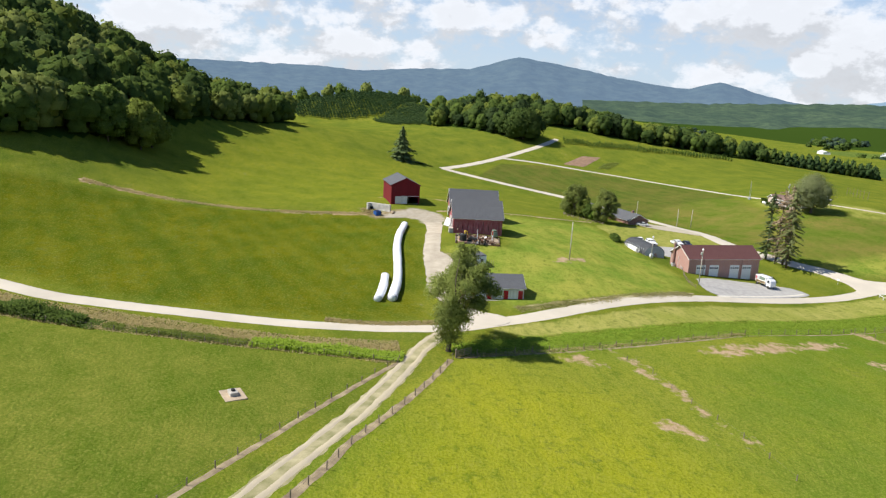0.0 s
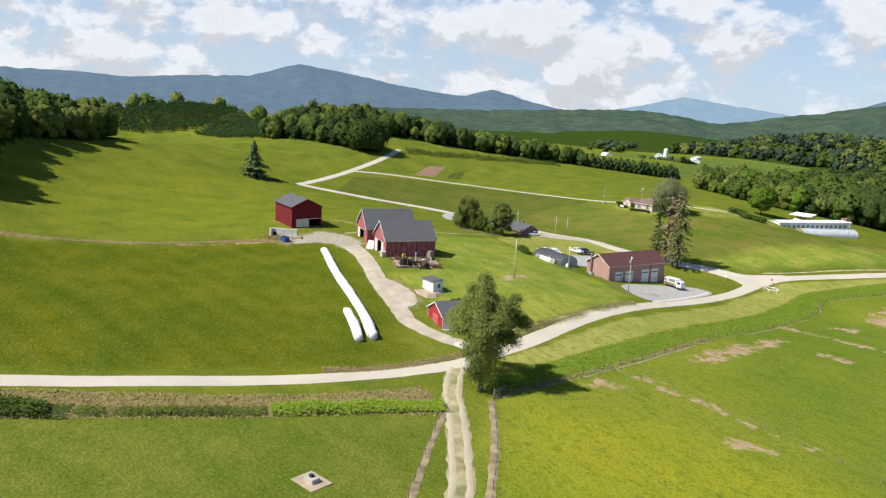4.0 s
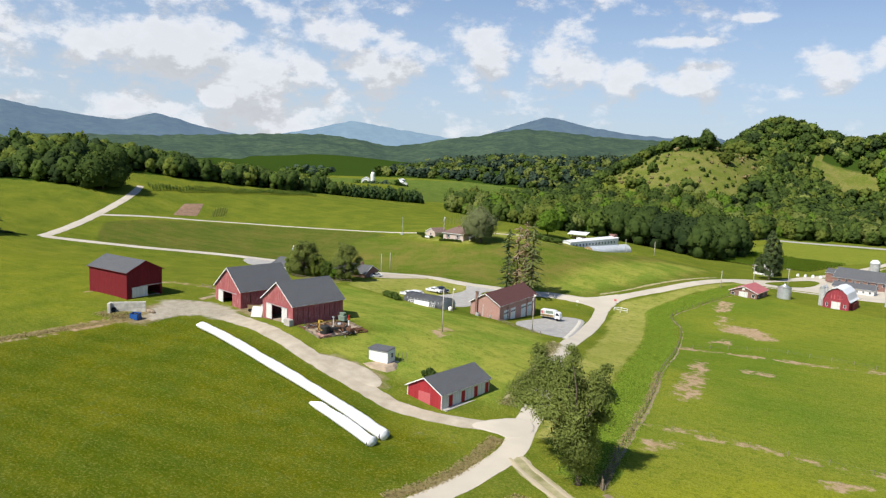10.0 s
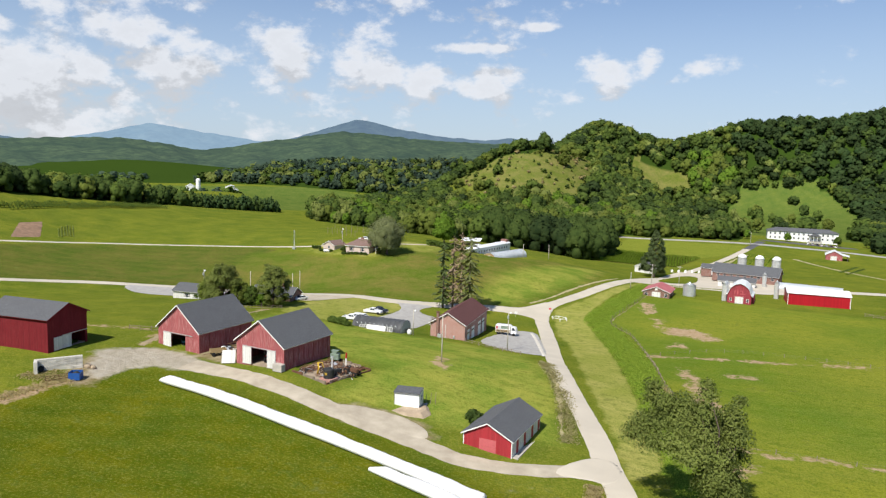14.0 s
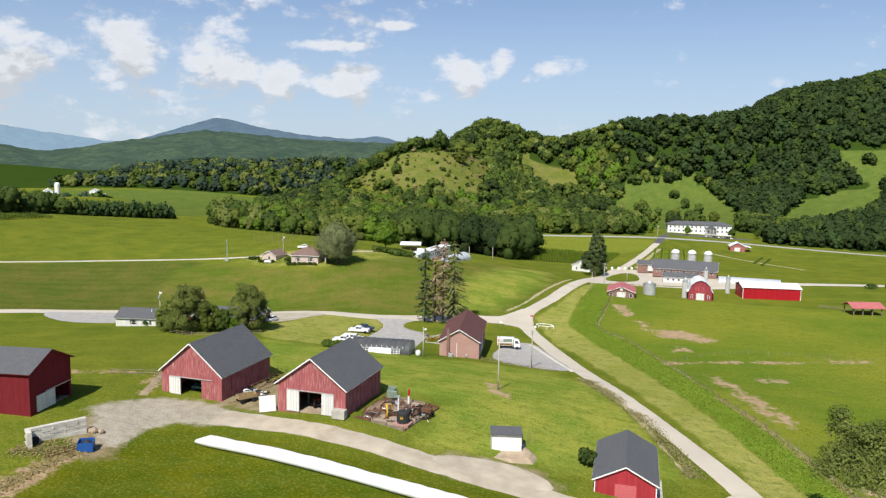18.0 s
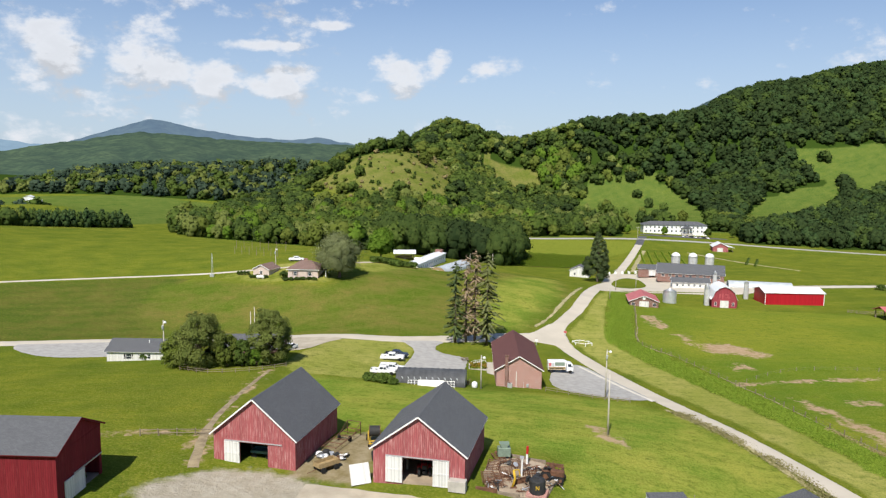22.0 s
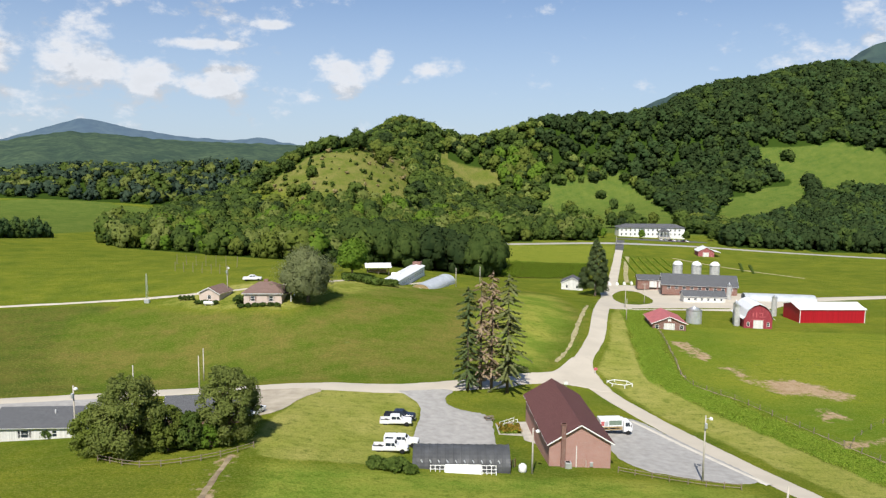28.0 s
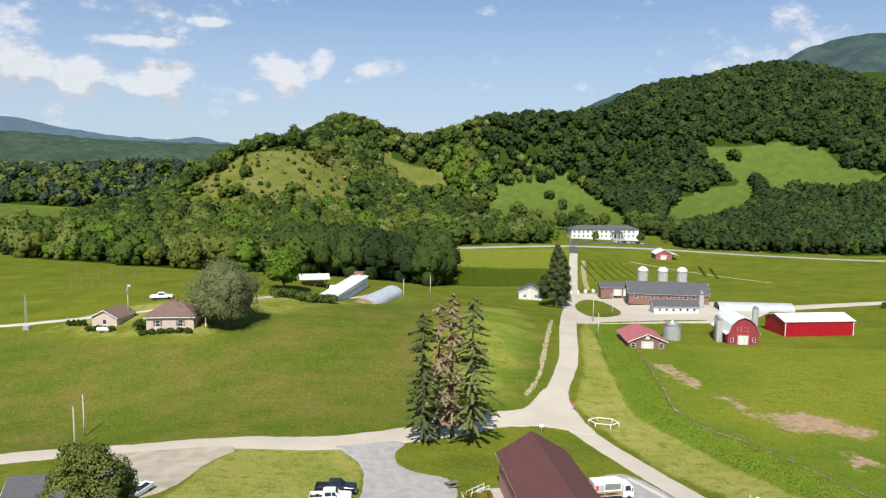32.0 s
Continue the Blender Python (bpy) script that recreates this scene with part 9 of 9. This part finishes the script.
for k in range(4):
    bush(-88.4 + 1.8 * k, 156.4 - 0.4 * k, 1.0, 1.1, "leaf_dark", "low bush before the cream garage", 16 + k, 300)
    bush(-95.0 + 1.3 * k, 160.4 - 0.2 * k, 1.8, 0.6, "leaf_dark", "small upright shrub beside the lane", 20 + k, 250)
bush(-76.0, 154.5, 2.4, 1.8, "leaf_dark", "dark bush at the house corner", 26, 600)
for k in range(9):
    bush(-52.0 + 1.9 * k, 190.0 + 1.6 * math.sin(k), 2.2, 2.1, "leaf", "wild green bush on the bank", 30 + k, 500, 0.3)
for k in range(5):
    bush(160 + 9 * k, 245 + 4 * k, 2.0, 2.4, "leaf", "low round bush beside the lane", 45 + k, 260, 0.35)

# ---- weeds, rows and rough growth ----


def growth(name, line, width, n, hgt, material, label, seed, size=0.3):
    """Rough growth along a line: many small upright sprays."""
    r = np.random.RandomState(seed)
    pts = curve_points(line, 1.0)
    P = np.array([(p[0], p[1]) for p in pts])
    k = r.randint(0, len(P) - 1, n)
    t = P[np.minimum(k + 1, len(P) - 1)] - P[k]
    t /= np.linalg.norm(t, axis=1)[:, None] + 1e-9
    off = r.normal(size=n).clip(-1.6, 1.6) * width / 3
    x, y = P[k, 0] + t[:, 1] * off + r.uniform(-0.6, 0.6, n), P[k, 1] - t[:, 0] * off + r.uniform(-0.6, 0.6, n)
    lumpy = 0.55 + 0.9 * np.array([noise.noise((a * 0.16, b * 0.16, seed)) for a, b in zip(x, y)]) * 0.8
    z = heights(x, y)
    h = hgt * lumpy.clip(0.2, 1.4) * r.uniform(0.5, 1.2, n)
    h = np.where(lumpy < 0.32, 0.35 * h, h)
    c = np.stack([x, y, z + h * r.uniform(0.2, 1.0, n)], 1)
    d = r.normal(size=(n, 3))
    d[:, 2] = np.abs(d[:, 2]) + 0.5
    d /= np.linalg.norm(d, axis=1)[:, None]
    a = np.cross(d, r.normal(size=(n, 3)))
    a /= np.linalg.norm(a, axis=1)[:, None]
    b = np.cross(d, a)
    s = size * r.uniform(0.6, 1.4, (n, 1))
    q = np.stack([c - a * s, c - b * s * 0.7, c + a * s, c + b * s + np.array([0, 0, 0.2]) * s], 1)
    nn = np.repeat(d * 0.6 + np.array([0, 0, 1.0]), 4, 0)
    return tagged(new(name, quads_mesh(name, q, material, nn / np.linalg.norm(nn, axis=1)[:, None])), label, "weeds", kind="stuff")


growth("weed_strip", HEDGE_R, 8.0, 46000, 0.24, "weed", "lush bright green grass along the pasture fence", 1, 0.12)
growth("fence_weeds", [(81, -13.5), (77, 1), (73, 19), (68.8, 37), (63.8, 54)], 0.9, 3600, 0.4, "straw", "dry brown weeds along the fence line", 2, 0.12)
growth("bank_weeds", [(53.2, 5), (50.6, 15), (47.6, 26), (42, 41), (36.2, 56)], 3.0, 4800, 0.30, "dull_weed", "dry brown weeds on the road bank", 3, 0.14)
growth("ditch_straw", [(77, -25), (76.4, -38), (73.6, -52), (69.6, -66), (65.4, -80), (61, -95), (50, -118)], 7.0, 30000, 0.28, "straw", "dry brown cut growth along the ditch", 5, 0.15)
growth("ditch_weeds", [(82.6, -25), (80.4, -34), (77.8, -45), (76.4, -51)], 3.0, 18000, 1.3, "weed", "tall green weeds in the ditch", 6, 0.16)
growth("ditch_bushes", [(70, -78), (67.6, -86), (64.4, -95), (58, -108)], 3.6, 15000, 2.3, "leaf", "dark green bushes in the ditch", 7, 0.2)
growth("ditch_scrub", [(76.4, -52), (74.2, -61), (71.6, -71), (70, -77)], 2.2, 9000, 0.9, "leaf_yellow", "scrubby dull green growth in the ditch", 8, 0.16)
growth("road_straw", [(60.2, -9.5), (62.2, -20), (62.3, -29), (60.8, -38)], 2.2, 5000, 0.2, "straw", "dry cut grass along the road edge", 15, 0.14)
growth("ditch_edge", [(84.6, -26.6), (81.4, -36), (78, -51), (73.6, -68), (69, -87), (62.6, -105)], 1.2, 7000, 0.35, "straw", "dry weeds under the ditch fence", 16, 0.13)
growth("wall_weeds", [(-40, -23), (-35, -22), (-32, -20.5), (-40, -19)], 3.0, 1500, 0.35, "straw", "dry weeds round the block wall", 10, 0.14)
growth("field_edge", [(-33.4, -21), (-34, -33), (-34.4, -51), (-35, -75), (-36, -110)], 2.0, 6000, 0.3, "straw", "dry weeds along the old field edge", 11, 0.18)


def rows_of(name, ring, turn, gap, every, hgt, r, material, label, seed, conifer=True, n=14):
    """Plants in rows inside a ring, joined as one thing."""
    c, s = math.cos(radians(turn)), math.sin(radians(turn))
    xs_, ys_ = [p[0] for p in ring], [p[1] for p in ring]
    mx, my = sum(xs_) / len(xs_), sum(ys_) / len(ys_)
    span = max(max(xs_) - min(xs_), max(ys_) - min(ys_))
    u, v = np.meshgrid(np.arange(-span, span, every), np.arange(-span, span, gap))
    x, y = mx + u * c - v * s, my + u * s + v * c
    k = inside(x, y, ring)
    x, y = x[k], y[k]
    rr_ = np.random.RandomState(seed)
    unit = lump(seed, n, conifer)
    q = unit[None] * np.array([r * 2, r * 2, hgt]) * rr_.uniform(0.7, 1.25, (len(x), 1, 1, 1)) + np.stack([x, y, heights(x, y)], -1)[:, None, None, :]
    return tagged(new(name, quads_mesh(name, q.reshape(-1, 4, 3), material)), label, "plants", kind="stuff")


rows_of("fir_plantation", [(-371, 21), (-374, 2), (-378, -30), (-388, -52), (-436, -56), (-440, 48), (-398, 42)], 60, 3.6, 2.6, 3.6, 1.5, "needle", "rows of young firs on the slope", 1, False, 26)
rows_of("fir_plantation", [(-364, 6), (-385, 38), (-350, 72), (-328, 66), (-308, 54), (-297, 38), (-316, 19)], 20, 3.6, 2.6, 3.4, 1.5, "needle", "rows of young firs on the slope", 2, False, 26)
rows_of("berry_rows", [(-262, 122), (-252, 120), (-246, 236), (-258, 240)], 93, 3.4, 2.2, 2.2, 1.0, "leaf", "rows of green berry bushes", 3, False)
rows_of("corn_rows", CORN, 4, 1.6, 1.5, 1.0, 0.8, "weed", "rows of green corn", 4, False, 10)
rows_of("vegetable_rows", [(72, 330), (98, 330), (104, 400), (80, 400)], 84, 4.5, 2.0, 0.5, 0.7, "weed", "rows of vegetables in the field", 5, False, 8)
rows_of("vegetable_rows", [(128, 330), (134, 332), (150, 385), (142, 388)], 72, 5.0, 2.0, 0.6, 0.8, "leaf", "rows of vegetables in the field", 6, False, 8)
rows_of("garden_rows", [(-221.5, 138.5), (-221, 146), (-204.5, 132), (-207, 125)], 50, 2.6, 1.2, 0.6, 0.5, "leaf_olive", "garden rows of grey-green plants", 7, False, 8)
patch("garden_plot", [(-231, 125), (-230.5, 137), (-209, 118), (-212, 106)], "tilled", "reddish tilled garden plot", 0.10, 2, cuts=0)
stand("conifer_row", [(-264 + 1.6 * k + 0.3 * (k % 3), 278 + 4.6 * k) for k in range(15)] + [(-268 + 1.6 * k, 280 + 4.6 * k) for k in range(15)], ["needle", "leaf_dark"], "dark row of conifers at the field end", 21, 90, True, (9, 11.5), (0.7, 0.9), clumps=12)
stand("roadside_trees", [(-350 + 9 * k + 4 * (k % 3), 96 - 3 * (k % 4) - 5 * k) for k in range(6)] + [(-452 - 9 * (k % 3), -60 + 11 * k) for k in range(20)] + [(-330 - 8 * k, 112 + 7 * (k % 3)) for k in range(8)], BROAD, "trees along the ridge top", 22, 140, False, (13, 20), (0.7, 0.95))
ridge_house = base("ridge_house", -352, 98, 60, "low brick house among trees on the ridge", "house", z=height(-352, 98))
gabled(ridge_house, 9, 22, 2.8, 4.6, "dark_brick", "tan_shingle", right=((3, 4.5, 0.9, 2.1), (9, 10.5, 0.9, 2.1)), over=0.5, drop=2.5, floor="concrete")
barn_far = base("far_dairy", -594, 655, 40, "white dairy barn and silo far across the valley", "barn", z=height(-594, 655))
gabled(barn_far, 10, 26, 5, 8, "white", "white_metal", over=0.4, drop=3, floor="concrete")
part("silo", Shape().lathe([(3, -2), (3, 13), (2.4, 14.6), (1, 15.5)], 18), "white", barn_far, m=pose(10, 14, 0))
for k, (x, y) in enumerate(((-560, 690), (-530, 665), (-640, 610))):
    fb = base("far_barn", x, y, 30 + 20 * k, "pale metal farm shed far across the valley", "barn", z=height(x, y))
    gabled(fb, 9, 24, 3.5, 5.2, "white", "white_metal", over=0.3, drop=3, floor="concrete")

# ---- mountains in the distance ----


def range_of_hills(name, profile, dist, depth, material, label, seed):
    """A mountain range along an arc: (turn in degrees, height over the eye in degrees)."""
    s = Shape()
    turns = np.array([p[0] for p in profile], float)
    ups = np.array([p[1] for p in profile], float)
    fine = np.arange(turns[0], turns[-1] + 0.01, 0.25)
    up = np.interp(fine, turns, ups)
    up = np.convolve(np.pad(up, 3, "edge"), np.ones(7) / 7, "valid")
    rows_n = 10
    for k, (a, u) in enumerate(zip(fine, up)):
        w = radians(a)
        for j in range(rows_n):
            f = j / (rows_n - 1)
            d = dist - depth * (1 - f) + 60 * noise.noise((a * 0.35, f * 3, seed))
            top = 38 + dist * math.tan(radians(u)) + 5 * noise.noise((a * 1.3, 0.0, seed + 5.0)) + 2 * noise.noise((a * 6.3, 1.0, seed)) + 0.8 * noise.noise((a * 17.0, 2.0, seed))
            z = -30 + (top + 30) * (f ** 0.85) + (1 - f) * f * 60 * noise.noise((a * 0.5, f * 4, seed + 2.0))
            s.v.append((50 + math.sin(w) * d, 40 + math.cos(w) * d, z))
    for k in range(len(fine) - 1):
        for j in range(rows_n - 1):
            a = k * rows_n + j
            s.f.append((a, a + rows_n, a + rows_n + 1, a + 1))
    return tagged(new(name, mesh_of(name, s, material, True)), label, "mountains", kind="structure")


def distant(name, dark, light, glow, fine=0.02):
    """Wooded slopes as a backdrop: the haze of kilometres of bright air is painted in as a little glow."""
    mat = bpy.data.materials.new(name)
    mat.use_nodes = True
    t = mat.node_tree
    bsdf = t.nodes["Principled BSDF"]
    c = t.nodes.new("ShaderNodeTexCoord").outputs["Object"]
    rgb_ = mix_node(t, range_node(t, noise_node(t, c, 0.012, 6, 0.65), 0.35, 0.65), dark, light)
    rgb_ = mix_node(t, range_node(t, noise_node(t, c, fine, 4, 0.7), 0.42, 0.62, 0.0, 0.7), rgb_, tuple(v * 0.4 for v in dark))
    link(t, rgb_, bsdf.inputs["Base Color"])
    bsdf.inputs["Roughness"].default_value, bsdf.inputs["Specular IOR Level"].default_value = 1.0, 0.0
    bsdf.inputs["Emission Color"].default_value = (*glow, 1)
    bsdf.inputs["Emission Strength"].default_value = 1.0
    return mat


# The last colour of each is its haze, given off as glow
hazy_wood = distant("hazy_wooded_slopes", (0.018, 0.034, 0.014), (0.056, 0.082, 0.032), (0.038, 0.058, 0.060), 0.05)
haze_far = distant("far_haze_slopes", (0.02, 0.035, 0.04), (0.045, 0.06, 0.055), (0.215, 0.315, 0.43))
haze_mid = distant("mid_haze_slopes", (0.02, 0.032, 0.032), (0.04, 0.055, 0.045), (0.100, 0.150, 0.225))
haze_near = distant("hazy_green_slopes", (0.02, 0.038, 0.024), (0.042, 0.065, 0.038), (0.042, 0.062, 0.085))
range_of_hills("mountain_west", ((-112, 1.2), (-96, 1.4), (-90.8, 1.5), (-87.4, 1.3), (-83, 1.75), (-78.6, 1.95), (-75.1, 3.1), (-72, 2.7), (-69, 2.2), (-64.7, 1.55), (-61.9, 1.3), (-59.8, 2.05), (-56.4, 1.1), (-53, 0.5), (-48, 0.1)), 3900, 900, haze_mid, "wooded mountain range to the west, blue with painted haze", 1.0)
range_of_hills("mountain_far", ((-60, 0.2), (-56, 0.6), (-52.3, 0.5), (-48.5, 1.2), (-45, 2.1), (-41.5, 1.6), (-37, 1.0), (-34, 0.9)), 4300, 600, haze_far, "mountain far off, pale blue with painted haze", 2.0)
range_of_hills("mountain_north", ((-37, 0.7), (-34, 1.5), (-32.3, 2.1), (-29.3, 3.05), (-26.2, 2.3), (-22.6, 1.8), (-19, 1.6), (-17.3, 1.95), (-15.5, 1.5), (-10, 0.8)), 4100, 700, haze_mid, "wooded mountain range to the north, blue with painted haze", 3.0)
range_of_hills("mountain_east", ((8, 3.0), (12, 4.6), (14.5, 5.7), (16, 5.4), (20, 5.0), (24, 6.5), (27, 8.2), (30, 9.2), (34, 9.0), (40, 8.0), (60, 5.0)), 2300, 700, haze_near, "green mountain behind the high hill, tinted with painted haze", 4.0)
range_of_hills("hill_west", ((-70, 0.1), (-62, 0.3), (-56, 0.6), (-52, 0.85), (-48, 0.98), (-45, 0.7), (-42.6, 0.2), (-40, 0.5), (-38, 0.95), (-35, 1.4), (-33, 1.8), (-31, 2.1), (-29, 1.95), (-26, 1.7), (-22, 1.5), (-17, 1.4), (-12, 1.3), (-8, 1.1), (0, 0.6)), 2400, 900, hazy_wood, "round wooded hills beyond the valley, tinted with painted haze", 6.0)
stand("valley_wood", scatter(-1300, -300, 250, 1300, 24, lambda x, y: ((np.hypot(x, y) > 620) & (np.hypot(x, y) < 1400) & (x < -0.25 * y - 120) & (np.sin(x * 0.021 + 1.2 * np.sin(y * 0.017)) + np.sin(y * 0.023 + x * 0.012) > 1.15) & ~inside(x, y, VALLEY_FIELDS) & in_sight(x, y)) * 1.0, 9), ["leaf_haze", "leaf_dark", "leaf"], "clumps of trees scattered over the valley", 23, 20, tall=(8, 13), wide=(1.2, 1.7), clumps=5, around=5, rings=2)
